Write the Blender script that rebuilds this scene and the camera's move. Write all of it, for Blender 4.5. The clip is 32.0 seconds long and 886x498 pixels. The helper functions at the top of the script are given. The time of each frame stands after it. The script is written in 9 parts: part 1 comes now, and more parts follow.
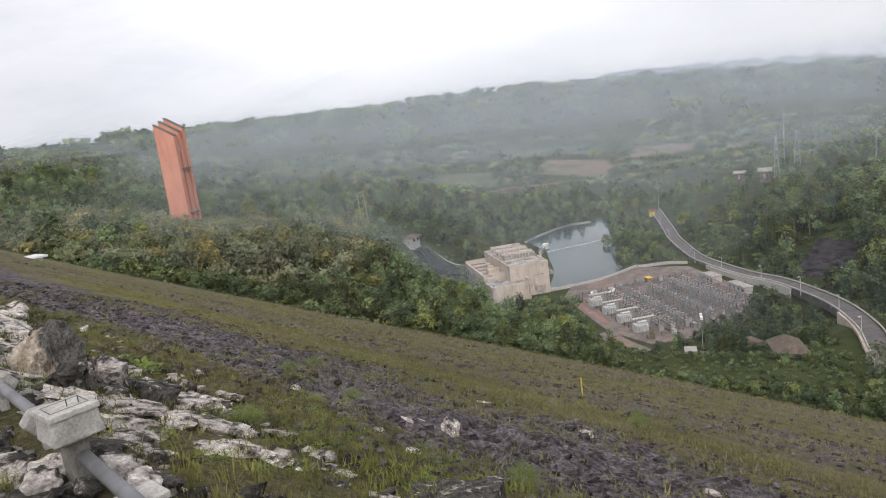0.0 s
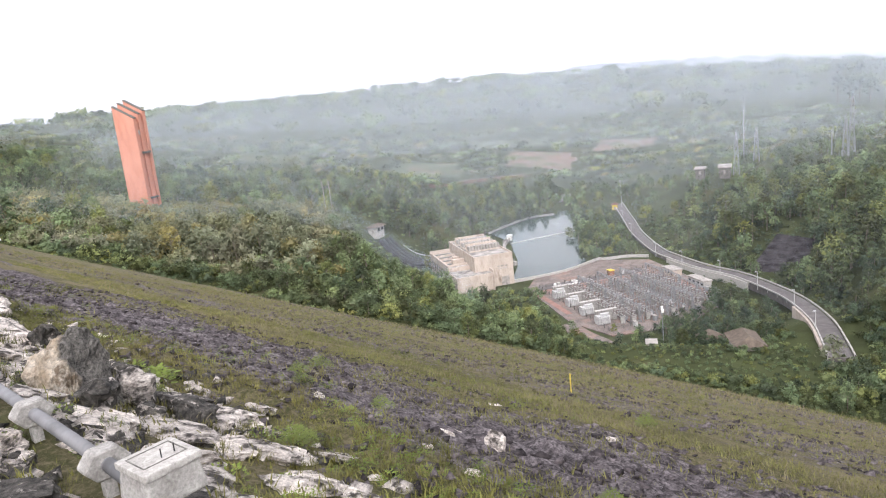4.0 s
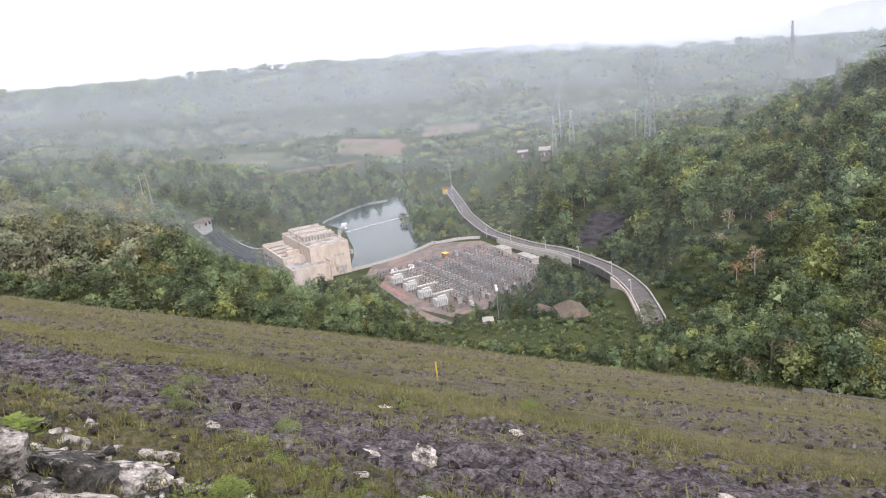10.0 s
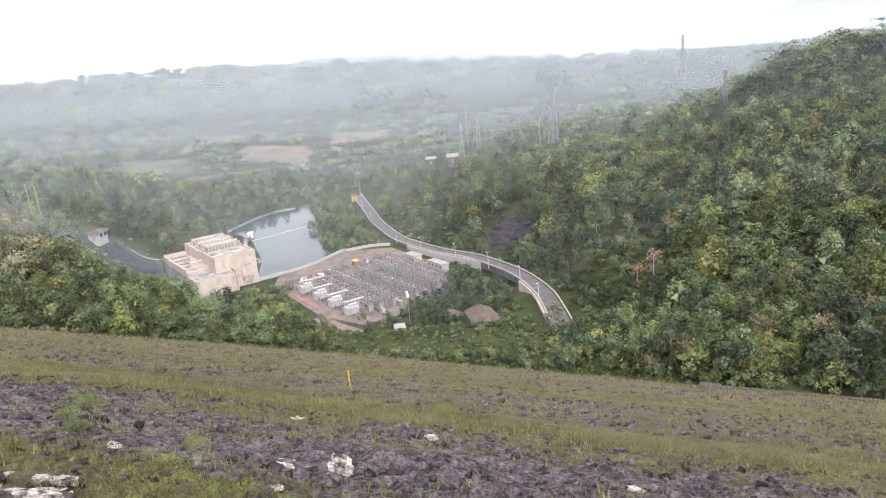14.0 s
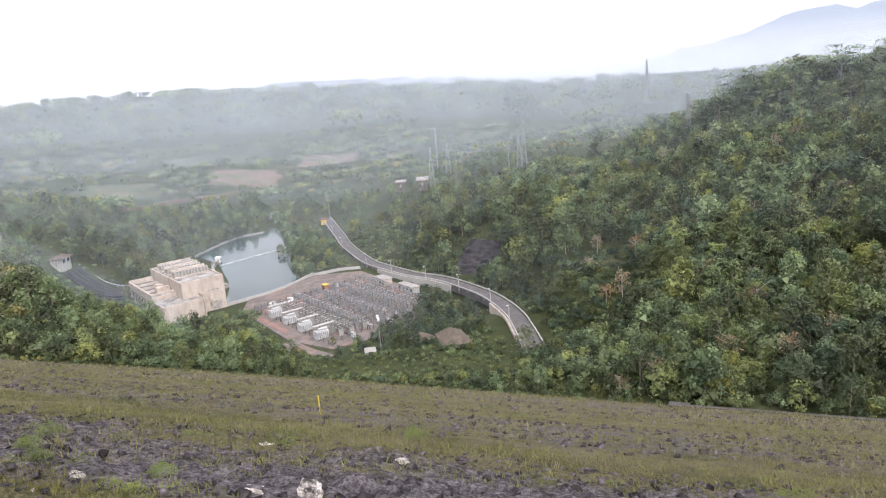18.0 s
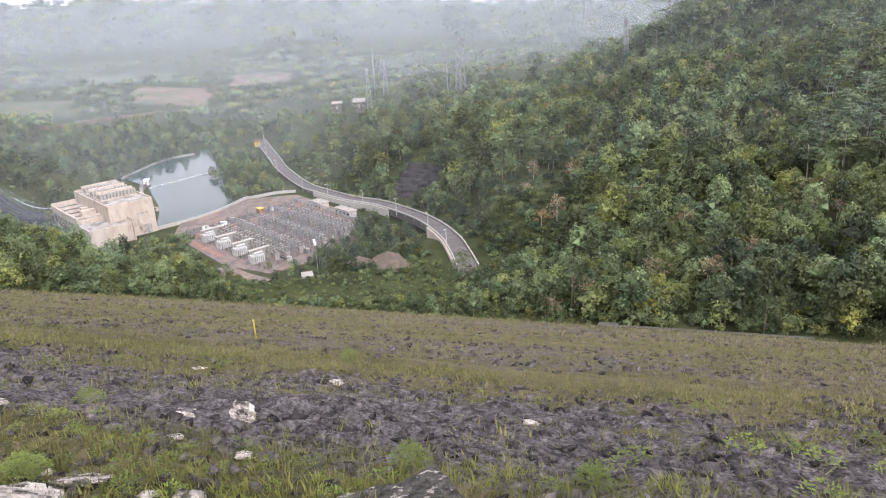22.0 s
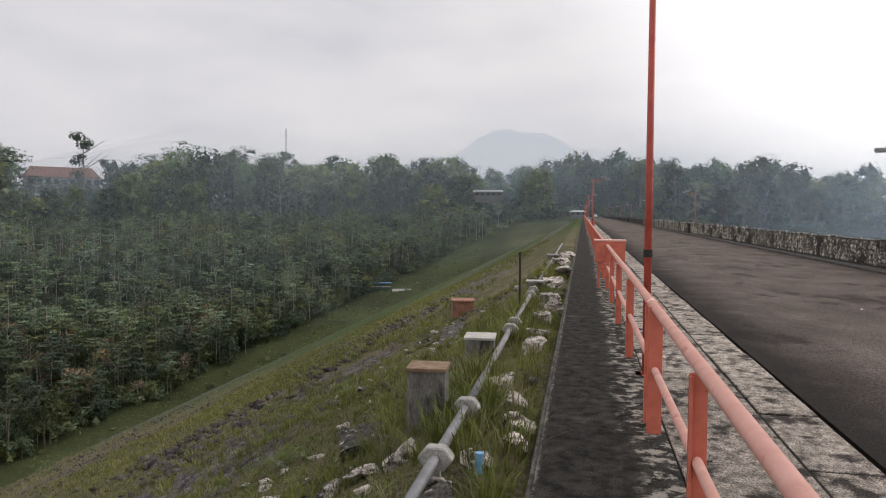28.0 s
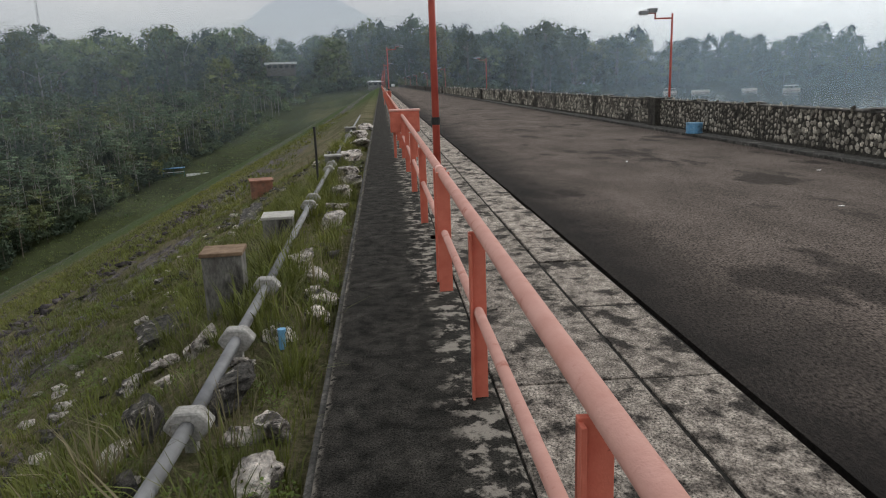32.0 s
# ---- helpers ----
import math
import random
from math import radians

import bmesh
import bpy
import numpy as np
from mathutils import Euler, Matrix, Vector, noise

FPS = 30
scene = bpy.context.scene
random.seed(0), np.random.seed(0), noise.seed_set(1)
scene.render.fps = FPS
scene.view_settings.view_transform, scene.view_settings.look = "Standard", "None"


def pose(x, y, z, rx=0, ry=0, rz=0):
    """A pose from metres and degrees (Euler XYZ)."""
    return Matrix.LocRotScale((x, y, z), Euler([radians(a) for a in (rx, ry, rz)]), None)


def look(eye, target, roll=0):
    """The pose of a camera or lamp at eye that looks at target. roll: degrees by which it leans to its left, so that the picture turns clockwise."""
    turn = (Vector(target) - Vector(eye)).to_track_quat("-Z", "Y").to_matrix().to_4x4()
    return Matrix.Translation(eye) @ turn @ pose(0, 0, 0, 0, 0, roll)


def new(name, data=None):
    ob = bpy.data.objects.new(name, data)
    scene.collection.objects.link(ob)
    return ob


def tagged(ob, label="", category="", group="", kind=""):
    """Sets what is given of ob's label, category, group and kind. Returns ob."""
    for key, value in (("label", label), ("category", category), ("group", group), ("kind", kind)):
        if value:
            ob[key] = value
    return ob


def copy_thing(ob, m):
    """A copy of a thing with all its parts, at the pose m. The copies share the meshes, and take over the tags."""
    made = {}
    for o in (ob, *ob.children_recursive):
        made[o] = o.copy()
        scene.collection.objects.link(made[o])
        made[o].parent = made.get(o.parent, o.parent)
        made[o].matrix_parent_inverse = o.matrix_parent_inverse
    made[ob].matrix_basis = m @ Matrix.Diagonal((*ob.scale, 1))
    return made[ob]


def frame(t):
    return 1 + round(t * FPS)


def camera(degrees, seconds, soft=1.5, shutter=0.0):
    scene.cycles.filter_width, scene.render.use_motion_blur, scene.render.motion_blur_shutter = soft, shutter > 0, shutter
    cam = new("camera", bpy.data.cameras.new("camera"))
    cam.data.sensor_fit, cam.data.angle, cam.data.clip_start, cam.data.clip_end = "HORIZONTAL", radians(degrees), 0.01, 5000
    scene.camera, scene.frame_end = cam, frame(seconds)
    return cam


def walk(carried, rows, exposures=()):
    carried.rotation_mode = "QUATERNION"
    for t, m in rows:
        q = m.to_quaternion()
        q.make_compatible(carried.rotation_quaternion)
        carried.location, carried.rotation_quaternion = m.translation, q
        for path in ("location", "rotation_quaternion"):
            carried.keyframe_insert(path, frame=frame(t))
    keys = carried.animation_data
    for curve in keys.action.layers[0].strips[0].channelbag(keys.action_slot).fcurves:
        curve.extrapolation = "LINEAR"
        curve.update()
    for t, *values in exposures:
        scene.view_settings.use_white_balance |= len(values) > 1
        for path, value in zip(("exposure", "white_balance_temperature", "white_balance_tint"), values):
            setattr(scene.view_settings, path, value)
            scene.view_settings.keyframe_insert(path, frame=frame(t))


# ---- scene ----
cam = camera(63.65, 32.0, soft=1.1)
# seconds, place, turn (Euler XYZ, degrees)
PATH = [
    (0, -0.247, 2.020, 1.657, 78.70, 7.24, 135.66),
    (0.5, -0.238, 1.950, 1.671, 82.13, 8.29, 136.12),
    (1, -0.215, 1.820, 1.679, 82.85, 5.35, 130.44),
    (1.5, -0.182, 1.620, 1.687, 77.71, 3.50, 123.27),
    (2, -0.129, 1.450, 1.725, 73.66, 5.54, 118.37),
    (2.5, -0.085, 1.300, 1.759, 71.54, 3.04, 116.86),
    (3, -0.059, 1.120, 1.762, 70.04, 1.48, 113.18),
    (3.5, -0.046, 0.950, 1.751, 74.96, 4.74, 124.66),
    (5.5, -0.202, 0.428, 1.685, 79.57, 6.28, 138.94),
    (6, -0.187, 0.348, 1.693, 79.88, 6.01, 133.19),
    (6.5, -0.164, 0.224, 1.705, 77.36, 5.79, 132.26),
    (7, -0.165, 0.098, 1.713, 78.86, 7.18, 134.24),
    (7.5, -0.164, -0.025, 1.716, 75.91, 5.98, 133.80),
    (8, -0.140, -0.142, 1.726, 74.41, 7.76, 125.80),
    (8.5, -0.136, -0.246, 1.735, 72.77, 5.87, 129.06),
    (9, -0.162, -0.327, 1.736, 75.97, 5.56, 128.75),
    (9.5, -0.171, -0.379, 1.747, 75.94, 5.80, 124.29),
    (10, -0.158, -0.416, 1.757, 75.21, 5.67, 119.23),
    (10.5, -0.155, -0.437, 1.755, 73.98, 3.66, 119.52),
    (11, -0.161, -0.444, 1.748, 73.86, 4.21, 115.95),
    (11.5, -0.163, -0.446, 1.744, 73.32, 4.54, 113.94),
    (12, -0.165, -0.445, 1.744, 73.21, 4.84, 112.29),
    (12.5, -0.164, -0.440, 1.746, 73.69, 4.79, 111.10),
    (13, -0.158, -0.432, 1.745, 75.54, 3.57, 104.57),
    (13.5, -0.153, -0.438, 1.743, 75.03, 4.30, 105.89),
    (14, -0.152, -0.446, 1.742, 75.09, 4.82, 111.98),
    (14.5, -0.152, -0.448, 1.742, 74.95, 4.83, 112.28),
    (16.5, -0.153, -0.441, 1.743, 76.22, 4.85, 110.10),
    (17, -0.142, -0.433, 1.741, 76.32, 4.86, 109.99),
    (17.5, -0.127, -0.424, 1.739, 76.45, 4.83, 109.89),
    (18, -0.110, -0.416, 1.739, 76.73, 4.69, 109.55),
    (18.5, -0.084, -0.395, 1.756, 75.91, 4.51, 109.05),
    (19, -0.065, -0.376, 1.772, 76.36, 4.53, 108.81),
    (19.5, -0.080, -0.380, 1.755, 76.68, 4.65, 108.83),
    (20, -0.107, -0.378, 1.738, 76.90, 4.64, 108.53),
    (20.5, -0.118, -0.364, 1.736, 76.70, 4.57, 107.93),
    (21, -0.122, -0.356, 1.736, 75.80, 4.46, 106.76),
    (21.5, -0.125, -0.353, 1.736, 74.01, 2.47, 104.16),
    (22, -0.128, -0.356, 1.736, 70.34, 3.08, 104.81),
    (22.5, -0.139, -0.364, 1.744, 74.82, 3.40, 103.25),
    (23, -0.146, -0.365, 1.751, 73.01, 2.82, 101.23),
    (23.5, -0.139, -0.348, 1.744, 74.97, 1.58, 100.55),
    (24, -0.128, -0.325, 1.736, 80.84, -0.30, 96.43),
    (24.5, -0.125, -0.306, 1.736, 85.86, 0.49, 92.53),
    (25, -0.124, -0.291, 1.736, 87.68, -1.24, 82.13),
    (25.5, -0.124, -0.281, 1.736, 88.74, -0.29, 71.38),
    (26, -0.129, -0.274, 1.745, 90.24, -1.34, 52.13),
    (26.5, -0.139, -0.272, 1.760, 90.79, -0.48, 38.64),
    (28.5, -0.093, 0.053, 1.713, 86.82, -1.40, 6.24),
    (29, -0.073, 0.030, 1.720, 87.15, -2.16, 3.10),
    (29.5, -0.042, 0.012, 1.734, 86.84, -1.22, -3.11),
    (30, -0.013, -0.010, 1.749, 86.83, 0.40, -9.36),
    (30.5, 0.000, -0.028, 1.751, 86.19, 1.55, -12.78),
    (31, 0.000, -0.025, 1.742, 85.18, 1.29, -10.58),
    (31.5, -0.002, -0.014, 1.728, 80.01, 2.68, -7.14),
    (32, -0.003, -0.013, 1.716, 76.80, 1.97, -4.89),
]
# seconds, stops, kelvin, tint
EXPOSURES = [(0, 0.08, 6250, 12), (1, -0.25, 6150, 12), (2, 0.85, 6150, 18), (3, 1.14, 6150, 15), (3.5, 1.04, 6150, 15), (5.5, 0.15, 6300, 13), (7, 0.22, 6200, 13), (8, 0.52, 6200, 13), (8.5, 0.78, 6200, 14), (9, 0.74, 6200, 15), (10, 0.7, 6200, 16),
             (11.5, 0.98, 6200, 16), (13, 0.98, 6200, 17), (14, 0.92, 6200, 16), (17, 0.72, 6150, 15), (19, 0.7, 6100, 15), (21, 0.69, 6100, 17), (23, 1.0, 6200, 16), (23.6, 0.8, 6200, 16), (24.2, 0.25, 6200, 15), (25, -0.2, 6400, 16), (26.5, -0.3, 6400, 19), (28.5, -0.1, 6450, 11), (30.5, -0.35, 6400, 10), (32, -0.4, 6250, 7)]
walk(cam, [(t, pose(x, y, z, rx, ry, rz)) for t, x, y, z, rx, ry, rz in PATH], EXPOSURES)

# ---- sky and sun: an overcast morning, the sun veiled over the lake ----
SUN_AZ, SUN_EL = 48.0, 30.0
world = bpy.data.worlds.new("sky")
scene.world = world
world.use_nodes = True
wt = world.node_tree
wt.nodes.clear()


def wnode(kind, **values):
    n = wt.nodes.new(kind)
    for k, v in values.items():
        n.inputs[k].default_value = v
    return n


sky = wt.nodes.new("ShaderNodeTexSky")
sky.sky_type, sky.sun_disc = "NISHITA", False
sky.sun_elevation, sky.sun_rotation = radians(SUN_EL), radians(SUN_AZ)
coord = wt.nodes.new("ShaderNodeTexCoord")
stretch = wt.nodes.new("ShaderNodeMapping")
stretch.inputs["Scale"].default_value = (1.0, 1.0, 3.4)
wt.links.new(coord.outputs["Generated"], stretch.inputs["Vector"])
clouds = wnode("ShaderNodeTexNoise", Scale=2.2, Detail=5.0, Roughness=0.55)
wt.links.new(stretch.outputs["Vector"], clouds.inputs["Vector"])
tone = wt.nodes.new("ShaderNodeValToRGB")
tone.color_ramp.elements[0].position, tone.color_ramp.elements[0].color = 0.32, (6.9, 6.95, 7.25, 1)
tone.color_ramp.elements[1].position, tone.color_ramp.elements[1].color = 0.68, (9.0, 8.8, 8.7, 1)
wt.links.new(clouds.outputs["Fac"], tone.inputs["Fac"])
cover = wt.nodes.new("ShaderNodeValToRGB")
cover.color_ramp.elements[0].position, cover.color_ramp.elements[0].color = 0.27, (0.85, 0.85, 0.85, 1)
cover.color_ramp.elements[1].position, cover.color_ramp.elements[1].color = 0.4, (1, 1, 1, 1)
wt.links.new(clouds.outputs["Fac"], cover.inputs["Fac"])
mix = wt.nodes.new("ShaderNodeMix")
mix.data_type = "RGBA"
wt.links.new(cover.outputs["Color"], mix.inputs["Factor"])
wt.links.new(sky.outputs["Color"], mix.inputs[6])
wt.links.new(tone.outputs["Color"], mix.inputs[7])
# the veiled sun brightens the clouds round it
az, el = radians(SUN_AZ), radians(SUN_EL)
SUN_WAY = (math.sin(az) * math.cos(el), math.cos(az) * math.cos(el), math.sin(el))
dot = wt.nodes.new("ShaderNodeVectorMath")
dot.operation = "DOT_PRODUCT"
dot.inputs[1].default_value = SUN_WAY
wt.links.new(coord.outputs["Generated"], dot.inputs[0])
glow = wnode("ShaderNodeMapRange")
glow.interpolation_type = "SMOOTHSTEP"
for k, v in (("From Min", 0.62), ("From Max", 1.0), ("To Min", 0.0), ("To Max", 1.0)):
    glow.inputs[k].default_value = v
wt.links.new(dot.outputs["Value"], glow.inputs["Value"])
bright = wt.nodes.new("ShaderNodeMix")
bright.data_type, bright.blend_type = "RGBA", "ADD"
wt.links.new(glow.outputs["Result"], bright.inputs["Factor"])
wt.links.new(mix.outputs[2], bright.inputs[6])
bright.inputs[7].default_value = (11.0, 10.8, 10.4, 1)
# overhead, out of view, the sky is brightened to hold up the ground's light
upz, high, lift = wt.nodes.new("ShaderNodeSeparateXYZ"), wnode("ShaderNodeMapRange"), wt.nodes.new("ShaderNodeVectorMath")
wt.links.new(coord.outputs["Generated"], upz.inputs["Vector"])
for k, v in (("From Min", 0.25), ("From Max", 0.75), ("To Min", 1.0), ("To Max", 1.45)):
    high.inputs[k].default_value = v
wt.links.new(upz.outputs["Z"], high.inputs["Value"])
lift.operation = "SCALE"
wt.links.new(bright.outputs[2], lift.inputs[0])
wt.links.new(high.outputs["Result"], lift.inputs["Scale"])
# over the valley the cloud is broken: a ragged blue gap with bright clouds about it
GAP_WAY = Vector((-0.681, -0.705, 0.215))
away, squash, span, ragged, edge = (wt.nodes.new(k) for k in ("ShaderNodeVectorMath", "ShaderNodeVectorMath", "ShaderNodeVectorMath", "ShaderNodeMath", "ShaderNodeMath"))
away.operation, squash.operation, span.operation = "SUBTRACT", "MULTIPLY", "LENGTH"
away.inputs[1].default_value, squash.inputs[1].default_value = GAP_WAY, (1.0, 1.0, 2.3)
wt.links.new(coord.outputs["Generated"], away.inputs[0])
wt.links.new(away.outputs["Vector"], squash.inputs[0])
wt.links.new(squash.outputs["Vector"], span.inputs[0])
wisps = wnode("ShaderNodeTexNoise", Scale=9.0, Detail=6.0, Roughness=0.6)
wt.links.new(stretch.outputs["Vector"], wisps.inputs["Vector"])
ragged.operation, edge.operation = "MULTIPLY_ADD", "ADD"
ragged.inputs[1].default_value, ragged.inputs[2].default_value = 0.34, -0.17
wt.links.new(wisps.outputs["Fac"], ragged.inputs[0])
wt.links.new(span.outputs["Value"], edge.inputs[0])
wt.links.new(ragged.outputs[0], edge.inputs[1])
gap, rim_light = wnode("ShaderNodeMapRange"), wnode("ShaderNodeMapRange")
gap.interpolation_type = rim_light.interpolation_type = "SMOOTHSTEP"
for n, values in ((gap, (0.03, 0.14, 0.85, 0.0)), (rim_light, (0.12, 0.75, 1.34, 1.0))):
    for k, v in zip(("From Min", "From Max", "To Min", "To Max"), values):
        n.inputs[k].default_value = v
    wt.links.new(edge.outputs[0], n.inputs["Value"])
lit = wt.nodes.new("ShaderNodeVectorMath")
lit.operation = "SCALE"
wt.links.new(lift.outputs["Vector"], lit.inputs[0])
wt.links.new(rim_light.outputs["Result"], lit.inputs["Scale"])
blue = wt.nodes.new("ShaderNodeMix")
blue.data_type = "RGBA"
wt.links.new(gap.outputs["Result"], blue.inputs["Factor"])
wt.links.new(lit.outputs["Vector"], blue.inputs[6])
blue.inputs[7].default_value = (5.6, 7.4, 9.6, 1)
back = wnode("ShaderNodeBackground", Strength=0.1)
wt.links.new(blue.outputs[2], back.inputs["Color"])
out = wt.nodes.new("ShaderNodeOutputWorld")
wt.links.new(back.outputs["Background"], out.inputs["Surface"])

sun = new("sun", bpy.data.lights.new("sun", "SUN"))
sun.data.energy, sun.data.angle, sun.data.color = 1.2, radians(14), (1.0, 0.93, 0.84)
sun.matrix_world = look(Vector(SUN_WAY) * 300, (0, 0, 0))

# ---- materials ----
def material(name, a, b, scale=3.0, rough=0.8, bump=0.3, fine=12.0, metal=0.0, c=None, c_scale=0.6, c_range=(0.5, 0.65), spread=0.0, bump_scale=None,
             range_ab=(0.35, 0.65), stretch_xyz=(1, 1, 1), bump_dist=0.02, speck=None, in_place=False):
    """Two tones mixed by noise, an optional third in larger patches, fine relief, and a random shade for each object and each island."""
    m = bpy.data.materials.new(name)
    m.use_nodes = True
    t = m.node_tree
    p = t.nodes["Principled BSDF"]
    p.inputs["Roughness"].default_value, p.inputs["Metallic"].default_value = rough, metal
    p.inputs["Specular IOR Level"].default_value = 0.3

    def add(kind, **values):
        n = t.nodes.new(kind)
        for k, v in values.items():
            n.inputs[k].default_value = v
        return n

    co = add("ShaderNodeTexCoord")
    mp = add("ShaderNodeMapping")
    mp.inputs["Scale"].default_value = stretch_xyz
    t.links.new(add("ShaderNodeNewGeometry").outputs["Position"] if in_place else co.outputs["Object"], mp.inputs["Vector"])

    def ramp(source, lo, hi, ca, cb):
        r = add("ShaderNodeValToRGB")
        e = r.color_ramp.elements
        e[0].position, e[0].color = lo, (*ca, 1)
        e[1].position, e[1].color = hi, (*cb, 1)
        t.links.new(source, r.inputs["Fac"])
        return r.outputs["Color"]

    n1 = add("ShaderNodeTexNoise", Scale=scale, Detail=6.0, Roughness=0.62)
    t.links.new(mp.outputs["Vector"], n1.inputs["Vector"])
    col = ramp(n1.outputs["Fac"], *range_ab, a, b)
    if c:
        n2 = add("ShaderNodeTexNoise", Scale=c_scale, Detail=5.0, Roughness=0.65)
        t.links.new(mp.outputs["Vector"], n2.inputs["Vector"])
        k = ramp(n2.outputs["Fac"], *c_range, (0, 0, 0), (1, 1, 1))
        mx = add("ShaderNodeMix")
        mx.data_type = "RGBA"
        t.links.new(k, mx.inputs["Factor"])
        t.links.new(col, mx.inputs[6])
        mx.inputs[7].default_value = (*c, 1)
        col = mx.outputs[2]
    if speck:
        n4 = add("ShaderNodeTexNoise", Scale=speck[0], Detail=3.0, Roughness=0.7)
        t.links.new(mp.outputs["Vector"], n4.inputs["Vector"])
        k4 = add("ShaderNodeMapRange")
        for key, val in (("From Min", 0.32), ("From Max", 0.68), ("To Min", 1 - speck[1]), ("To Max", 1 + speck[1])):
            k4.inputs[key].default_value = val
        t.links.new(n4.outputs["Fac"], k4.inputs["Value"])
        h4 = add("ShaderNodeHueSaturation")
        t.links.new(k4.outputs["Result"], h4.inputs["Value"])
        t.links.new(col, h4.inputs["Color"])
        col = h4.outputs["Color"]
    if spread:
        info, geo = add("ShaderNodeObjectInfo"), add("ShaderNodeNewGeometry")
        s = add("ShaderNodeMath")
        t.links.new(info.outputs["Random"], s.inputs[0])
        t.links.new(geo.outputs["Random Per Island"], s.inputs[1])
        f = add("ShaderNodeMath")
        f.operation = "FRACT"
        t.links.new(s.outputs[0], f.inputs[0])
        mr = add("ShaderNodeMapRange")
        mr.inputs["To Min"].default_value, mr.inputs["To Max"].default_value = 1 - spread, 1 + spread
        t.links.new(f.outputs[0], mr.inputs["Value"])
        hs = add("ShaderNodeHueSaturation")
        t.links.new(mr.outputs["Result"], hs.inputs["Value"])
        t.links.new(col, hs.inputs["Color"])
        col = hs.outputs["Color"]
    t.links.new(col, p.inputs["Base Color"])
    if bump:
        n3 = add("ShaderNodeTexNoise", Scale=bump_scale or fine * 3, Detail=6.0, Roughness=0.7)
        t.links.new(mp.outputs["Vector"], n3.inputs["Vector"])
        bp = add("ShaderNodeBump", Strength=bump, Distance=bump_dist)
        t.links.new(n3.outputs["Fac"], bp.inputs["Height"])
        t.links.new(bp.outputs["Normal"], p.inputs["Normal"])
    return m


def leaf_material(name, a, b, dry=None, dry_range=(0.6, 0.8), spread=0.2, tree_size=0.17, tones=0.0):
    """Leaves: two greens in patches of some metres, a shade for each clump and each plant, light coming through."""
    m = material(name, a, b, scale=0.09, rough=0.65, bump=0, spread=spread, c=dry, c_scale=0.035, c_range=dry_range, speck=(tree_size, 0.2 if tones else 0.42))
    t = m.node_tree
    p = t.nodes["Principled BSDF"]
    if tones:
        src = p.inputs["Base Color"].links[0].from_socket
        tone, warm = t.nodes.new("ShaderNodeAttribute"), t.nodes.new("ShaderNodeAttribute")
        tone.attribute_name, warm.attribute_name = "tone", "warm"
        hs, mx, up = t.nodes.new("ShaderNodeHueSaturation"), t.nodes.new("ShaderNodeMix"), t.nodes.new("ShaderNodeMath")
        up.operation = "MULTIPLY_ADD"
        up.inputs[1].default_value, up.inputs[2].default_value = tones, 1.0
        t.links.new(tone.outputs["Fac"], up.inputs[0])
        t.links.new(up.outputs[0], hs.inputs["Value"])
        mx.data_type, mx.blend_type = "RGBA", "MULTIPLY"
        mx.inputs[7].default_value = (1.32, 1.06, 0.62, 1)
        t.links.new(warm.outputs["Fac"], mx.inputs["Factor"])
        t.links.new(src, mx.inputs[6])
        t.links.new(mx.outputs[2], hs.inputs["Color"])
        t.links.new(hs.outputs["Color"], p.inputs["Base Color"])
    tr = t.nodes.new("ShaderNodeBsdfTranslucent")
    t.links.new(p.inputs["Base Color"].links[0].from_socket, tr.inputs["Color"])
    mx = t.nodes.new("ShaderNodeMixShader")
    mx.inputs["Fac"].default_value = 0.25
    t.links.new(p.outputs["BSDF"], mx.inputs[1])
    t.links.new(tr.outputs["BSDF"], mx.inputs[2])
    t.links.new(mx.outputs["Shader"], t.nodes["Material Output"].inputs["Surface"])
    return m


ASPHALT = material("worn_asphalt", (0.074, 0.06, 0.051), (0.122, 0.099, 0.085), scale=0.9, rough=0.93, bump=0.9, bump_scale=70, c=(0.044, 0.036, 0.031), c_scale=0.55, c_range=(0.56, 0.62), range_ab=(0.36, 0.64), stretch_xyz=(1, 0.5, 1), speck=(52, 1.0))


def soil_road(mat):
    """A black strip of silt along the gutter, uneven at its edge."""
    t = mat.node_tree
    p = t.nodes["Principled BSDF"]
    src = p.inputs["Base Color"].links[0].from_socket
    co, sep, n, r = (t.nodes.new(k) for k in ("ShaderNodeTexCoord", "ShaderNodeSeparateXYZ", "ShaderNodeTexNoise", "ShaderNodeMapRange"))
    n.inputs["Scale"].default_value, n.inputs["Detail"].default_value = 0.8, 6.0
    t.links.new(co.outputs["Object"], sep.inputs["Vector"])
    t.links.new(co.outputs["Object"], n.inputs["Vector"])
    ad = t.nodes.new("ShaderNodeMath")
    ad.operation = "MULTIPLY_ADD"
    ad.inputs[1].default_value = 1.5
    t.links.new(n.outputs["Fac"], ad.inputs[0])
    t.links.new(sep.outputs["X"], ad.inputs[2])
    for key, val in (("From Min", 2.95), ("From Max", 4.15), ("To Min", 0.9), ("To Max", 0.0)):
        r.inputs[key].default_value = val
    t.links.new(ad.outputs[0], r.inputs["Value"])
    mx = t.nodes.new("ShaderNodeMix")
    mx.data_type = "RGBA"
    t.links.new(r.outputs["Result"], mx.inputs["Factor"])
    t.links.new(src, mx.inputs[6])
    mx.inputs[7].default_value = (0.016, 0.014, 0.013, 1)
    t.links.new(mx.outputs[2], p.inputs["Base Color"])


soil_road(ASPHALT)


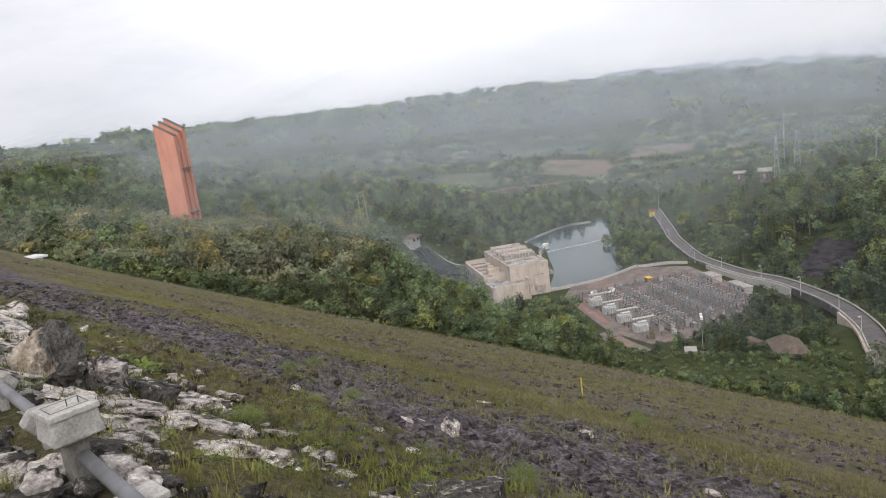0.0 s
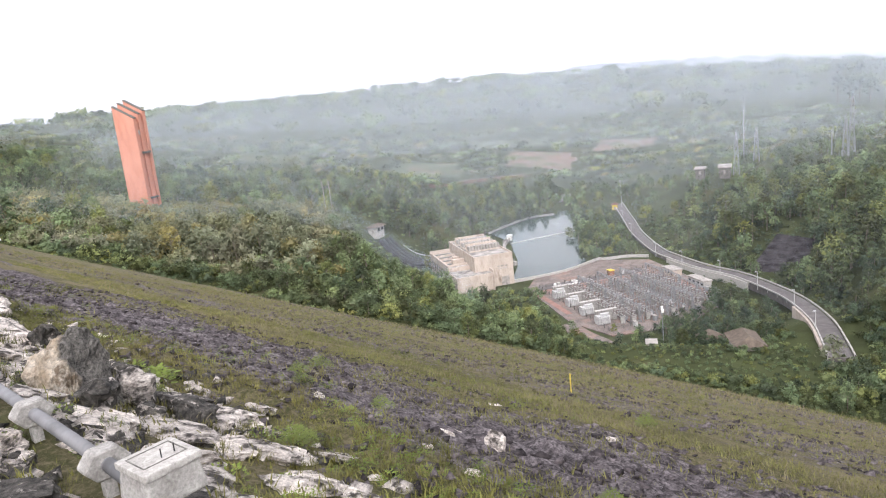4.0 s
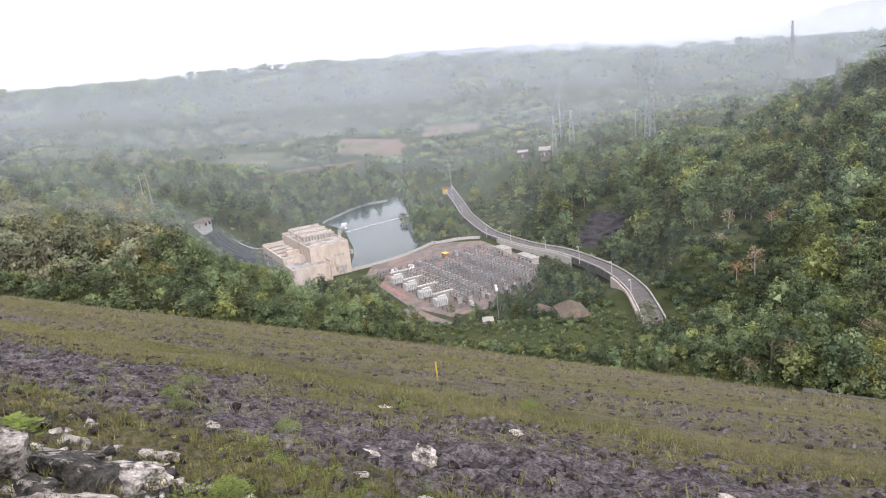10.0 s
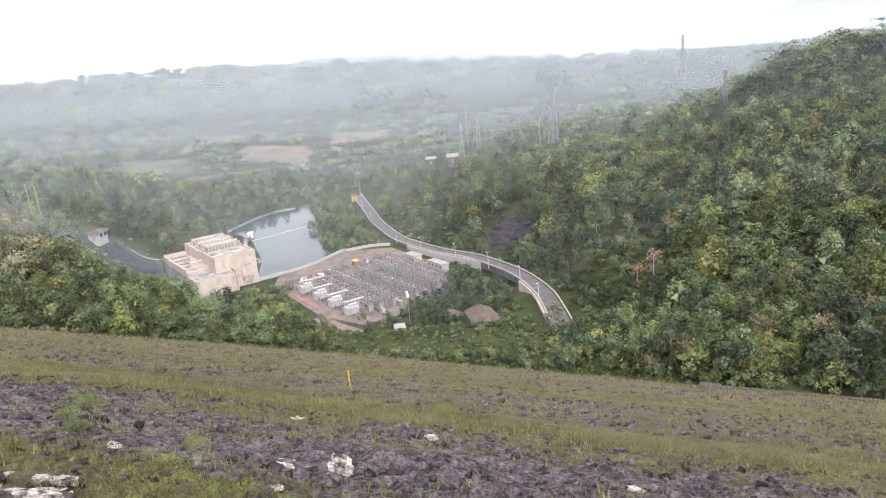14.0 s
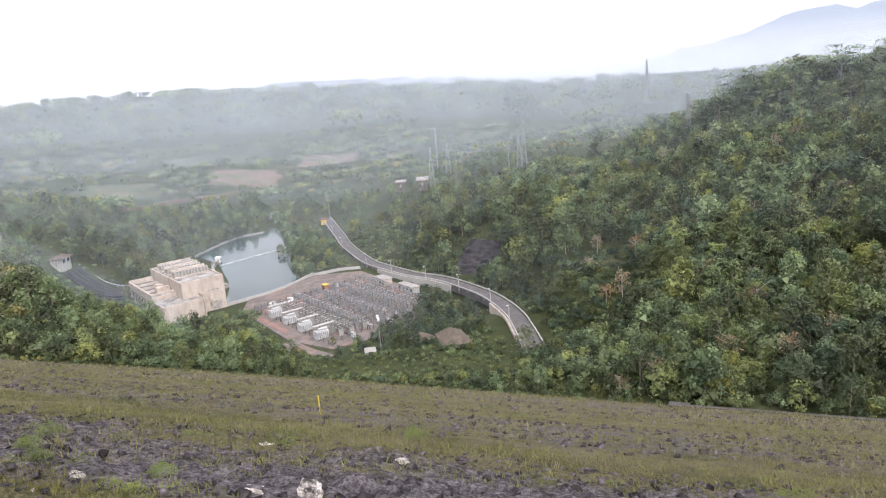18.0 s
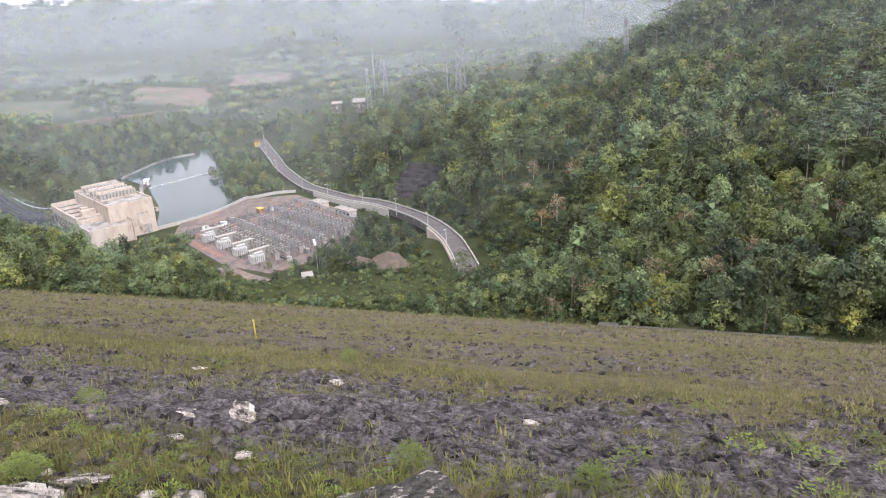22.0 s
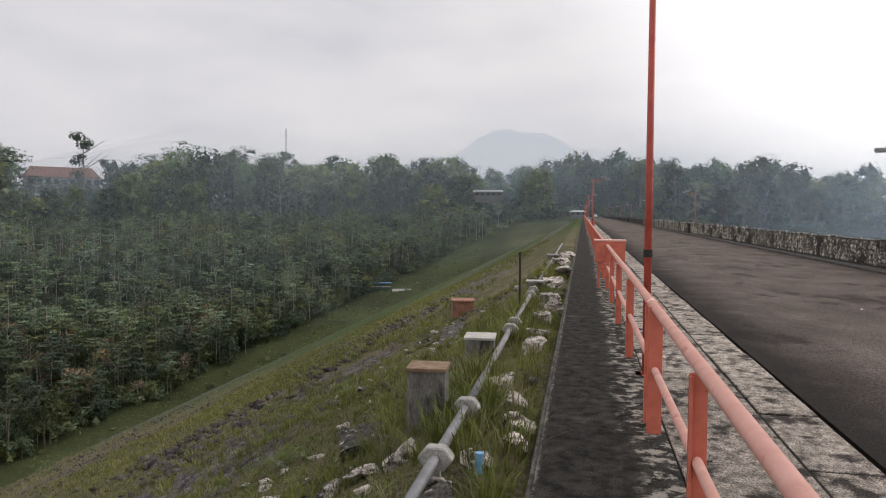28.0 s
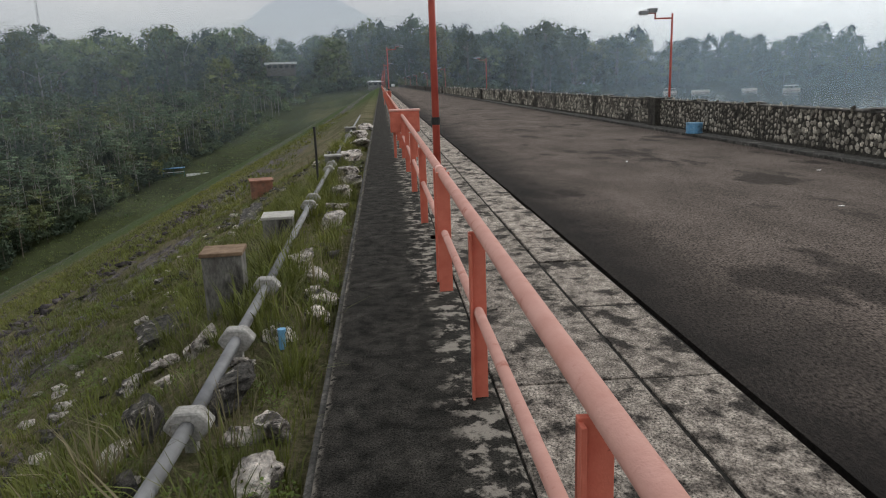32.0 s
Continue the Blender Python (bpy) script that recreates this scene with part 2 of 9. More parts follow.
def lichen_edges(mat):
    """Pale lichen and cracked screed towards the railing, and a worn pale lip on the outer edge."""
    t = mat.node_tree
    p = t.nodes["Principled BSDF"]
    src = p.inputs["Base Color"].links[0].from_socket
    co, sep = t.nodes.new("ShaderNodeTexCoord"), t.nodes.new("ShaderNodeSeparateXYZ")
    t.links.new(co.outputs["Object"], sep.inputs["Vector"])

    def noise_at(size):
        n = t.nodes.new("ShaderNodeTexNoise")
        n.inputs["Scale"].default_value, n.inputs["Detail"].default_value, n.inputs["Roughness"].default_value = size, 7.0, 0.7
        t.links.new(co.outputs["Object"], n.inputs["Vector"])
        return n.outputs["Fac"]

    def step(source, lo, hi):
        r = t.nodes.new("ShaderNodeMapRange")
        r.inputs["From Min"].default_value, r.inputs["From Max"].default_value = lo, hi
        t.links.new(source, r.inputs["Value"])
        return r.outputs["Result"]

    def maths(kind, a, b):
        m = t.nodes.new("ShaderNodeMath")
        m.operation = kind
        for k, q in enumerate((a, b)):
            if isinstance(q, float):
                m.inputs[k].default_value = q
            else:
                t.links.new(q, m.inputs[k])
        return m.outputs[0]

    inner = maths("ADD", sep.outputs["X"], maths("MULTIPLY", noise_at(1.1), 0.75))
    inner = maths("MULTIPLY", step(inner, 0.6, 0.7), step(noise_at(6.0), 0.5, 0.57))
    outer = maths("ADD", sep.outputs["X"], maths("MULTIPLY", noise_at(7.0), 0.16))
    outer = maths("MULTIPLY", step(outer, -0.29, -0.325), step(noise_at(14.0), 0.4, 0.5))
    mx = t.nodes.new("ShaderNodeMix")
    mx.data_type = "RGBA"
    t.links.new(maths("MAXIMUM", inner, outer), mx.inputs["Factor"])
    t.links.new(src, mx.inputs[6])
    mx.inputs[7].default_value = (0.29, 0.26, 0.225, 1)
    t.links.new(mx.outputs[2], p.inputs["Base Color"])


GUTTER = material("gutter_dirt", (0.008, 0.0075, 0.007), (0.04, 0.037, 0.033), scale=9, rough=0.95, bump=0.8, bump_scale=30)
KERB_DARK = material("blackened_concrete", (0.014, 0.013, 0.0115), (0.05, 0.046, 0.04), scale=7, rough=0.95, bump=1.0, bump_scale=80, c=(0.085, 0.078, 0.068), c_scale=2.6, c_range=(0.58, 0.75), speck=(95, 0.95))
lichen_edges(KERB_DARK)
KERB_FACE = material("kerb_face_concrete", (0.03, 0.028, 0.025), (0.1, 0.094, 0.084), scale=6, rough=0.92, bump=0.6, bump_scale=40, c=(0.2, 0.185, 0.165), c_scale=4, c_range=(0.58, 0.66), speck=(40, 0.4))
PALE_SLAB = material("lichen_concrete_slab", (0.14, 0.12, 0.104), (0.44, 0.385, 0.33), scale=10, rough=0.92, bump=1.0, bump_scale=70, c=(0.05, 0.044, 0.039), c_scale=3.2, c_range=(0.5, 0.6), speck=(75, 0.9), stretch_xyz=(1.1, 0.9, 1), spread=0.15, in_place=True)
RAIL_PINK = material("faded_pink_paint", (0.6, 0.31, 0.25), (0.68, 0.38, 0.32), scale=5, rough=0.5, bump=0.25, bump_scale=45, c=(0.5, 0.2, 0.15), c_scale=9, c_range=(0.58, 0.7))
RAIL_RED = material("salmon_red_paint", (0.5, 0.12, 0.075), (0.62, 0.18, 0.12), scale=6, rough=0.55, bump=0.2, bump_scale=40, c=(0.2, 0.06, 0.04), c_scale=10, c_range=(0.66, 0.74))
POLE_RED = material("dark_red_pole_paint", (0.33, 0.055, 0.04), (0.45, 0.09, 0.06), scale=4, rough=0.5, bump=0.2, c=(0.12, 0.03, 0.025), c_scale=8, c_range=(0.66, 0.75))
MORTAR = material("dark_mortar", (0.02, 0.018, 0.015), (0.075, 0.068, 0.057), scale=6, rough=0.95, bump=0.9, bump_scale=22, speck=(30, 0.5))
PALE_LID = material("pale_concrete_lid", (0.3, 0.285, 0.26), (0.46, 0.44, 0.41), scale=7, rough=0.9, bump=0.5, bump_scale=50, c=(0.14, 0.13, 0.115), c_scale=4, c_range=(0.6, 0.7), speck=(60, 0.25))
STAINED = material("stained_concrete", (0.09, 0.085, 0.075), (0.22, 0.21, 0.19), scale=5, rough=0.92, bump=0.6, bump_scale=45, c=(0.035, 0.032, 0.028), c_scale=3, c_range=(0.5, 0.62), speck=(60, 0.3), stretch_xyz=(1, 1, 0.4))
THATCH = material("brown_shingle_roof", (0.085, 0.066, 0.052), (0.15, 0.12, 0.095), scale=0.8, rough=0.95, bump=0.5, bump_scale=3)
WALL_STONE = material("wall_stone", (0.15, 0.135, 0.11), (0.5, 0.46, 0.385), scale=4, rough=0.9, bump=0.5, bump_scale=30, spread=0.6, c=(0.045, 0.041, 0.034), c_scale=1.1, c_range=(0.48, 0.6), speck=(18, 0.4))
LIMESTONE = material("white_limestone", (0.32, 0.28, 0.25), (0.78, 0.71, 0.645), scale=9, rough=0.92, bump=1.0, bump_scale=30, c=(0.06, 0.052, 0.045), c_scale=5.5, c_range=(0.5, 0.6), bump_dist=0.05, spread=0.2, speck=(40, 0.35), stretch_xyz=(1, 1, 1.6), in_place=True)
DARK_ROCK = material("lichen_dark_rock", (0.018, 0.017, 0.015), (0.11, 0.1, 0.088), scale=14, rough=0.92, bump=1.0, bump_scale=34, c=(0.42, 0.38, 0.34), c_scale=9, c_range=(0.58, 0.64), bump_dist=0.05, spread=0.2, speck=(40, 0.5), in_place=True)
OCHRE_ROCK = material("ochre_limestone", (0.5, 0.38, 0.25), (0.76, 0.69, 0.59), scale=2.8, rough=0.92, bump=1.0, bump_scale=26, c=(0.26, 0.2, 0.14), c_scale=5, c_range=(0.5, 0.62), bump_dist=0.09, speck=(24, 0.3))
PIPE = material("weathered_pipe", (0.13, 0.129, 0.132), (0.215, 0.215, 0.222), scale=5, rough=0.6, bump=0.15, bump_scale=60, metal=0.25, c=(0.12, 0.11, 0.105), c_scale=2.5, c_range=(0.58, 0.72))
CONCRETE = material("weathered_concrete", (0.2, 0.19, 0.175), (0.4, 0.385, 0.36), scale=6, rough=0.9, bump=0.5, bump_scale=40, c=(0.07, 0.065, 0.055), c_scale=3, c_range=(0.58, 0.7), speck=(60, 0.25))
RUSTY_TOP = material("rust_brown_cover", (0.12, 0.075, 0.045), (0.24, 0.165, 0.105), scale=8, rough=0.85, bump=0.4)
ORANGE_CRATE = material("faded_orange_paint", (0.22, 0.1, 0.065), (0.32, 0.16, 0.105), scale=6, rough=0.8, bump=0.3, c=(0.16, 0.09, 0.065), c_scale=5)
BLUE_PAINT = material("faded_blue_paint", (0.12, 0.3, 0.5), (0.22, 0.42, 0.6), scale=6, rough=0.5, bump=0.2, c=(0.08, 0.16, 0.26), c_scale=4)
YELLOW = material("yellow_paint", (0.5, 0.37, 0.05), (0.6, 0.46, 0.09), scale=5, rough=0.6, bump=0.1)
BLACK_STEEL = material("dark_steel", (0.015, 0.015, 0.016), (0.04, 0.038, 0.035), scale=8, rough=0.6, bump=0.2)
STEEL = material("grey_galvanised_steel", (0.18, 0.185, 0.19), (0.32, 0.325, 0.33), scale=3, rough=0.6, bump=0.1, metal=0.2)
PALE_STEEL = material("pale_painted_steel", (0.36, 0.355, 0.35), (0.54, 0.535, 0.52), scale=0.8, rough=0.6, bump=0.1)
TOWER = material("terracotta_render", (0.45, 0.2, 0.14), (0.55, 0.27, 0.195), scale=0.25, rough=0.85, bump=0.3, bump_scale=2.0, c=(0.46, 0.185, 0.12), c_scale=0.12, stretch_xyz=(1, 1, 0.3))
PINK_WALL = material("pale_pink_render", (0.4, 0.335, 0.28), (0.54, 0.465, 0.4), scale=0.25, rough=0.85, bump=0.2, bump_scale=3, c=(0.24, 0.185, 0.15), c_scale=0.22, c_range=(0.54, 0.7), stretch_xyz=(1, 1, 0.4))
ROOF_GREY = material("weathered_flat_roof", (0.24, 0.22, 0.2), (0.42, 0.39, 0.36), scale=0.3, rough=0.9, bump=0.3, bump_scale=3, c=(0.13, 0.12, 0.11), c_scale=0.2)
WHITE_PAINT = material("white_paint", (0.66, 0.65, 0.62), (0.82, 0.81, 0.79), scale=0.6, rough=0.7, bump=0.1, c=(0.5, 0.47, 0.43), c_scale=0.5, c_range=(0.62, 0.75))
DARK_GLASS = material("dark_window_glass", (0.015, 0.018, 0.02), (0.04, 0.045, 0.05), scale=0.5, rough=0.15, bump=0)
RED_TILE = material("brown_roof_tile", (0.13, 0.062, 0.045), (0.2, 0.1, 0.072), scale=1.2, rough=0.85, bump=0.5, bump_scale=3)
METAL_ROOF = material("pale_metal_roof", (0.5, 0.5, 0.5), (0.68, 0.68, 0.67), scale=0.4, rough=0.5, bump=0.1)
YARD_GRAVEL = material("brown_yard_gravel", (0.12, 0.098, 0.088), (0.2, 0.165, 0.147), scale=0.25, rough=0.95, bump=0.5, bump_scale=4, c=(0.225, 0.15, 0.122), c_scale=0.07, c_range=(0.5, 0.6), speck=(2.5, 0.4))
ROAD_GREY = material("valley_road_asphalt", (0.085, 0.075, 0.073), (0.135, 0.122, 0.118), scale=0.3, rough=0.9, bump=0.3, bump_scale=6)
ROCK_CUT = material("purple_grey_rock_cut", (0.016, 0.0145, 0.0165), (0.055, 0.048, 0.052), scale=0.25, rough=0.95, bump=0.8, bump_scale=1.2, bump_dist=0.4, c=(0.09, 0.08, 0.06), c_scale=0.09, c_range=(0.62, 0.7))
PORCELAIN = material("brown_and_white_porcelain", (0.05, 0.034, 0.03), (0.34, 0.3, 0.28), scale=0.2, rough=0.35, bump=0)
GROUND = material("forest_floor", (0.032, 0.038, 0.017), (0.06, 0.07, 0.03), scale=0.05, rough=0.95, bump=0.6, bump_scale=0.6, bump_dist=0.5, c=(0.085, 0.082, 0.04), c_scale=0.02, c_range=(0.56, 0.66))
BARK = material("grey_brown_bark", (0.11, 0.09, 0.07), (0.24, 0.21, 0.17), scale=2, rough=0.95, bump=0.5, bump_scale=8)
PALE_BARK = material("pale_grey_bark", (0.22, 0.205, 0.175), (0.38, 0.355, 0.31), scale=2, rough=0.9, bump=0.3)
LEAF = leaf_material("mixed_green_foliage", (0.075, 0.105, 0.056), (0.15, 0.19, 0.09), dry=(0.18, 0.16, 0.085), dry_range=(0.62, 0.8), spread=0.35, tones=0.62)
LEAF_DARK = leaf_material("dark_green_foliage", (0.044, 0.066, 0.043), (0.09, 0.122, 0.068), spread=0.3, tones=0.5)
LEAF_LIGHT = leaf_material("bright_green_foliage", (0.1, 0.14, 0.05), (0.19, 0.225, 0.085), dry=(0.2, 0.18, 0.08), tones=0.35)
LEAF_GREY = leaf_material("dusty_olive_foliage", (0.14, 0.16, 0.098), (0.225, 0.236, 0.152), dry=(0.24, 0.218, 0.155), dry_range=(0.52, 0.74), tones=0.35)
LEAF_PLANT = leaf_material("plantation_foliage", (0.082, 0.124, 0.072), (0.142, 0.186, 0.106), spread=0.35, tones=0.5)
LEAF_DRY = leaf_material("dry_russet_foliage", (0.17, 0.125, 0.075), (0.26, 0.19, 0.12), tones=0.3)
GRASS = leaf_material("green_grass", (0.092, 0.105, 0.026), (0.175, 0.178, 0.048), dry=(0.18, 0.15, 0.07), dry_range=(0.5, 0.7), tree_size=1.5)
SHOULDER_GRASS = leaf_material("olive_shoulder_grass", (0.088, 0.103, 0.02), (0.175, 0.178, 0.037), dry=(0.17, 0.14, 0.06), dry_range=(0.52, 0.72), tree_size=1.5)
STRAW = leaf_material("straw_grass", (0.145, 0.126, 0.068), (0.215, 0.185, 0.106), tree_size=1.5)
LAWN = leaf_material("lush_mown_grass", (0.1, 0.14, 0.042), (0.185, 0.22, 0.075), tree_size=0.12)
HERB = leaf_material("bright_herb_leaves", (0.08, 0.118, 0.016), (0.15, 0.195, 0.034), tree_size=1.5)
BUSH = leaf_material("dark_bush_leaves", (0.08, 0.11, 0.018), (0.14, 0.175, 0.036), tree_size=1.5)


def dam_face_material():
    """Purple-black broken rock with bands of dry grass that run along the slope."""
    m = material("weathered_riprap", (0.046, 0.04, 0.0415), (0.185, 0.163, 0.168), scale=4.5, rough=0.95, bump=1.0, bump_scale=15, bump_dist=0.09, range_ab=(0.36, 0.64), speck=(22, 0.75))
    t = m.node_tree
    p = t.nodes["Principled BSDF"]
    base = p.inputs["Base Color"].links[0].from_socket
    co = t.nodes.new("ShaderNodeTexCoord")
    sep = t.nodes.new("ShaderNodeSeparateXYZ")
    t.links.new(co.outputs["Object"], sep.inputs["Vector"])
    mp = t.nodes.new("ShaderNodeMapping")
    mp.inputs["Scale"].default_value = (0.3, 0.07, 0.0)
    t.links.new(co.outputs["Object"], mp.inputs["Vector"])
    n = t.nodes.new("ShaderNodeTexNoise")
    n.inputs["Scale"].default_value, n.inputs["Detail"].default_value, n.inputs["Roughness"].default_value = 1.0, 8.0, 0.72
    t.links.new(mp.outputs["Vector"], n.inputs["Vector"])
    # distance down the slope, roughened, on a logarithmic scale
    lg = t.nodes.new("ShaderNodeMath")
    lg.operation = "LOGARITHM"
    ab = t.nodes.new("ShaderNodeMath")
    ab.operation = "ABSOLUTE"
    t.links.new(sep.outputs["X"], ab.inputs[0])
    t.links.new(ab.outputs[0], lg.inputs[0])
    lg.inputs[1].default_value = 330.0
    ad = t.nodes.new("ShaderNodeMath")
    ad.operation = "MULTIPLY_ADD"
    t.links.new(n.outputs["Fac"], ad.inputs[0])
    ad.inputs[1].default_value = 0.26
    t.links.new(lg.outputs[0], ad.inputs[2])
    r = t.nodes.new("ShaderNodeValToRGB")
    e = r.color_ramp.elements
    stops = ((0.0, 0.8), (0.363, 0.75), (0.404, 0.05), (0.495, 0.12), (0.54, 0.78), (0.59, 0.72), (0.64, 0.52), (0.706, 0.56), (0.77, 0.72), (0.82, 0.6), (0.87, 0.66), (0.91, 0.46), (0.95, 0.6), (0.985, 0.55))
    for k, (pos, val) in enumerate(stops):
        q = e[k] if k < 2 else e.new(pos)
        q.position, q.color = pos, (val, val, val, 1)
    t.links.new(ad.outputs[0], r.inputs["Fac"])
    g2 = t.nodes.new("ShaderNodeTexNoise")
    g2.inputs["Scale"].default_value, g2.inputs["Detail"].default_value, g2.inputs["Roughness"].default_value = 1.3, 7.0, 0.7
    t.links.new(co.outputs["Object"], g2.inputs["Vector"])
    # grass shows where its share of the band exceeds the fine noise
    sb = t.nodes.new("ShaderNodeMath")
    sb.operation = "SUBTRACT"
    streak = t.nodes.new("ShaderNodeMath")
    streak.operation = "MULTIPLY_ADD"
    streak.inputs[1].default_value = 0.9
    t.links.new(n.outputs["Fac"], streak.inputs[0])
    t.links.new(r.outputs["Color"], streak.inputs[2])
    level = t.nodes.new("ShaderNodeMath")
    level.operation = "SUBTRACT"
    level.inputs[1].default_value = 0.45
    t.links.new(streak.outputs[0], level.inputs[0])
    # beyond the first metres of the crest grass covers the upper slope
    grown = t.nodes.new("ShaderNodeMapRange")
    for key, val in (("From Min", 6.0), ("From Max", 16.0), ("To Min", 0.0), ("To Max", 0.42)):
        grown.inputs[key].default_value = val
    t.links.new(sep.outputs["Y"], grown.inputs["Value"])
    more = t.nodes.new("ShaderNodeMath")
    t.links.new(level.outputs[0], more.inputs[0])
    upper = t.nodes.new("ShaderNodeMapRange")
    for key, val in (("From Min", 7.0), ("From Max", 12.0), ("To Min", 1.0), ("To Max", 0.0)):
        upper.inputs[key].default_value = val
    t.links.new(ab.outputs[0], upper.inputs["Value"])
    both = t.nodes.new("ShaderNodeMath")
    both.operation = "MULTIPLY"
    t.links.new(grown.outputs["Result"], both.inputs[0])
    t.links.new(upper.outputs["Result"], both.inputs[1])
    t.links.new(both.outputs[0], more.inputs[1])
    t.links.new(more.outputs[0], sb.inputs[0])
    t.links.new(g2.outputs["Fac"], sb.inputs[1])
    mr = t.nodes.new("ShaderNodeMapRange")
    mr.inputs["From Min"].default_value, mr.inputs["From Max"].default_value = -0.04, 0.1
    t.links.new(sb.outputs[0], mr.inputs["Value"])
    gr = t.nodes.new("ShaderNodeValToRGB")
    gr.color_ramp.elements[0].position, gr.color_ramp.elements[0].color = 0.35, (0.078, 0.078, 0.036, 1)
    gr.color_ramp.elements[1].position, gr.color_ramp.elements[1].color = 0.66, (0.175, 0.148, 0.092, 1)
    g = t.nodes.new("ShaderNodeTexNoise")
    g.inputs["Scale"].default_value, g.inputs["Detail"].default_value = 0.5, 6.0
    t.links.new(co.outputs["Object"], g.inputs["Vector"])
    tiny = t.nodes.new("ShaderNodeTexNoise")
    tiny.inputs["Scale"].default_value, tiny.inputs["Detail"].default_value, tiny.inputs["Roughness"].default_value = 14.0, 8.0, 0.8
    t.links.new(co.outputs["Object"], tiny.inputs["Vector"])
    grain = t.nodes.new("ShaderNodeMath")
    grain.operation = "MULTIPLY_ADD"
    grain.inputs[1].default_value, grain.inputs[2].default_value = 2.2, -1.1
    t.links.new(tiny.outputs["Fac"], grain.inputs[0])
    both2 = t.nodes.new("ShaderNodeMath")
    t.links.new(g.outputs["Fac"], both2.inputs[0])
    t.links.new(grain.outputs[0], both2.inputs[1])
    t.links.new(both2.outputs[0], gr.inputs["Fac"])
    # the grass is mown and greener towards the far end
    green = t.nodes.new("ShaderNodeValToRGB")
    green.color_ramp.elements[0].position, green.color_ramp.elements[0].color = 0.35, (0.036, 0.06, 0.018, 1)
    green.color_ramp.elements[1].position, green.color_ramp.elements[1].color = 0.66, (0.07, 0.09, 0.03, 1)
    t.links.new(g.outputs["Fac"], green.inputs["Fac"])
    along = t.nodes.new("ShaderNodeMapRange")
    along.inputs["From Min"].default_value, along.inputs["From Max"].default_value = 40.0, 130.0
    t.links.new(sep.outputs["Y"], along.inputs["Value"])
    gm = t.nodes.new("ShaderNodeMix")
    gm.data_type = "RGBA"
    t.links.new(along.outputs["Result"], gm.inputs["Factor"])
    t.links.new(gr.outputs["Color"], gm.inputs[6])
    t.links.new(green.outputs["Color"], gm.inputs[7])
    mx = t.nodes.new("ShaderNodeMix")
    mx.data_type = "RGBA"
    t.links.new(mr.outputs["Result"], mx.inputs["Factor"])
    t.links.new(base, mx.inputs[6])
    t.links.new(gm.outputs[2], mx.inputs[7])
    t.links.new(mx.outputs[2], p.inputs["Base Color"])
    return m


FIELD = material("pale_green_field", (0.05, 0.066, 0.03), (0.085, 0.1, 0.045), scale=0.03, rough=0.95, bump=0.4, bump_scale=0.4, bump_dist=0.4, c=(0.11, 0.095, 0.055), c_scale=0.02, c_range=(0.55, 0.65), speck=(0.2, 0.3))
RED_EARTH = material("red_brown_earth", (0.125, 0.085, 0.062), (0.2, 0.145, 0.108), scale=0.05, rough=0.95, bump=0.3, bump_scale=0.5, c=(0.09, 0.1, 0.05), c_scale=0.03, c_range=(0.48, 0.58))
RIPRAP = material("dark_broken_riprap", (0.036, 0.031, 0.0325), (0.142, 0.123, 0.126), scale=3.0, rough=0.95, bump=0.9, bump_scale=14, bump_dist=0.05, spread=0.5, speck=(14, 0.45))
DAM_FACE = dam_face_material()


def water_material(name, col, rough, ripple):
    m = material(name, col, tuple(v * 1.3 for v in col), scale=0.05, rough=rough, bump=ripple, bump_scale=0.5, bump_dist=0.12)
    m.node_tree.nodes["Principled BSDF"].inputs["Specular IOR Level"].default_value = 0.5
    m.node_tree.nodes["Principled BSDF"].inputs["IOR"].default_value = 1.33
    return m


LAKE = water_material("lake_water", (0.05, 0.06, 0.066), 0.1, 0.12)
POND = water_material("green_pond_water", (0.03, 0.046, 0.042), 0.09, 0.06)


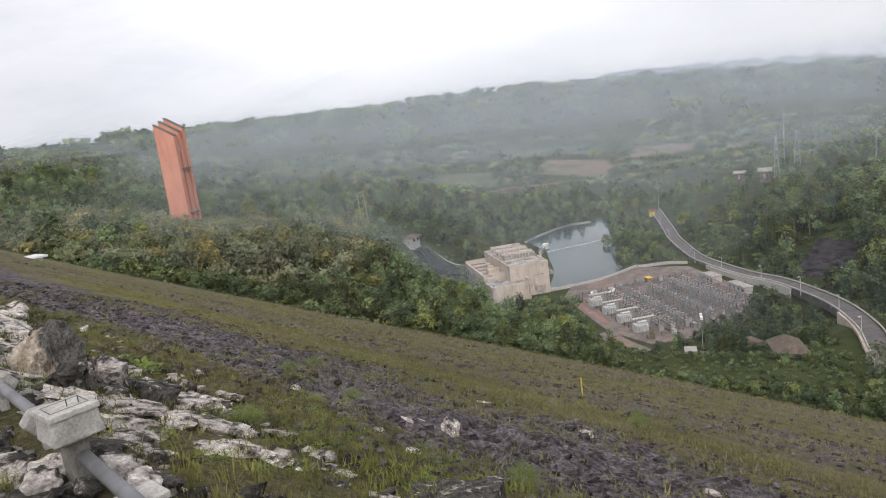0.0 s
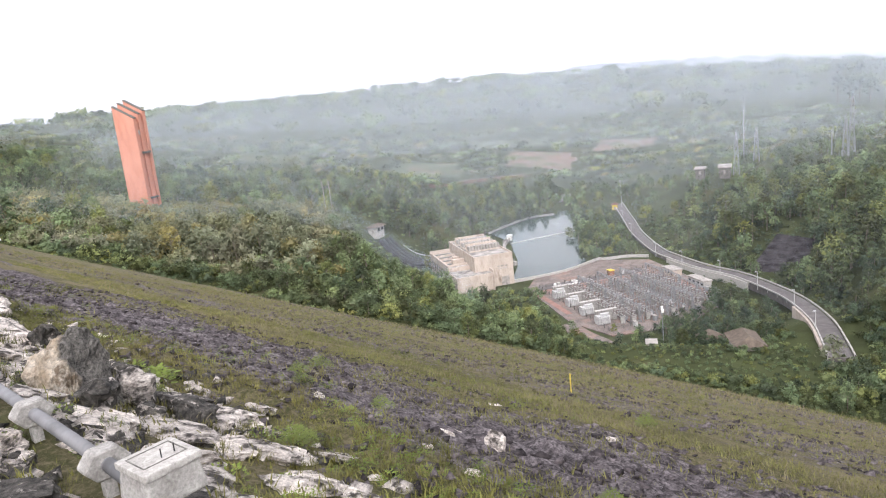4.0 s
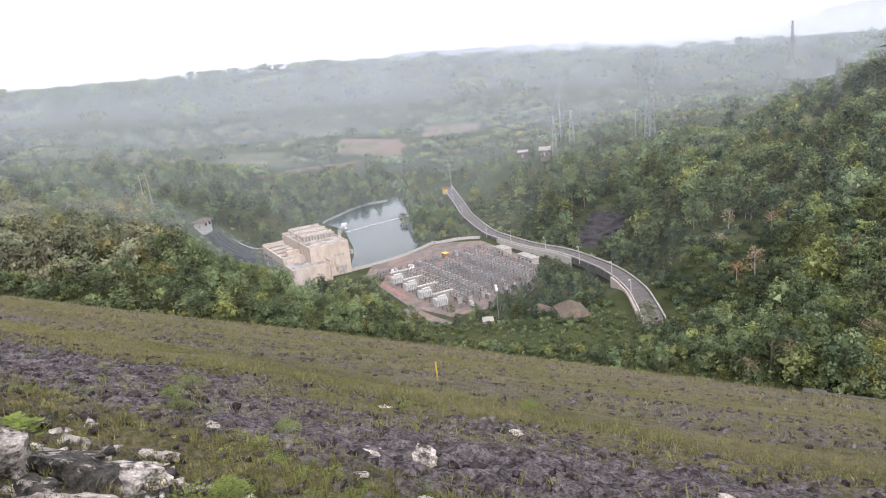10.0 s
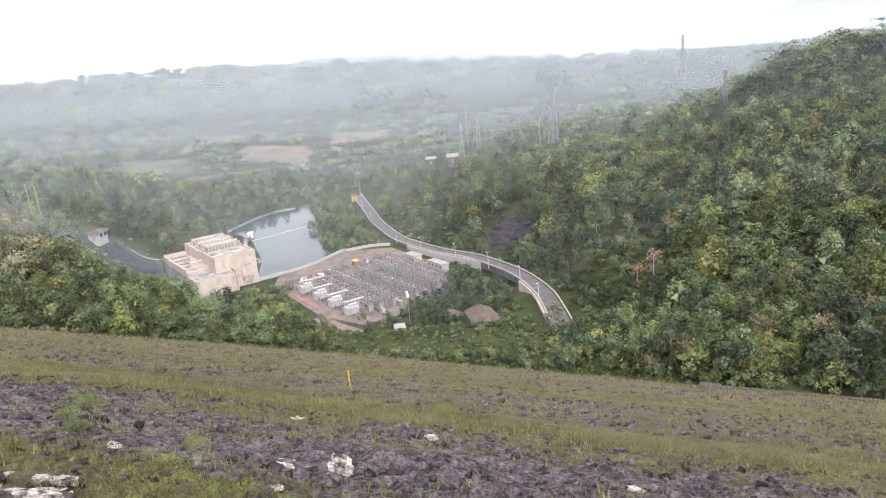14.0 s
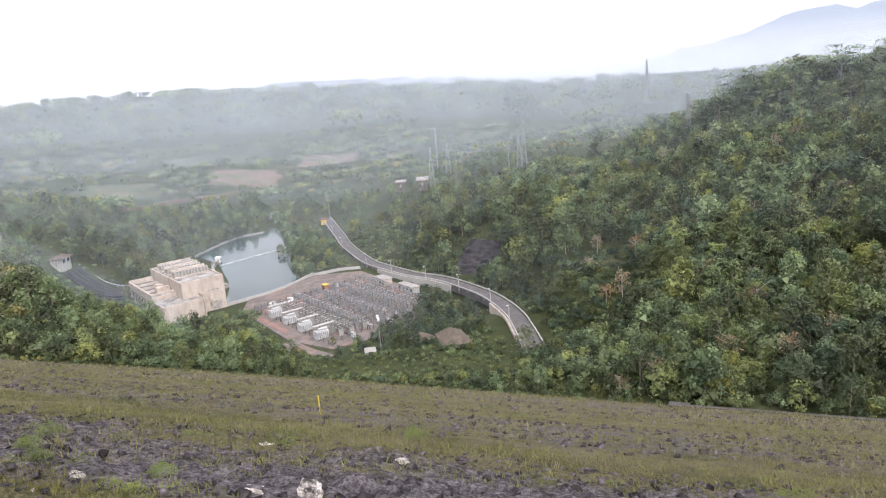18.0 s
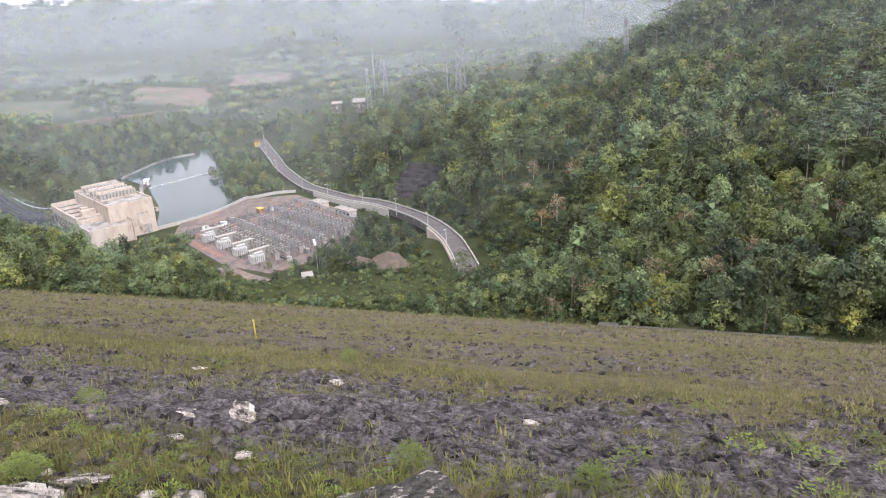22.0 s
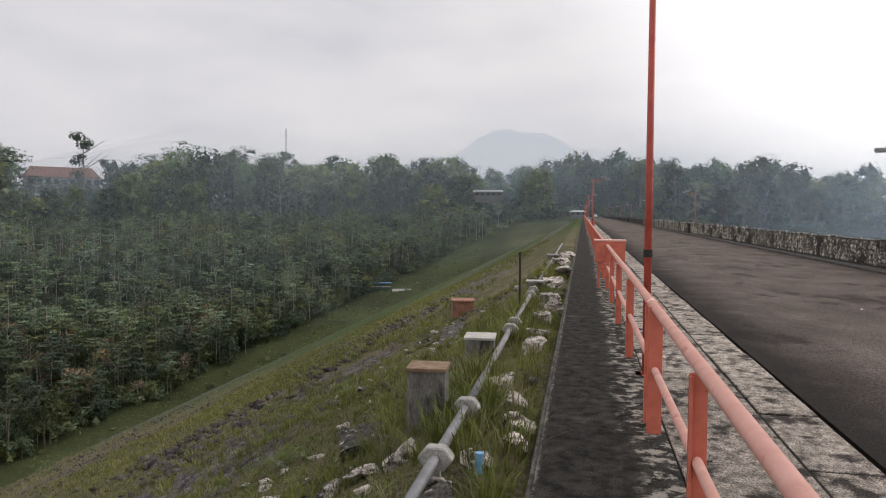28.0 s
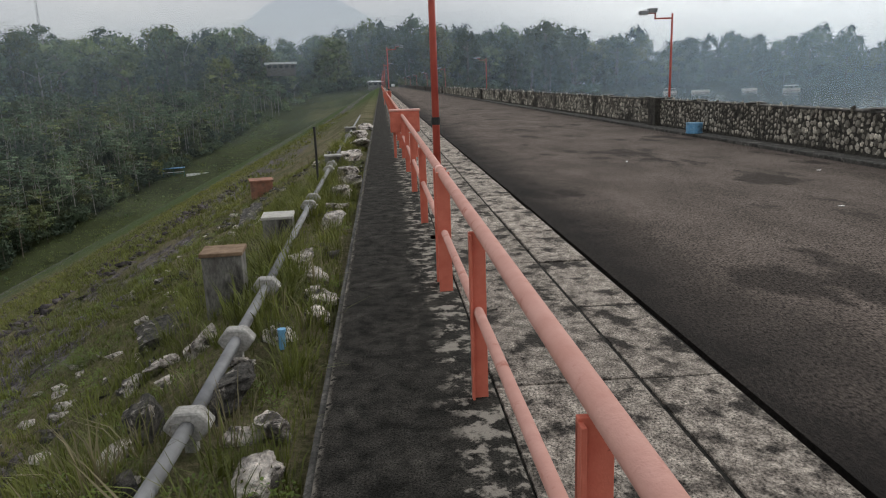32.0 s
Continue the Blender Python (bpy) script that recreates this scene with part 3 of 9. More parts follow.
def mist_material(name, amount, low, high, inland=None, tone=(0.565, 0.625, 0.705)):
    """Thin drifting mist: mostly clear, it scatters some of the sky's light."""
    m = bpy.data.materials.new(name)
    m.use_nodes = True
    t = m.node_tree
    t.nodes.clear()
    co = t.nodes.new("ShaderNodeTexCoord")
    n = t.nodes.new("ShaderNodeTexNoise")
    n.inputs["Scale"].default_value, n.inputs["Detail"].default_value = 0.004, 3.0
    t.links.new(co.outputs["Object"], n.inputs["Vector"])
    sep = t.nodes.new("ShaderNodeSeparateXYZ")
    t.links.new(co.outputs["Object"], sep.inputs["Vector"])
    fall = t.nodes.new("ShaderNodeMapRange")
    fall.interpolation_type = "SMOOTHSTEP"
    fall.inputs["From Min"].default_value, fall.inputs["From Max"].default_value = low + (high - low) * 0.55, high
    fall.inputs["To Min"].default_value, fall.inputs["To Max"].default_value = 1.0, 0.0
    t.links.new(sep.outputs["Z"], fall.inputs["Value"])
    mr = t.nodes.new("ShaderNodeMapRange")
    mr.inputs["From Min"].default_value, mr.inputs["From Max"].default_value = 0.3, 0.7
    mr.inputs["To Min"].default_value, mr.inputs["To Max"].default_value = amount * 0.85, amount * 1.15
    t.links.new(n.outputs["Fac"], mr.inputs["Value"])
    mu = t.nodes.new("ShaderNodeMath")
    mu.operation = "MULTIPLY"
    t.links.new(mr.outputs["Result"], mu.inputs[0])
    t.links.new(fall.outputs["Result"], mu.inputs[1])
    if inland:
        thin = t.nodes.new("ShaderNodeMapRange")
        thin.interpolation_type = "SMOOTHSTEP"
        thin.inputs["From Min"].default_value, thin.inputs["From Max"].default_value = inland
        t.links.new(sep.outputs["X"], thin.inputs["Value"])
        less = t.nodes.new("ShaderNodeMath")
        less.operation = "MULTIPLY"
        t.links.new(mu.outputs[0], less.inputs[0])
        t.links.new(thin.outputs["Result"], less.inputs[1])
        mu = less
    d, tl, tp = t.nodes.new("ShaderNodeBsdfDiffuse"), t.nodes.new("ShaderNodeBsdfTranslucent"), t.nodes.new("ShaderNodeBsdfTransparent")
    d.inputs["Color"].default_value = tl.inputs["Color"].default_value = (*tone, 1)
    s = t.nodes.new("ShaderNodeMixShader")
    t.links.new(d.outputs["BSDF"], s.inputs[1])
    t.links.new(tl.outputs["BSDF"], s.inputs[2])
    x = t.nodes.new("ShaderNodeMixShader")
    t.links.new(mu.outputs[0], x.inputs["Fac"])
    t.links.new(tp.outputs["BSDF"], x.inputs[1])
    t.links.new(s.outputs["Shader"], x.inputs[2])
    o = t.nodes.new("ShaderNodeOutputMaterial")
    t.links.new(x.outputs["Shader"], o.inputs["Surface"])
    return m


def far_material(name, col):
    """A plain glowing backdrop of mountains, with haze painted in, paler towards the foot."""
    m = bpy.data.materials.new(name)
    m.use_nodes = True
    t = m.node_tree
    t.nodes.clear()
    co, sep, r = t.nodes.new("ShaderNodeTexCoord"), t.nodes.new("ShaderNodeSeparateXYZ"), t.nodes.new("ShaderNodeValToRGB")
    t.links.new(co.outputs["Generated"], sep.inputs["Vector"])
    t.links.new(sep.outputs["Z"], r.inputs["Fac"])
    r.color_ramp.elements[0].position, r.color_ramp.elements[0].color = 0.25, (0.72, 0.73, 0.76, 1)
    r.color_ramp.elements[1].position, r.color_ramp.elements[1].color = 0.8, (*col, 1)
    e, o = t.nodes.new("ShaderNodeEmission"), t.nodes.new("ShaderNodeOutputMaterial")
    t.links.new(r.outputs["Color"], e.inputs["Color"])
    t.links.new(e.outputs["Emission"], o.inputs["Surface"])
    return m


# dusty ground takes no sheen from the sky
for dull in (ASPHALT, KERB_DARK, GUTTER, PALE_SLAB, DAM_FACE, RIPRAP, GROUND):
    dull.node_tree.nodes["Principled BSDF"].inputs["Specular IOR Level"].default_value = 0.06

# ---- mesh helpers ----
def part(name, bm, mat, parent=None, label="", smooth=False):
    """Links a bmesh as one mesh object under a thing or a part."""
    me = bpy.data.meshes.new(name)
    bm.to_mesh(me)
    bm.free()
    me.materials.append(mat)
    if smooth:
        me.shade_smooth()
    ob = new(name, me)
    ob.parent = parent
    return tagged(ob, label)


def mesh_of(name, verts, faces, mat, smooth=False):
    me = bpy.data.meshes.new(name)
    me.from_pydata(np.asarray(verts).tolist(), [], np.asarray(faces).tolist() if isinstance(faces, np.ndarray) else faces)
    me.materials.append(mat)
    if smooth:
        me.shade_smooth()
    return me


def thing(name, x, y, z, turn=0.0, label="", category="", group="", kind=""):
    ob = new(name)
    ob.matrix_basis = pose(x, y, z, 0, 0, turn)
    return tagged(ob, label, category, group, kind)


def box(bm, x0, x1, y0, y1, z0, z1, bevel=0.0):
    m = Matrix.LocRotScale(((x0 + x1) / 2, (y0 + y1) / 2, (z0 + z1) / 2), None, (x1 - x0, y1 - y0, z1 - z0))
    made = bmesh.ops.create_cube(bm, size=1, matrix=m)
    if bevel:
        edges = list({e for v in made["verts"] for e in v.link_edges})
        bmesh.ops.bevel(bm, geom=edges, offset=bevel, segments=2, profile=0.6, affect="EDGES")
    return bm


def tube(bm, a, b, r0, r1=None, n=12):
    a, b = Vector(a), Vector(b)
    m = Matrix.Translation((a + b) / 2) @ (b - a).to_track_quat("Z", "Y").to_matrix().to_4x4()
    bmesh.ops.create_cone(bm, cap_ends=True, segments=n, radius1=r0, radius2=r0 if r1 is None else r1, depth=(b - a).length, matrix=m)
    return bm


def B():
    return bmesh.new()

# ---- ground: one sheet, heights in metres by bearing (degrees from the crest line) and distance ----
RINGS = np.array([100, 200, 280, 380, 550, 800, 1300, 2200, 3600.0])
WEST = {-180: (-20, -20, -15, -8, -2, 5, 15, 25, 30), -165: (-28, -26, -24, -20, -16, -8, 5, 15, 22),
        -150: (-48, -43, -36, -45, -46, -46, -50, 0, 36), -140: (-58, -50, -56, -66, -64, -72, -75, -12, 30),
        -130: (-64, -66, -92, -95, -90, -86, -82, -28, 42), -120: (-67, -76, -95, -95, -95, -94, -92, -38, 12),
        -110: (-69, -79, -90, -80, -70, -92, -95, -55, -20), -100: (-70, -74, -72, -63, -62, -76, -95, -65, -65),
        -85: (-70, -67, -55, -39, -17, -55, -90, -75, -75), -60: (-67, -57, -42, -6, 14, 6, -40, -50, -60),
        -30: (-66, -53, -40, -8, 12, 12, 8, 0, 0)}
EAST = {-15: (-50, -42, -34, -8, 6, 8, 8, 5, 5), 0: (-22, -20, -15, -2, 4, 8, 10, 10, 10), 20: (-26, -22, -18, -12, 1, 10, 16, 20, 20),
        45: (-26, -24, -22, -12, 1, 8, 14, 20, 20), 90: (-26, -26, -22, -14, 2, 8, 10, 10, 10), 135: (-26, -26, -20, -8, 4, 8, 10, 10, 10),
        180: (-20, -20, -15, -8, -2, 5, 15, 25, 30)}
BEARINGS = np.array(sorted({**WEST, **EAST}), float)
HEIGHTS = np.array([{**WEST, **EAST}[int(b)] for b in BEARINGS], float)
VALLEY = -95.0


# the valley road: x, y and height
ROAD_POINTS = [(-475, -272.5, -94), (-442, -249, -94), (-411.6, -227.3, -94), (-385, -208.4, -94), (-351, -178.8, -94), (-336.7, -162, -93.5), (-321.8, -139.4, -93), (-311.5, -120.3, -92), (-297, -102.7, -91), (-276.4, -84.6, -89), (-250, -68.5, -86.5), (-226.6, -58.5, -84), (-205.6, -50.8, -81)]


def smooth01(t):
    t = np.clip(t, 0, 1)
    return t * t * (3 - 2 * t)


def wobble(x, y, size):
    """Cheap rolling relief, about -1 to 1."""
    return (np.sin(x / size + 1.3 * np.sin(y / size * 0.7)) + np.sin(y / size * 1.17 + 1.1 * np.sin(x / size * 0.6 + 2)) + np.sin((x + y) / size * 1.9 + 0.7)) / 3


def ground(x, y):
    x, y = np.asarray(x, float), np.asarray(y, float)
    r, b = np.maximum(np.hypot(x, y), 1.0), np.degrees(np.arctan2(x, y))
    i = np.clip(np.searchsorted(BEARINGS, b) - 1, 0, len(BEARINGS) - 2)
    f = smooth01((b - BEARINGS[i]) / (BEARINGS[i + 1] - BEARINGS[i])) * 0.5 + 0.5 * (b - BEARINGS[i]) / (BEARINGS[i + 1] - BEARINGS[i])
    lr = np.log(np.clip(r, RINGS[0], RINGS[-1]))
    j = np.clip(np.searchsorted(np.log(RINGS), lr) - 1, 0, len(RINGS) - 2)
    g = (lr - np.log(RINGS)[j]) / (np.log(RINGS)[j + 1] - np.log(RINGS)[j])
    z = (HEIGHTS[i, j] * (1 - f) + HEIGHTS[i + 1, j] * f) * (1 - g) + (HEIGHTS[i, j + 1] * (1 - f) + HEIGHTS[i + 1, j + 1] * f) * g
    z = z + wobble(x, y, 38) * 2.0 * smooth01((r - 150) / 200) + wobble(x, y, 210) * 14 * smooth01((r - 700) / 900)
    # the levelled floor of the valley with the power station, the yard and the pond
    for cx, cy, rad in ((-272, -158, 74), (-285, -240, 62), (-330, -225, 60), (-395, -268, 62)):
        k = smooth01((rad + 30 - np.hypot(x - cx, y - cy)) / 45)
        z = z * (1 - k) + VALLEY * k
    # the bench on which the valley road runs
    steps = np.linspace(0, len(ROAD_POINTS) - 1, 73)
    rx, ry, rz = (np.interp(steps, np.arange(len(ROAD_POINTS)), [p[q] for p in ROAD_POINTS]) for q in range(3))
    near = np.full(z.shape, 1e9)
    level = np.zeros(z.shape)
    for a, b2, c in zip(rx, ry, rz):
        d = np.hypot(x - a, y - b2)
        level = np.where(d < near, c, level)
        near = np.minimum(near, d)
    k = smooth01((24 - near) / 15)
    return z * (1 - k) + np.minimum(z, level - 0.6) * k


def make_ground():
    rings = np.concatenate([[0, 30, 60], np.geomspace(90, 700, 84), np.geomspace(735, 4600, 34)])
    turns = np.radians(np.linspace(-180, 180, 361)[:-1])
    rr, tt = np.meshgrid(rings, turns, indexing="ij")
    x, y = rr * np.sin(tt), rr * np.cos(tt)
    z = ground(x, y)
    n = len(turns)
    v = np.stack([x, y, z], -1).reshape(-1, 3)
    i, j = np.meshgrid(np.arange(len(rings) - 1), np.arange(n), indexing="ij")
    a, b = (i * n + j).ravel(), (i * n + (j + 1) % n).ravel()
    ob = new("ground", mesh_of("ground", v, np.stack([a, a + n, b + n, b], 1), GROUND, True))
    tagged(ob, "wooded hills and valley floor under green scrub", "ground", kind="structure")


make_ground()


# ---- the dam ----
def plain_face(d):
    return np.where(d < 1.3, -0.12 - 0.05 * d, np.where(d < 40, -0.185 - 0.49 * (d - 1.3), -19.15 - 0.472 * (d - 40)))


def crust(x, y, size, seed):
    """Smooth random relief with cells of that size, 0 to 1."""
    u, v = np.asarray(x, float) / size + seed * 17.3, np.asarray(y, float) / size - seed * 9.1
    i, j = np.floor(u), np.floor(v)
    f, g = smooth01(u - i), smooth01(v - j)

    def at(a, b):
        h = np.sin(a * 127.1 + b * 311.7 + seed * 53.3) * 43758.5453
        return h - np.floor(h)

    return (at(i, j) * (1 - f) + at(i + 1, j) * f) * (1 - g) + (at(i, j + 1) * (1 - f) + at(i + 1, j + 1) * f) * g


def face_height(x, y):
    """The downstream face: a narrow shoulder by the kerb, then a slope of about 1 in 2 in a crust of broken rock."""
    d = -np.asarray(x, float)
    rock = 0.13 * (np.abs(crust(x, y, 0.75, 1) - 0.5) * 2 - 0.5) + 0.13 * (0.5 - np.abs(crust(x, y, 0.36, 2) - 0.5) * 2) + 0.08 * (crust(x, y, 0.19, 3) - 0.5)
    return worn_face(x, y) + rock * (0.3 * smooth01((d - 1.3) / 0.5) + 0.7 * smooth01((d - 2.6) / 1.4)) * smooth01((60 - d) / 30) * (0.35 + 0.65 * smooth01((13 - d) / 3))


def worn_face(x, y):
    d = -np.asarray(x, float)
    rough = wobble(np.asarray(x) * 1.0, np.asarray(y) * 1.0, 0.45) * 0.05 + wobble(x, y, 1.7) * 0.07
    return plain_face(d) + 0.1 * np.exp(-((d - 1.15) / 0.9) ** 2) * smooth01((d - 0.42) / 0.3) + rough * smooth01((d - 0.5) / 0.6)


CREST = (-320.0, 372.0)


def make_dam():
    d = np.concatenate([np.arange(0.43, 3, 0.12), np.arange(3, 12.4, 0.1), np.geomspace(12.5, 40, 70), np.geomspace(41, 185, 30)])
    y = np.concatenate([-np.geomspace(20, 320, 70)[::-1], np.arange(-19.8, 6, 0.11), np.arange(6, 22, 0.25), np.geomspace(22.2, 372, 40)])
    dd, yy = np.meshgrid(d, y, indexing="ij")
    z = face_height(-dd, yy)
    n = len(y)
    v = np.stack([-dd, yy, z], -1).reshape(-1, 3)
    i, j = np.meshgrid(np.arange(len(d) - 1), np.arange(n - 1), indexing="ij")
    a = (i * n + j).ravel()
    ob = new("dam_face", mesh_of("dam_face", v, np.stack([a, a + 1, a + n + 1, a + n], 1), DAM_FACE, True))
    tagged(ob, "rockfill dam slope of purple-black riprap with grass bands", "dam", kind="structure")
    # the upstream face under the wall
    ob = new("dam_face_upstream", mesh_of("dam_face_upstream", [(9.9, CREST[0], -0.1), (9.9, CREST[1], -0.1), (70, CREST[1], -30), (70, CREST[0], -30)], [(0, 3, 2, 1)], DAM_FACE))
    tagged(ob, "grey rock upstream face of the dam", "dam", kind="structure")


make_dam()


def strip(name, x0, x1, z0, z1, mat, label, category, bevel=0.0, y=CREST):
    ob = part(name, box(B(), x0, x1, y[0], y[1], z0, z1, bevel), mat)
    return tagged(ob, label, category, kind="structure")


RAIL_X = 0.46
strip("road", 2.05, 9.0, -0.6, -0.1, ASPHALT, "worn brown-grey asphalt crest road", "road")
strip("gutter", 1.9, 2.06, -0.6, -0.19, GUTTER, "black dirt-filled gutter along the road", "gutter")
strip("pavement_kerb", 8.99, 9.52, -0.6, -0.02, KERB_FACE, "low concrete strip along the foot of the stone wall", "kerb", 0.02)
strip("walkway", -0.4, 0.56, -0.6, 0.0, KERB_DARK, "blackened concrete edge walkway on the dam crest", "walkway", 0.025)
strip("kerb_face", -0.44, -0.398, -0.7, -0.03, KERB_FACE, "rough grey outer face of the crest kerb", "kerb", 0.015)
strip("pavement", 0.55, 1.91, -0.6, -0.02, GUTTER, "dark bedding under the pale pavement slabs", "pavement")


def lake():
    s = [(9.8, -700), (9.8, 372), (60, 800), (900, 800), (1000, 0), (700, -700)]
    ob = new("water", mesh_of("water", [(x, y, -8.0) for x, y in s], [tuple(range(len(s)))][::-1], LAKE))
    tagged(ob, "calm grey reservoir water under a pale sky", "lake", kind="structure")


lake()


# ---- distance: glowing mountains, the haze painted into their colour ----
def mountain(name, far, profile, low, col, label):
    """A far ridge as a rounded body. profile: bearing and height of its crest line, in degrees."""
    v, f = [], []
    b = np.linspace(profile[0][0], profile[-1][0], 90)
    h = np.interp(b, [p[0] for p in profile], [p[1] for p in profile])
    for i, (o, e) in enumerate(zip(b, h)):
        top = far * math.tan(radians(e + 0.3 * noise.noise((o * 0.9, far, 0)) + 0.16 * noise.noise((o * 2.7, far, 3))))
        a = radians(o)
        for dr, dz in ((-260, low), (0, top), (260, low)):
            v.append(((far + dr) * math.sin(a), (far + dr) * math.cos(a), dz))
        if i:
            q = 3 * i
            f += [(q - 3, q, q + 1, q - 2), (q - 2, q + 1, q + 2, q - 1)]
    ob = new(name, mesh_of(name, v, f, far_material(name + "_painted_haze", col), True))
    tagged(ob, label, "mountain", kind="structure")


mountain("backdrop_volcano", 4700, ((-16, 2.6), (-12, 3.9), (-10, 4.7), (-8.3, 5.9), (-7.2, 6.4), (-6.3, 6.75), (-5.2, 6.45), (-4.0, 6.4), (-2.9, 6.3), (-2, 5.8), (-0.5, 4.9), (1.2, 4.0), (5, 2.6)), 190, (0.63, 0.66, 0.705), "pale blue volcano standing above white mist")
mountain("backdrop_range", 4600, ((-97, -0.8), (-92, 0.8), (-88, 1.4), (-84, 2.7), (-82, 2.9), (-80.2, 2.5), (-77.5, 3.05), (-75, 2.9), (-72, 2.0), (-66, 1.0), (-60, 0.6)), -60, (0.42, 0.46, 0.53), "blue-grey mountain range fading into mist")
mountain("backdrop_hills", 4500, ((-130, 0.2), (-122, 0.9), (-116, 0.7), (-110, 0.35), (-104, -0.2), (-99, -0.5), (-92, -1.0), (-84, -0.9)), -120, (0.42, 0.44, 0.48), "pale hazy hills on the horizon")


def mist(radius, b0, b1, z0, z1, amount, inland=None, tone=(0.565, 0.625, 0.705)):
    """A bank of thin mist, lower towards its ends."""
    v, f = [], []
    for i in range(41):
        a = radians(b0 + (b1 - b0) * i / 40)
        rr = radius * (1 + 0.04 * math.sin(i * 0.7 + radius))
        top = z0 + (z1 - z0) * min(1.0, 0.12 + 3.2 * i / 40, 0.12 + 3.2 * (40 - i) / 40)
        v += [(rr * math.sin(a), rr * math.cos(a), z0), (rr * 1.05 * math.sin(a), rr * 1.05 * math.cos(a), top)]
        if i:
            f.append((2 * i - 2, 2 * i, 2 * i + 1, 2 * i - 1))
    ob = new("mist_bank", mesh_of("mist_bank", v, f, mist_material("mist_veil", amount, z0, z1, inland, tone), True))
    ob.visible_shadow = False
    tagged(ob, "thin white morning mist hanging over far woods", "mist", "mist banks", "stuff")


for radius, b1, top, amount in ((250, 95, 90, 0.034), (370, 95, 90, 0.06), (470, 95, 90, 0.085), (650, -40, 60, 0.13), (950, -40, 65, 0.17), (1500, -40, 70, 0.2), (2600, -40, 90, 0.24)):
    mist(radius, -200, b1, -130, top, amount)
mist(300, -215, -134, -140, 4, 0.09, None, (0.53, 0.62, 0.71))
mist(235, -215, -132, -70, 2, 0.09, None, (0.53, 0.62, 0.71))
for radius, amount in ((392, 0.14), (440, 0.12)):
    mist(radius, -70, 95, -40, 60, amount, None, (0.5, 0.63, 0.73))
for radius, amount in ((300, 0.05), (415, 0.09)):
    mist(radius, -66, 95, -60, 60, amount, None, (0.5, 0.63, 0.73))
for radius in (345, 388):
    mist(radius, -20, 110, -60, 60, 0.13, (30, 240), (0.48, 0.63, 0.74))

# ---- the crest: railing, lamps, stone wall ----
def railing():
    rail = thing("railing", RAIL_X, 0, 0, 0, "faded pink pipe railing on salmon-red flat posts", "railing")
    span = (-30.0, 372.0)
    top = part("top_rail", tube(B(), (0, span[0], 0.985), (0, span[1], 0.985), 0.037, n=20), RAIL_PINK, rail, "thick faded pink pipe", True)
    part("mid_rail", tube(B(), (0, span[0], 0.5), (0, span[1], 0.5), 0.028, n=16), RAIL_PINK, rail, "thinner faded pink pipe", True)
    post = B()
    box(post, -0.045, 0.045, -0.012, 0.012, -0.05, 0.94, 0.003)
    box(post, -0.045, -0.031, -0.045, 0.012, -0.05, 0.93, 0.003)
    me = part("post", post, RAIL_RED, rail)
    ys = [1.5, 3.65] + [8.78 + 2.67 * i for i in range(-14, 136) if i not in (-1, -2, -3)]
    me.location.y = ys[0]
    for y in ys[1:]:
        o = new("post", me.data)
        o.parent, o.location.y = rail, y
    for y in (5.75, 6.05):
        b = B()
        box(b, -0.055, 0.055, -0.02, 0.02, -0.05, 1.0, 0.004)
        part("double_post", b, RAIL_RED, rail, "wide salmon-red splice post").location.y = y
    # short coupling sleeves where the pipes are joined
    for y in (-6.0, 6.0, 18.0, 30.0, 42.0):
        part("sleeve", tube(B(), (0, y - 0.09, 0.985), (0, y + 0.09, 0.985), 0.041, n=20), RAIL_PINK, rail, smooth=True)


railing()


def street_lamp():
    """A slim pole with a bent arm and two flat lamp heads."""
    lamp = thing("street_lamp", 0.58, 7.9, -0.02, 0, "slim dark red lamp pole with two flat lamp heads", "street lamp", "lamps along the crest")
    part("base_plate", box(B(), -0.11, 0.11, -0.11, 0.11, 0, 0.02, 0.004), POLE_RED, lamp)
    part("pole", tube(B(), (0, 0, 0), (0, 0, 4.2), 0.042, 0.034, 14), POLE_RED, lamp, smooth=True)
    part("clamp", tube(B(), (0, 0, 1.28), (0, 0, 1.36), 0.05, n=14), BLACK_STEEL, lamp, "black clamp band")
    arm = B()
    box(arm, -0.02, 0.62, -0.025, 0.025, 4.02, 4.07, 0.006)
    box(arm, 0.58, 0.62, -0.02, 0.02, 4.04, 4.24, 0.006)
    box(arm, 0.58, 0.95, -0.02, 0.02, 4.2, 4.24, 0.006)
    part("arm", arm, POLE_RED, lamp)
    for x, z in ((0.7, 4.25), (1.0, 4.18)):
        h = B()
        box(h, x - 0.15, x + 0.15, -0.11, 0.11, z, z + 0.13, 0.03)
        head = part("lamp_head", h, STEEL, lamp, "flat grey lamp head")
        part("lens", box(B(), x - 0.13, x + 0.13, -0.09, 0.09, z - 0.012, z + 0.002), WHITE_PAINT, head)
    return lamp


first = street_lamp()
for y in (52, 96, 140, 184, 228, 272, 316):
    copy_thing(first, pose(0.58, y, -0.02))
for y in (24.6, 68.6, 112.6, 156.6, 200.6, 244.6, 288.6):
    copy_thing(first, pose(9.98, y, -0.5, 0, 0, 180))


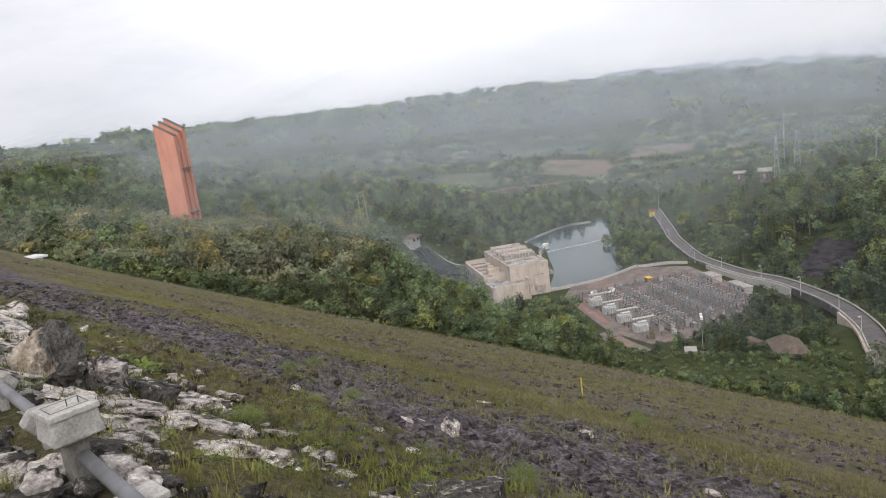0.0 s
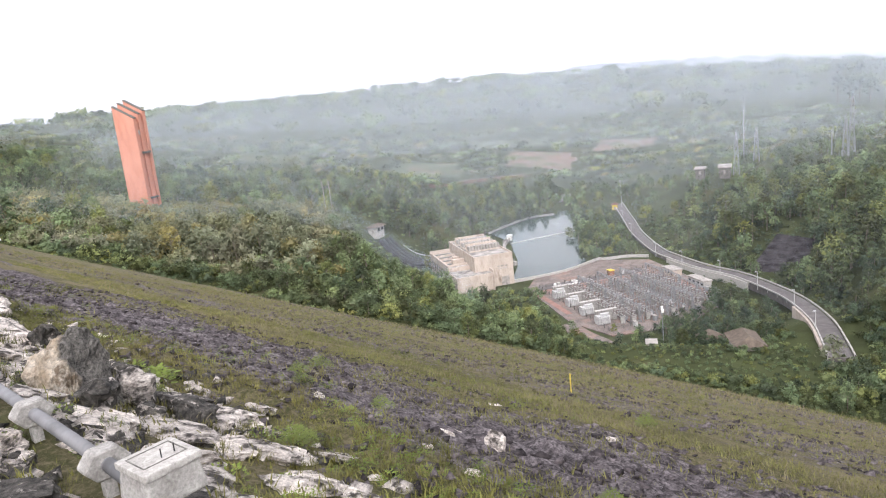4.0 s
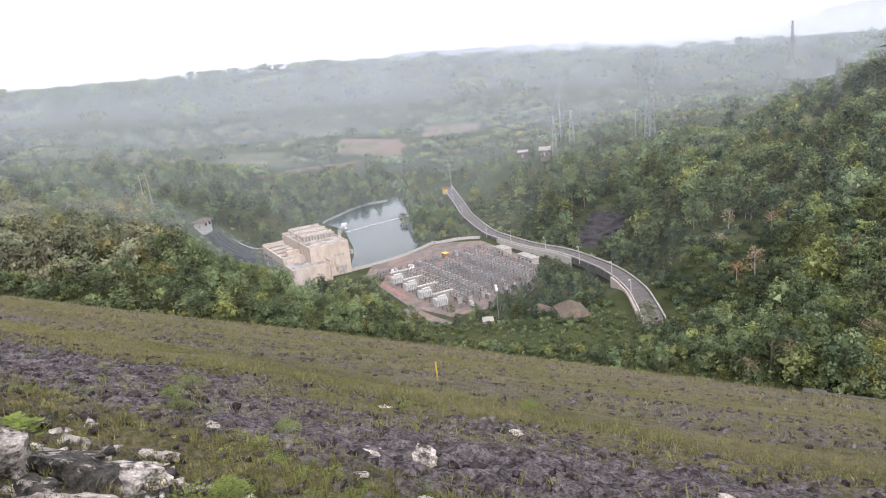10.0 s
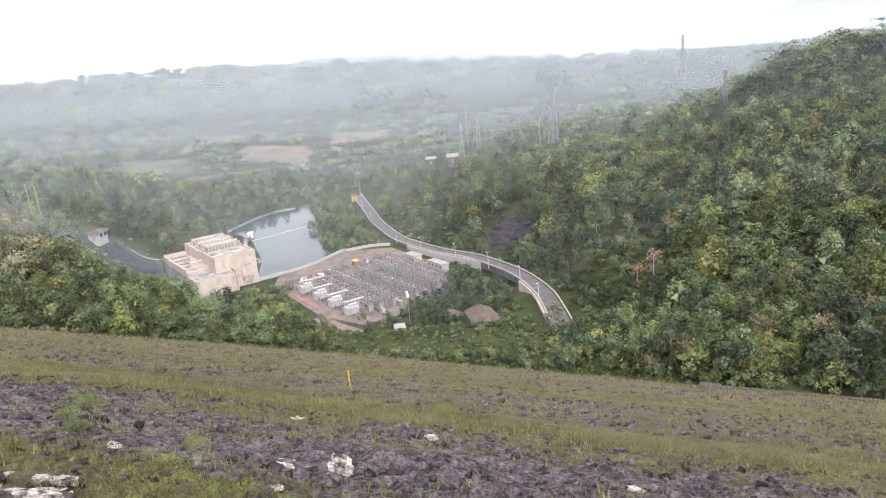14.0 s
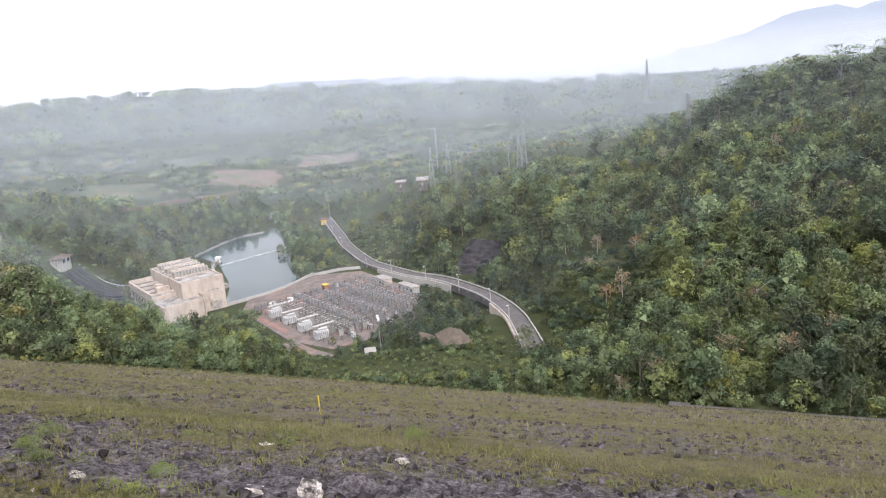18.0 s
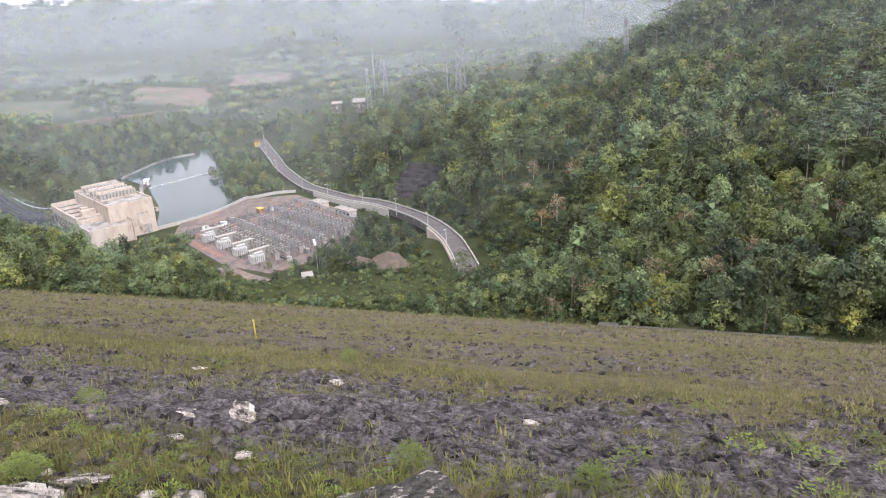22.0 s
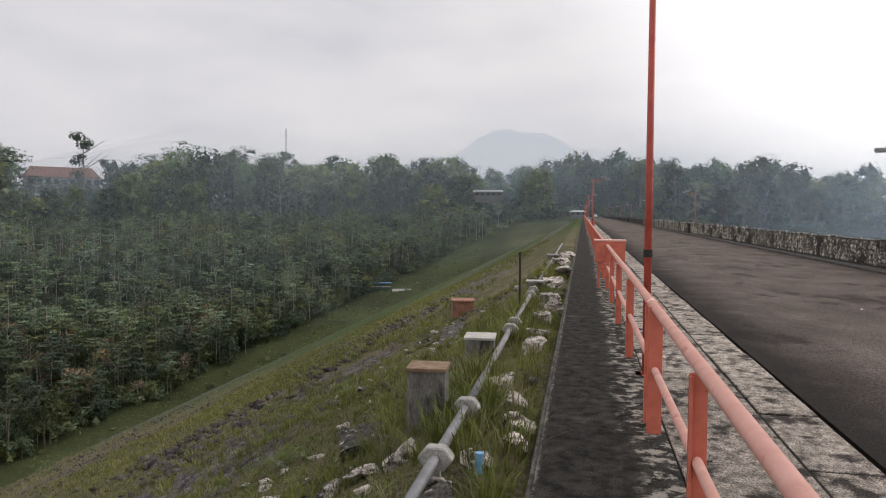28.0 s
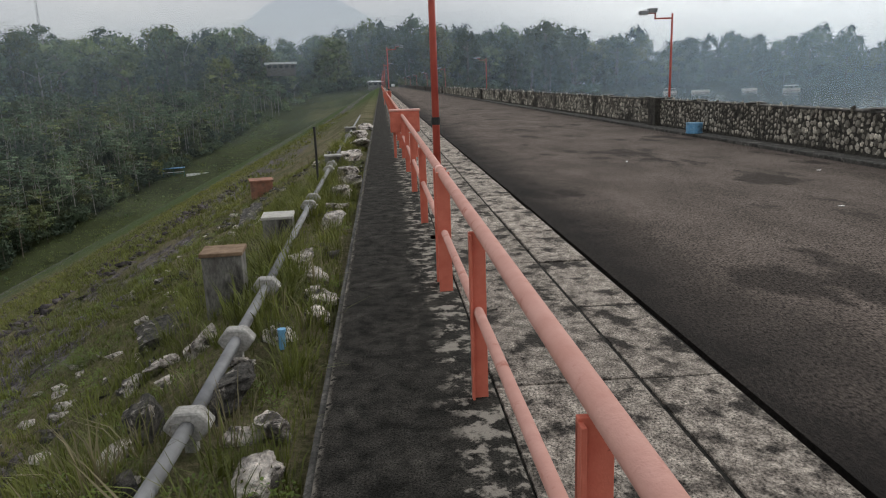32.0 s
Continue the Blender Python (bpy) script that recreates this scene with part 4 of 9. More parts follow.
def control_box(y):
    c = thing("control_box", RAIL_X + 0.06, y, -0.02, 0, "salmon-red steel control box straddling the railing", "control box", "boxes on the railing")
    part("body", box(B(), -0.34, 0.34, -0.16, 0.16, 0.62, 1.12, 0.012), RAIL_RED, c)
    part("lid", box(B(), -0.36, 0.36, -0.18, 0.18, 1.1, 1.14, 0.01), RAIL_PINK, c)
    part("door", box(B(), -0.3, 0.3, -0.175, -0.155, 0.66, 1.06, 0.006), RAIL_RED, c)
    for x in (-0.25, 0.25):
        part("leg", box(B(), x - 0.03, x + 0.03, -0.03, 0.03, 0, 0.65, 0.004), RAIL_RED, c)


control_box(17.0)
control_box(61.0)

WALL_X, WALL_T, WALL_H = 9.5, 0.42, 0.86


def pebble(seed, n=1):
    """An uneven stone of about unit size, with 20 or 80 faces."""
    rnd = random.Random(seed)
    b = B()
    bmesh.ops.create_icosphere(b, subdivisions=n, radius=0.5)
    for v in b.verts:
        v.co *= 1 + 0.2 * noise.noise(v.co * 2.3 + Vector((seed, 0, 0))) + rnd.uniform(-0.16, 0.16)
    return b


def stone_wall():
    wall = part("wall_upstream", box(B(), WALL_X + 0.05, WALL_X + WALL_T, CREST[0], CREST[1], -0.1, WALL_H - 0.03), MORTAR)
    tagged(wall, "long parapet wall of dark mortar set with pale round stones", "stone wall", kind="structure")
    shapes = []
    for s in range(8):
        b = pebble(s + 40)
        me = bpy.data.meshes.new("stone")
        b.to_mesh(me)
        b.free()
        me.materials.append(WALL_STONE)
        shapes.append(me)
    rnd = random.Random(5)
    placed = 0
    verts, faces, k = [], [], 0
    y = 6.0
    while y < 120:
        z = 0.03
        col = rnd.uniform(0.12, 0.17) * (1 if y < 45 else 1.6)
        while z < WALL_H - 0.05:
            s = col * rnd.uniform(0.7, 1.15)
            p = Vector((WALL_X + 0.055 + rnd.uniform(-0.005, 0.015), y + rnd.uniform(-0.04, 0.04), z + s * 0.45))
            m = Matrix.LocRotScale(p, Euler((rnd.uniform(-1.5, 1.5), rnd.uniform(-0.2, 0.2), rnd.uniform(-0.2, 0.2))), (s * 0.45, s * rnd.uniform(1.0, 1.45), s * rnd.uniform(0.95, 1.3)))
            if 16.2 < y < 30 and placed < 300 and rnd.random() < 0.75:
                o = new("stone", rnd.choice(shapes))
                o.parent, o.matrix_basis = wall, m
                placed += 1
            else:
                me = rnd.choice(shapes)
                verts += [tuple(m @ v.co) for v in me.vertices]
                faces += [tuple(i + k for i in q.vertices) for q in me.polygons]
                k += len(me.vertices)
            z += s * 1.02
        y += col * 1.02
    o = new("stones", mesh_of("stones", verts, faces, WALL_STONE))
    o.parent = wall
    tagged(o, "pale and brown rounded stones in mortar", kind="stuff")
    part("coping", box(B(), WALL_X + 0.03, WALL_X + WALL_T + 0.02, CREST[0], CREST[1], WALL_H - 0.035, WALL_H + 0.012, 0.015), KERB_FACE, wall, "thin grey concrete coping")
    for q in range(16):
        y = 9 + q * 4.3 + rnd.uniform(-0.6, 0.6)
        b = pebble(200 + q, 2)
        for v in b.verts:
            v.co = Vector((v.co.x * 0.45, v.co.y * rnd.uniform(0.5, 0.9), v.co.z * 0.1))
        part("coping_lump", b, KERB_FACE, wall).location = (WALL_X + WALL_T / 2, y, WALL_H + 0.03)
    for y in (24.6, 68.6, 112.6, 156.6, 200.6):
        part("pilaster", box(B(), WALL_X - 0.14, WALL_X + WALL_T + 0.1, y - 0.35, y + 0.35, -0.1, WALL_H + 0.06, 0.03), MORTAR, wall, "dark mossy pilaster")


stone_wall()


def drum():
    """An open cut-down drum standing upright."""
    d = thing("steel_drum", 9.15, 20.6, -0.02, 0, "faded blue cut-down steel drum standing by the wall", "drum")
    part("shell", tube(B(), (0, 0, 0), (0, 0, 0.29), 0.225, 0.235, 28), BLUE_PAINT, d, smooth=False)
    part("fill", tube(B(), (0, 0, 0.29), (0, 0, 0.294), 0.21, n=24), GUTTER, d, "dark contents below the rim")
    for z in (0.03, 0.16, 0.29):
        part("hoop", tube(B(), (0, 0, z - 0.014), (0, 0, z + 0.014), 0.245, n=28), BLUE_PAINT, d)


drum()


def slabs():
    """Pale concrete slabs between the railing and the gutter, in two rows."""
    rnd = random.Random(3)
    base = bpy.data.objects["pavement"]
    kinds = {}
    for row, (x0, x1) in enumerate(((0.57, 1.4), (1.43, 1.9))):
        step = 1.39
        for i in range(-12, 60):
            y0 = 3.78 + step * i
            gap = 0.02
            key = (row, rnd.randrange(3))
            if key not in kinds:
                b = box(B(), x0, x1, 0, step - gap, -0.1, 0.0, 0.012)
                for v in b.verts:
                    v.co.z += 0.006 * noise.noise(v.co * 3 + Vector((key[1] * 7, 0, 0)))
                me = bpy.data.meshes.new("slab")
                b.to_mesh(me)
                b.free()
                me.materials.append(PALE_SLAB)
                kinds[key] = me
            o = new("slab", kinds[key])
            o.parent = base
            o.matrix_basis = pose(0, y0, rnd.uniform(-0.012, 0.002), rnd.uniform(-0.15, 0.15), rnd.uniform(-0.2, 0.2), 0)
    part("slab_run", box(B(), 0.57, 1.9, 3.78 + 1.39 * 60, CREST[1], -0.1, -0.004), PALE_SLAB, base)


slabs()

# ---- the valley ----
def rect_path(bm, pts, width, z_of, thick):
    """A flat ribbon of that width along pts (x, y), with its top at z_of(i)."""
    n = len(pts)
    rows = []
    for i, (x, y) in enumerate(pts):
        a, b = pts[max(i - 1, 0)], pts[min(i + 1, n - 1)]
        t = Vector((b[0] - a[0], b[1] - a[1])).normalized()
        s = Vector((-t.y, t.x)) * width / 2
        z = z_of(i)
        rows.append([bm.verts.new(c) for c in ((x + s.x, y + s.y, z), (x - s.x, y - s.y, z), (x - s.x, y - s.y, z - thick), (x + s.x, y + s.y, z - thick))])
    for p, q in zip(rows[:-1], rows[1:]):
        for k in range(4):
            bm.faces.new((p[k], p[(k + 1) % 4], q[(k + 1) % 4], q[k]))
    bm.faces.new(rows[0][::-1])
    bm.faces.new(rows[-1])
    return bm


def curve(pts, n):
    """A smooth line through a few points."""
    out = []
    for i in range(len(pts) - 1):
        p = [np.array(pts[max(0, min(len(pts) - 1, i + k))], float) for k in (-1, 0, 1, 2)]
        for t in np.linspace(0, 1, n, endpoint=False):
            out.append(0.5 * (2 * p[1] + (p[2] - p[0]) * t + (2 * p[0] - 5 * p[1] + 4 * p[2] - p[3]) * t ** 2 + (3 * p[1] - p[0] - 3 * p[2] + p[3]) * t ** 3))
    return out + [np.array(pts[-1], float)]


def monument_tower():
    t = thing("tower", -122.8, -278.5, -40, 118, "tall terracotta tower of parallel plates with slanted tops", "tower")
    for i, (y, w, h) in enumerate(((-3.4, 8.8, 48.6), (-0.2, 8.4, 49.8), (3.0, 8.0, 50.8))):
        b = box(B(), -w / 2, w / 2, y - 0.8, y + 0.8, 0, h, 0.12)
        for v in b.verts:
            if v.co.z > 5:
                v.co.z -= (v.co.x + w / 2) * 0.56
        p = part("plate", b, TOWER, t)
        b = box(B(), -w / 2 - 0.1, w / 2 + 0.1, y - 0.9, y + 0.9, h, h + 0.35)
        for v in b.verts:
            v.co.z -= (v.co.x + w / 2) * 0.56
        part("coping", b, STAINED, p, "dark weathered top edge")
    part("core", box(B(), -3.4, 3.5, -2.7, 2.4, 0, 42.5, 0.1), TOWER, t)
    part("window", box(B(), 3.4, 3.75, -2.2, -1.0, 37.5, 39.3), PALE_LID, t, "small white window high on the side")
    part("balcony", box(B(), 3.4, 4.9, -2.5, 2.2, 30.2, 31.0, 0.1), STAINED, t, "dark ledge high on the side")
    part("balcony", box(B(), 3.4, 4.7, -2.5, 2.2, 12.6, 13.3, 0.1), STAINED, t)


monument_tower()

PH = thing("power_station", -271, -215, VALLEY, 0, "pale pink concrete power station with stepped roof vents", "power station")
PH.matrix_basis = Matrix.Translation((-271, -215, VALLEY)) @ Matrix(((0.85, -0.53, 0, 0), (-0.53, -0.85, 0, 0), (0, 0, -1, 0), (0, 0, 0, 1))) @ Matrix.Diagonal((1, 1, -1, 1))


def power_station():
    """Local x runs along the end wall away from the pond, y runs back from the end wall."""
    part("hall", box(B(), 0, 20, 0, 46, -2, 15.5, 0.1), PINK_WALL, PH)
    part("hall_roof", box(B(), 0.6, 19.4, 0.6, 45.4, 15.4, 15.55), ROOF_GREY, PH)
    for name, q in (("parapet", (0, 20, 0, 0.5)), ("parapet", (0, 20, 45.5, 46)), ("parapet", (0, 0.5, 0.5, 45.5)), ("parapet", (19.5, 20, 0.5, 45.5))):
        part(name, box(B(), *q, 15.4, 16.3), PINK_WALL, PH)
    for r in range(3):
        y0 = 15 + r * 10.0
        v = part("roof_vent", box(B(), 1.5, 17.5, y0 + 1.2, y0 + 5.4, 15.5, 18.0, 0.1), ROOF_GREY, PH, "raised roof vent behind a comb of pale fins")
        part("ledge", box(B(), 1.2, 17.8, y0 - 0.4, y0 + 5.7, 15.5, 16.0, 0.05), PINK_WALL, v)
        part("back_slab", box(B(), 1.2, 17.8, y0 + 4.6, y0 + 5.6, 16.0, 18.9, 0.05), PINK_WALL, v)
        for i in range(11):
            x = 1.5 + i * 1.56
            part("fin", box(B(), x, x + 0.5, y0 - 0.2, y0 + 1.8, 16.0, 18.6), PALE_LID, v)
    part("terrace", box(B(), 20.02, 31, 9, 46, -2, 10.5, 0.1), PINK_WALL, PH)
    part("terrace_roof", box(B(), 20.3, 30.6, 9.4, 45.6, 10.4, 10.56), ROOF_GREY, PH)
    for y in (12, 20, 28, 36, 44):
        part("beam", box(B(), 20.0, 31.0, y, y + 0.7, 10.5, 11.4), PINK_WALL, PH)
    part("edge_beam", box(B(), 30.3, 31.2, 9, 46, 10.5, 11.6, 0.05), PINK_WALL, PH)
    part("roof_box", box(B(), 21, 27, 14, 17, 10.5, 13.2, 0.05), PINK_WALL, PH)
    part("roof_box", box(B(), 22, 24.5, 22.5, 25.5, 10.5, 12.6, 0.05), PINK_WALL, PH)
    part("front_block", box(B(), 12.5, 31, -5.0, 9, -2, 8.6, 0.1), PINK_WALL, PH)
    part("front_roof", box(B(), 12.9, 30.6, -4.6, 8.6, 8.5, 8.66), ROOF_GREY, PH)
    part("fin_wall", box(B(), 12.2, 12.7, -6.0, 0, -2, 10.2), PINK_WALL, PH)
    for i in range(4):
        y = 13.5 + i * 8
        # flat dark panel added for the shade inside each roof opening
        part("light_well", box(B(), 21.2, 29.6, y, y + 5.2, 10.5, 10.62), STAINED, PH, "dark panel painted for the shade in a roof opening")
    part("parapet", box(B(), 20.0, 31.2, 45.2, 46, 10.5, 12.4), PINK_WALL, PH)
    for x in (20.4, 25.4, 30.4):
        part("buttress", box(B(), x, x + 0.6, 45.9, 47.2, -2, 11.6), PINK_WALL, PH)
    for i in range(7):
        y = 11 + i * 5
        w = part("window", box(B(), 30.9, 31.06, y, y + 3.2, 3, 8), DARK_GLASS, PH)
        part("mullion", box(B(), 31.0, 31.15, y + 1.5, y + 1.7, 3, 8), PINK_WALL, w)
    for i in range(3):
        part("sign_bar", box(B(), 3.0 + i * 1.9, 4.5 + i * 1.9, -0.06, 0.03, 9.6, 10.3), ROOF_GREY, PH, "raised dark letter blocks")
    part("sign_bar", box(B(), 3.0, 8.3, -0.06, 0.03, 8.6, 9.0), ROOF_GREY, PH)
    part("door", box(B(), 2.5, 6.5, -0.08, 0.05, 0, 4.5), ROOF_GREY, PH)


power_station()


def flat(name, pts, z, thick, mat, label, category, kind="structure"):
    b = B()
    lo, hi = [b.verts.new((x, y, z - thick)) for x, y in pts], [b.verts.new((x, y, z)) for x, y in pts]
    b.faces.new(hi)
    b.faces.new(lo[::-1])
    for i in range(len(pts)):
        j = (i + 1) % len(pts)
        b.faces.new((lo[i], lo[j], hi[j], hi[i]))
    bmesh.ops.recalc_face_normals(b, faces=b.faces)
    return tagged(part(name, b, mat), label, category, kind=kind)


YARD = ((-226, -134), (-232, -157), (-264, -202), (-281, -210), (-301, -202.5), (-325, -198.5), (-335, -175), (-315, -146), (-278, -114), (-248, -116))
flat("yard_ground", YARD, VALLEY + 0.35, 1.5, YARD_GRAVEL, "red-brown gravel of the electrical switchyard", "yard")
POND_SHORE = curve([(-271, -218), (-280, -213), (-292, -206.5), (-305, -203), (-320, -204), (-330, -214), (-346, -225), (-384, -251), (-402, -264), (-445, -297), (-460, -309), (-447, -307), (-430, -298.5), (-417, -308), (-397, -309), (-380, -307), (-362, -304),
                    (-353, -289), (-342, -273), (-325, -257), (-304, -238), (-281, -223), (-271, -218)], 5)[:-1]
flat("pond_water", [tuple(p) for p in POND_SHORE], VALLEY + 0.5, 1.0, POND, "grey-green tailrace pond reflecting the sky", "pond")

ROAD_LINE = curve(ROAD_POINTS, 6)


def valley_road():
    pts = [(p[0], p[1]) for p in ROAD_LINE]
    z = lambda i: ROAD_LINE[i][2] + 0.5
    tagged(part("valley_road", rect_path(B(), pts, 6.2, z, 3.0), ROAD_GREY), "pale grey valley road curving along the hill", "road", kind="structure")
    rail = thing("guard_rail", 0, 0, 0, 0, "pale concrete guard rail along the valley road", "guard rail")
    for side in (-1, 1):
        line = []
        for i, p in enumerate(ROAD_LINE):
            a, b = ROAD_LINE[max(i - 1, 0)], ROAD_LINE[min(i + 1, len(ROAD_LINE) - 1)]
            t = Vector((b[0] - a[0], b[1] - a[1])).normalized()
            line.append((p[0] - t.y * 3.4 * side, p[1] + t.x * 3.4 * side))
        part("beam", rect_path(B(), line, 0.4, lambda i: ROAD_LINE[i][2] + 1.35, 0.55), PALE_LID, rail)
        for i in range(0, len(line), 2):
            x, y = line[i]
            part("post", box(B(), x - 0.12, x + 0.12, y - 0.12, y + 0.12, ROAD_LINE[i][2] - 0.5, ROAD_LINE[i][2] + 1.5), CONCRETE if side < 0 else KERB_FACE, rail)


valley_road()


# ---- the switchyard and other works in the valley ----
def lattice(bm, x, y, z0, z1, w0, w1, t=0.12, steps=6):
    """Four legs and crossed braces of a lattice mast."""
    def corner(k, f):
        w = (w0 + (w1 - w0) * f) / 2
        return Vector((x + (w if k in (0, 3) else -w), y + (w if k in (0, 1) else -w), z0 + (z1 - z0) * f))
    for k in range(4):
        tube(bm, corner(k, 0), corner(k, 1), t, t * 0.8, 4)
        for i in range(steps):
            a, b = i / steps, (i + 1) / steps
            tube(bm, corner(k, a), corner((k + 1) % 4, b), t * 0.6, n=3)
            tube(bm, corner((k + 1) % 4, a), corner(k, b), t * 0.6, n=3)
    return bm


def pylon(x, y, z, h, arms, label, w=3.2, mat=STEEL, t=0.16):
    p = thing("pylon", x, y, z, 25, label, "pylon", "masts in the woods")
    part("lattice_body", lattice(B(), 0, 0, -3, h, w, 0.8, t, max(5, int(h / 4))), mat, p)
    for f, a in arms:
        b = B()
        for s in (-1, 1):
            tube(b, (0, 0, h * f), (a * s, 0, h * f + 0.2), t, t * 0.5, 4)
            tube(b, (0, 0, h * f + 1.4), (a * s, 0, h * f + 0.2), t * 0.7, t * 0.5, 4)
        arm = part("crossarm", b, mat, p)
        for s in (-1, 1):
            part("insulator", tube(B(), (a * s, 0, h * f + 0.2), (a * s, 0, h * f - 1.6), 0.14, n=6), PORCELAIN, arm)
    return p


def gz(x, y):
    return float(ground(x, y))


pylon(-433, -9, -39, 22.5, ((0.8, 4.0), (0.95, 3.0)), "grey lattice pylon rising from the woods")
pylon(-868, -62, -40, 46, ((0.72, 7.5), (0.86, 6.5), (0.97, 5.0)), "tall hazy transmission pylon with three crossarms", 5, STEEL, 0.3)
pylon(-362, 150.6, -4.3, 18.2, ((0.85, 2.5),), "slim lattice pylon before the plateau trees")
pylon(-437, -106, -50, 27, ((0.7, 3.0), (0.85, 3.0), (0.97, 2.4)), "pale lattice pylon in misty woods")
pylon(-436.5, -109, -52, 18, ((0.7, 2.5), (0.95, 2.0)), "pale lattice pylon beside another in the woods")
pylon(-420, -162, -60, 22, ((0.8, 3.0),), "pale lattice pylon by the far substation")
pylon(-424, -152, -52, 16, ((0.85, 2.4),), "low lattice pylon by the far substation")
pylon(-204, 471, gz(-204, 471) - 2, 54, (), "slender lattice radio mast behind the plateau trees", 1.6, STEEL, 0.12)


def pole(x, y, z, h, r, mat, label):
    p = thing("mast", x, y, z, 0, label, "mast", "masts in the woods")
    part("shaft", tube(B(), (0, 0, -2), (0, 0, h), r, r * 0.45, 8), mat, p)
    part("tip", tube(B(), (0, 0, h), (0, 0, h + 1.2), r * 0.3, n=6), mat, p)


pole(-421, -158, -50, 31.5, 0.3, STEEL, "tall white tapering radio mast in the mist")
pole(-435, -115.4, -52, 13.5, 0.35, STEEL, "pale bare mast among trees")
pole(-372, 280, gz(-372, 280), 33, 0.22, STEEL, "thin mast above the plateau trees")


def house(name, x, y, z, turn, w, d, h, roof_h, wall_mat, roof_mat, label, overhang=0.8, bays=4, flat_roof=False):
    """A plain house: walls, pitched or flat roof, a row of windows on both long sides and a door."""
    o = thing(name, x, y, z, turn, label, "house", "houses round the dam")
    part("wall", box(B(), -w / 2, w / 2, -d / 2, d / 2, -3, h), wall_mat, o)
    b = B()
    e = overhang
    if flat_roof:
        box(b, -w / 2 - e, w / 2 + e, -d / 2 - e, d / 2 + e, h, h + roof_h, 0.05)
    else:
        pts = [(-w / 2 - e, -d / 2 - e, h), (w / 2 + e, -d / 2 - e, h), (w / 2 + e, d / 2 + e, h), (-w / 2 - e, d / 2 + e, h), (-w / 2 + d * 0.25, 0, h + roof_h), (w / 2 - d * 0.25, 0, h + roof_h)]
        v = [b.verts.new(p) for p in pts]
        for q in ((0, 1, 5, 4), (2, 3, 4, 5), (1, 2, 5), (3, 0, 4), (3, 2, 1, 0)):
            b.faces.new([v[i] for i in q])
    part("roof", b, roof_mat, o)
    for s in (-1, 1):
        for i in range(bays):
            cx = -w / 2 + w * (i + 0.5) / bays
            y0, y1 = sorted((s * (d / 2 - 0.08), s * (d / 2 + 0.05)))
            win = part("window", box(B(), cx - w / bays * 0.28, cx + w / bays * 0.28, y0, y1, h * 0.35, h * 0.8), DARK_GLASS, o)
            y0, y1 = sorted((s * d / 2, s * (d / 2 + 0.12)))
            part("sill", box(B(), cx - w / bays * 0.32, cx + w / bays * 0.32, y0, y1, h * 0.32, h * 0.35), wall_mat, win)
    part("door", box(B(), w / 2 - 0.06, w / 2 + 0.06, -0.6, 0.6, 0, 2.1), ROOF_GREY, o)
    return o


house("hut", -268, -312, gz(-268, -312) + 2.0, 20, 8.5, 6, 3.9, 1.5, PALE_LID, THATCH, "small white gatehouse with a dark hipped roof", 1.6, bays=2)
house("booth", -459, -266, -94.6, 30, 5, 4, 3.6, 1.2, YELLOW, RED_TILE, "small orange and yellow guard booth by the road", bays=2)
house("long_house", -312, 384, 15.5, 52, 40, 12, 6.5, 6.5, ROOF_GREY, RED_TILE, "long two-storey house with a red-brown tile roof", bays=9)
# white_house: walls coloured dark for the shade under its open-sided roof
house("white_house", -52, 396, 10.6, 8, 15, 8, 2.9, 1.0, STAINED, WHITE_PAINT, "low building with a white flat roof, its open side's shade painted dark", bays=5, flat_roof=True)
house("ridge_house", -413, 117, -1.2, 74, 9, 8, 3.0, 0.4, RED_TILE, METAL_ROOF, "terracotta-walled house with a flat pale roof among trees", bays=4, flat_roof=True)
house("ridge_house", -409, 132, -0.8, 72, 12, 8, 3.0, 0.5, ROCK_CUT, ROOF_GREY, "flat grey-roofed building on the ridge", bays=4, flat_roof=True)
house("substation_house", -418, -168, -61.0, 20, 13, 6, 3.4, 0.6, STAINED, ROOF_GREY, "pale flat-roofed substation building in the woods", bays=5, flat_roof=True)
house("substation_house", -416, -182, -61.5, 20, 9, 5, 3.0, 0.5, STAINED, ROOF_GREY, "low pale shed by the far substation", bays=4, flat_roof=True)
house("plateau_house", -345, 330, 8, 48, 20, 10, 5, 3.5, WHITE_PAINT, RED_TILE, "white-walled house among plateau trees", bays=5)
house("boathouse", 266, 340, -7.4, 30, 16, 6, 2.6, 0.9, WHITE_PAINT, METAL_ROOF, "white lakeside building at the water", bays=6)
house("boathouse", 138, 468, -6.6, 20, 14, 7, 4, 1.5, WHITE_PAINT, METAL_ROOF, "small white boathouse by the shore", bays=4)
house("gate_house", -2.5, 384, 0.3, 0, 8, 6, 2.4, 0.7, STAINED, METAL_ROOF, "low gatehouse at the end of the crest road", bays=3)
house("roadside_shed", -35, -155, -19.5, 10, 5, 3.5, 2.2, 0.4, WHITE_PAINT, METAL_ROOF, "small pale shed at the foot of the dam", bays=2, flat_roof=True)


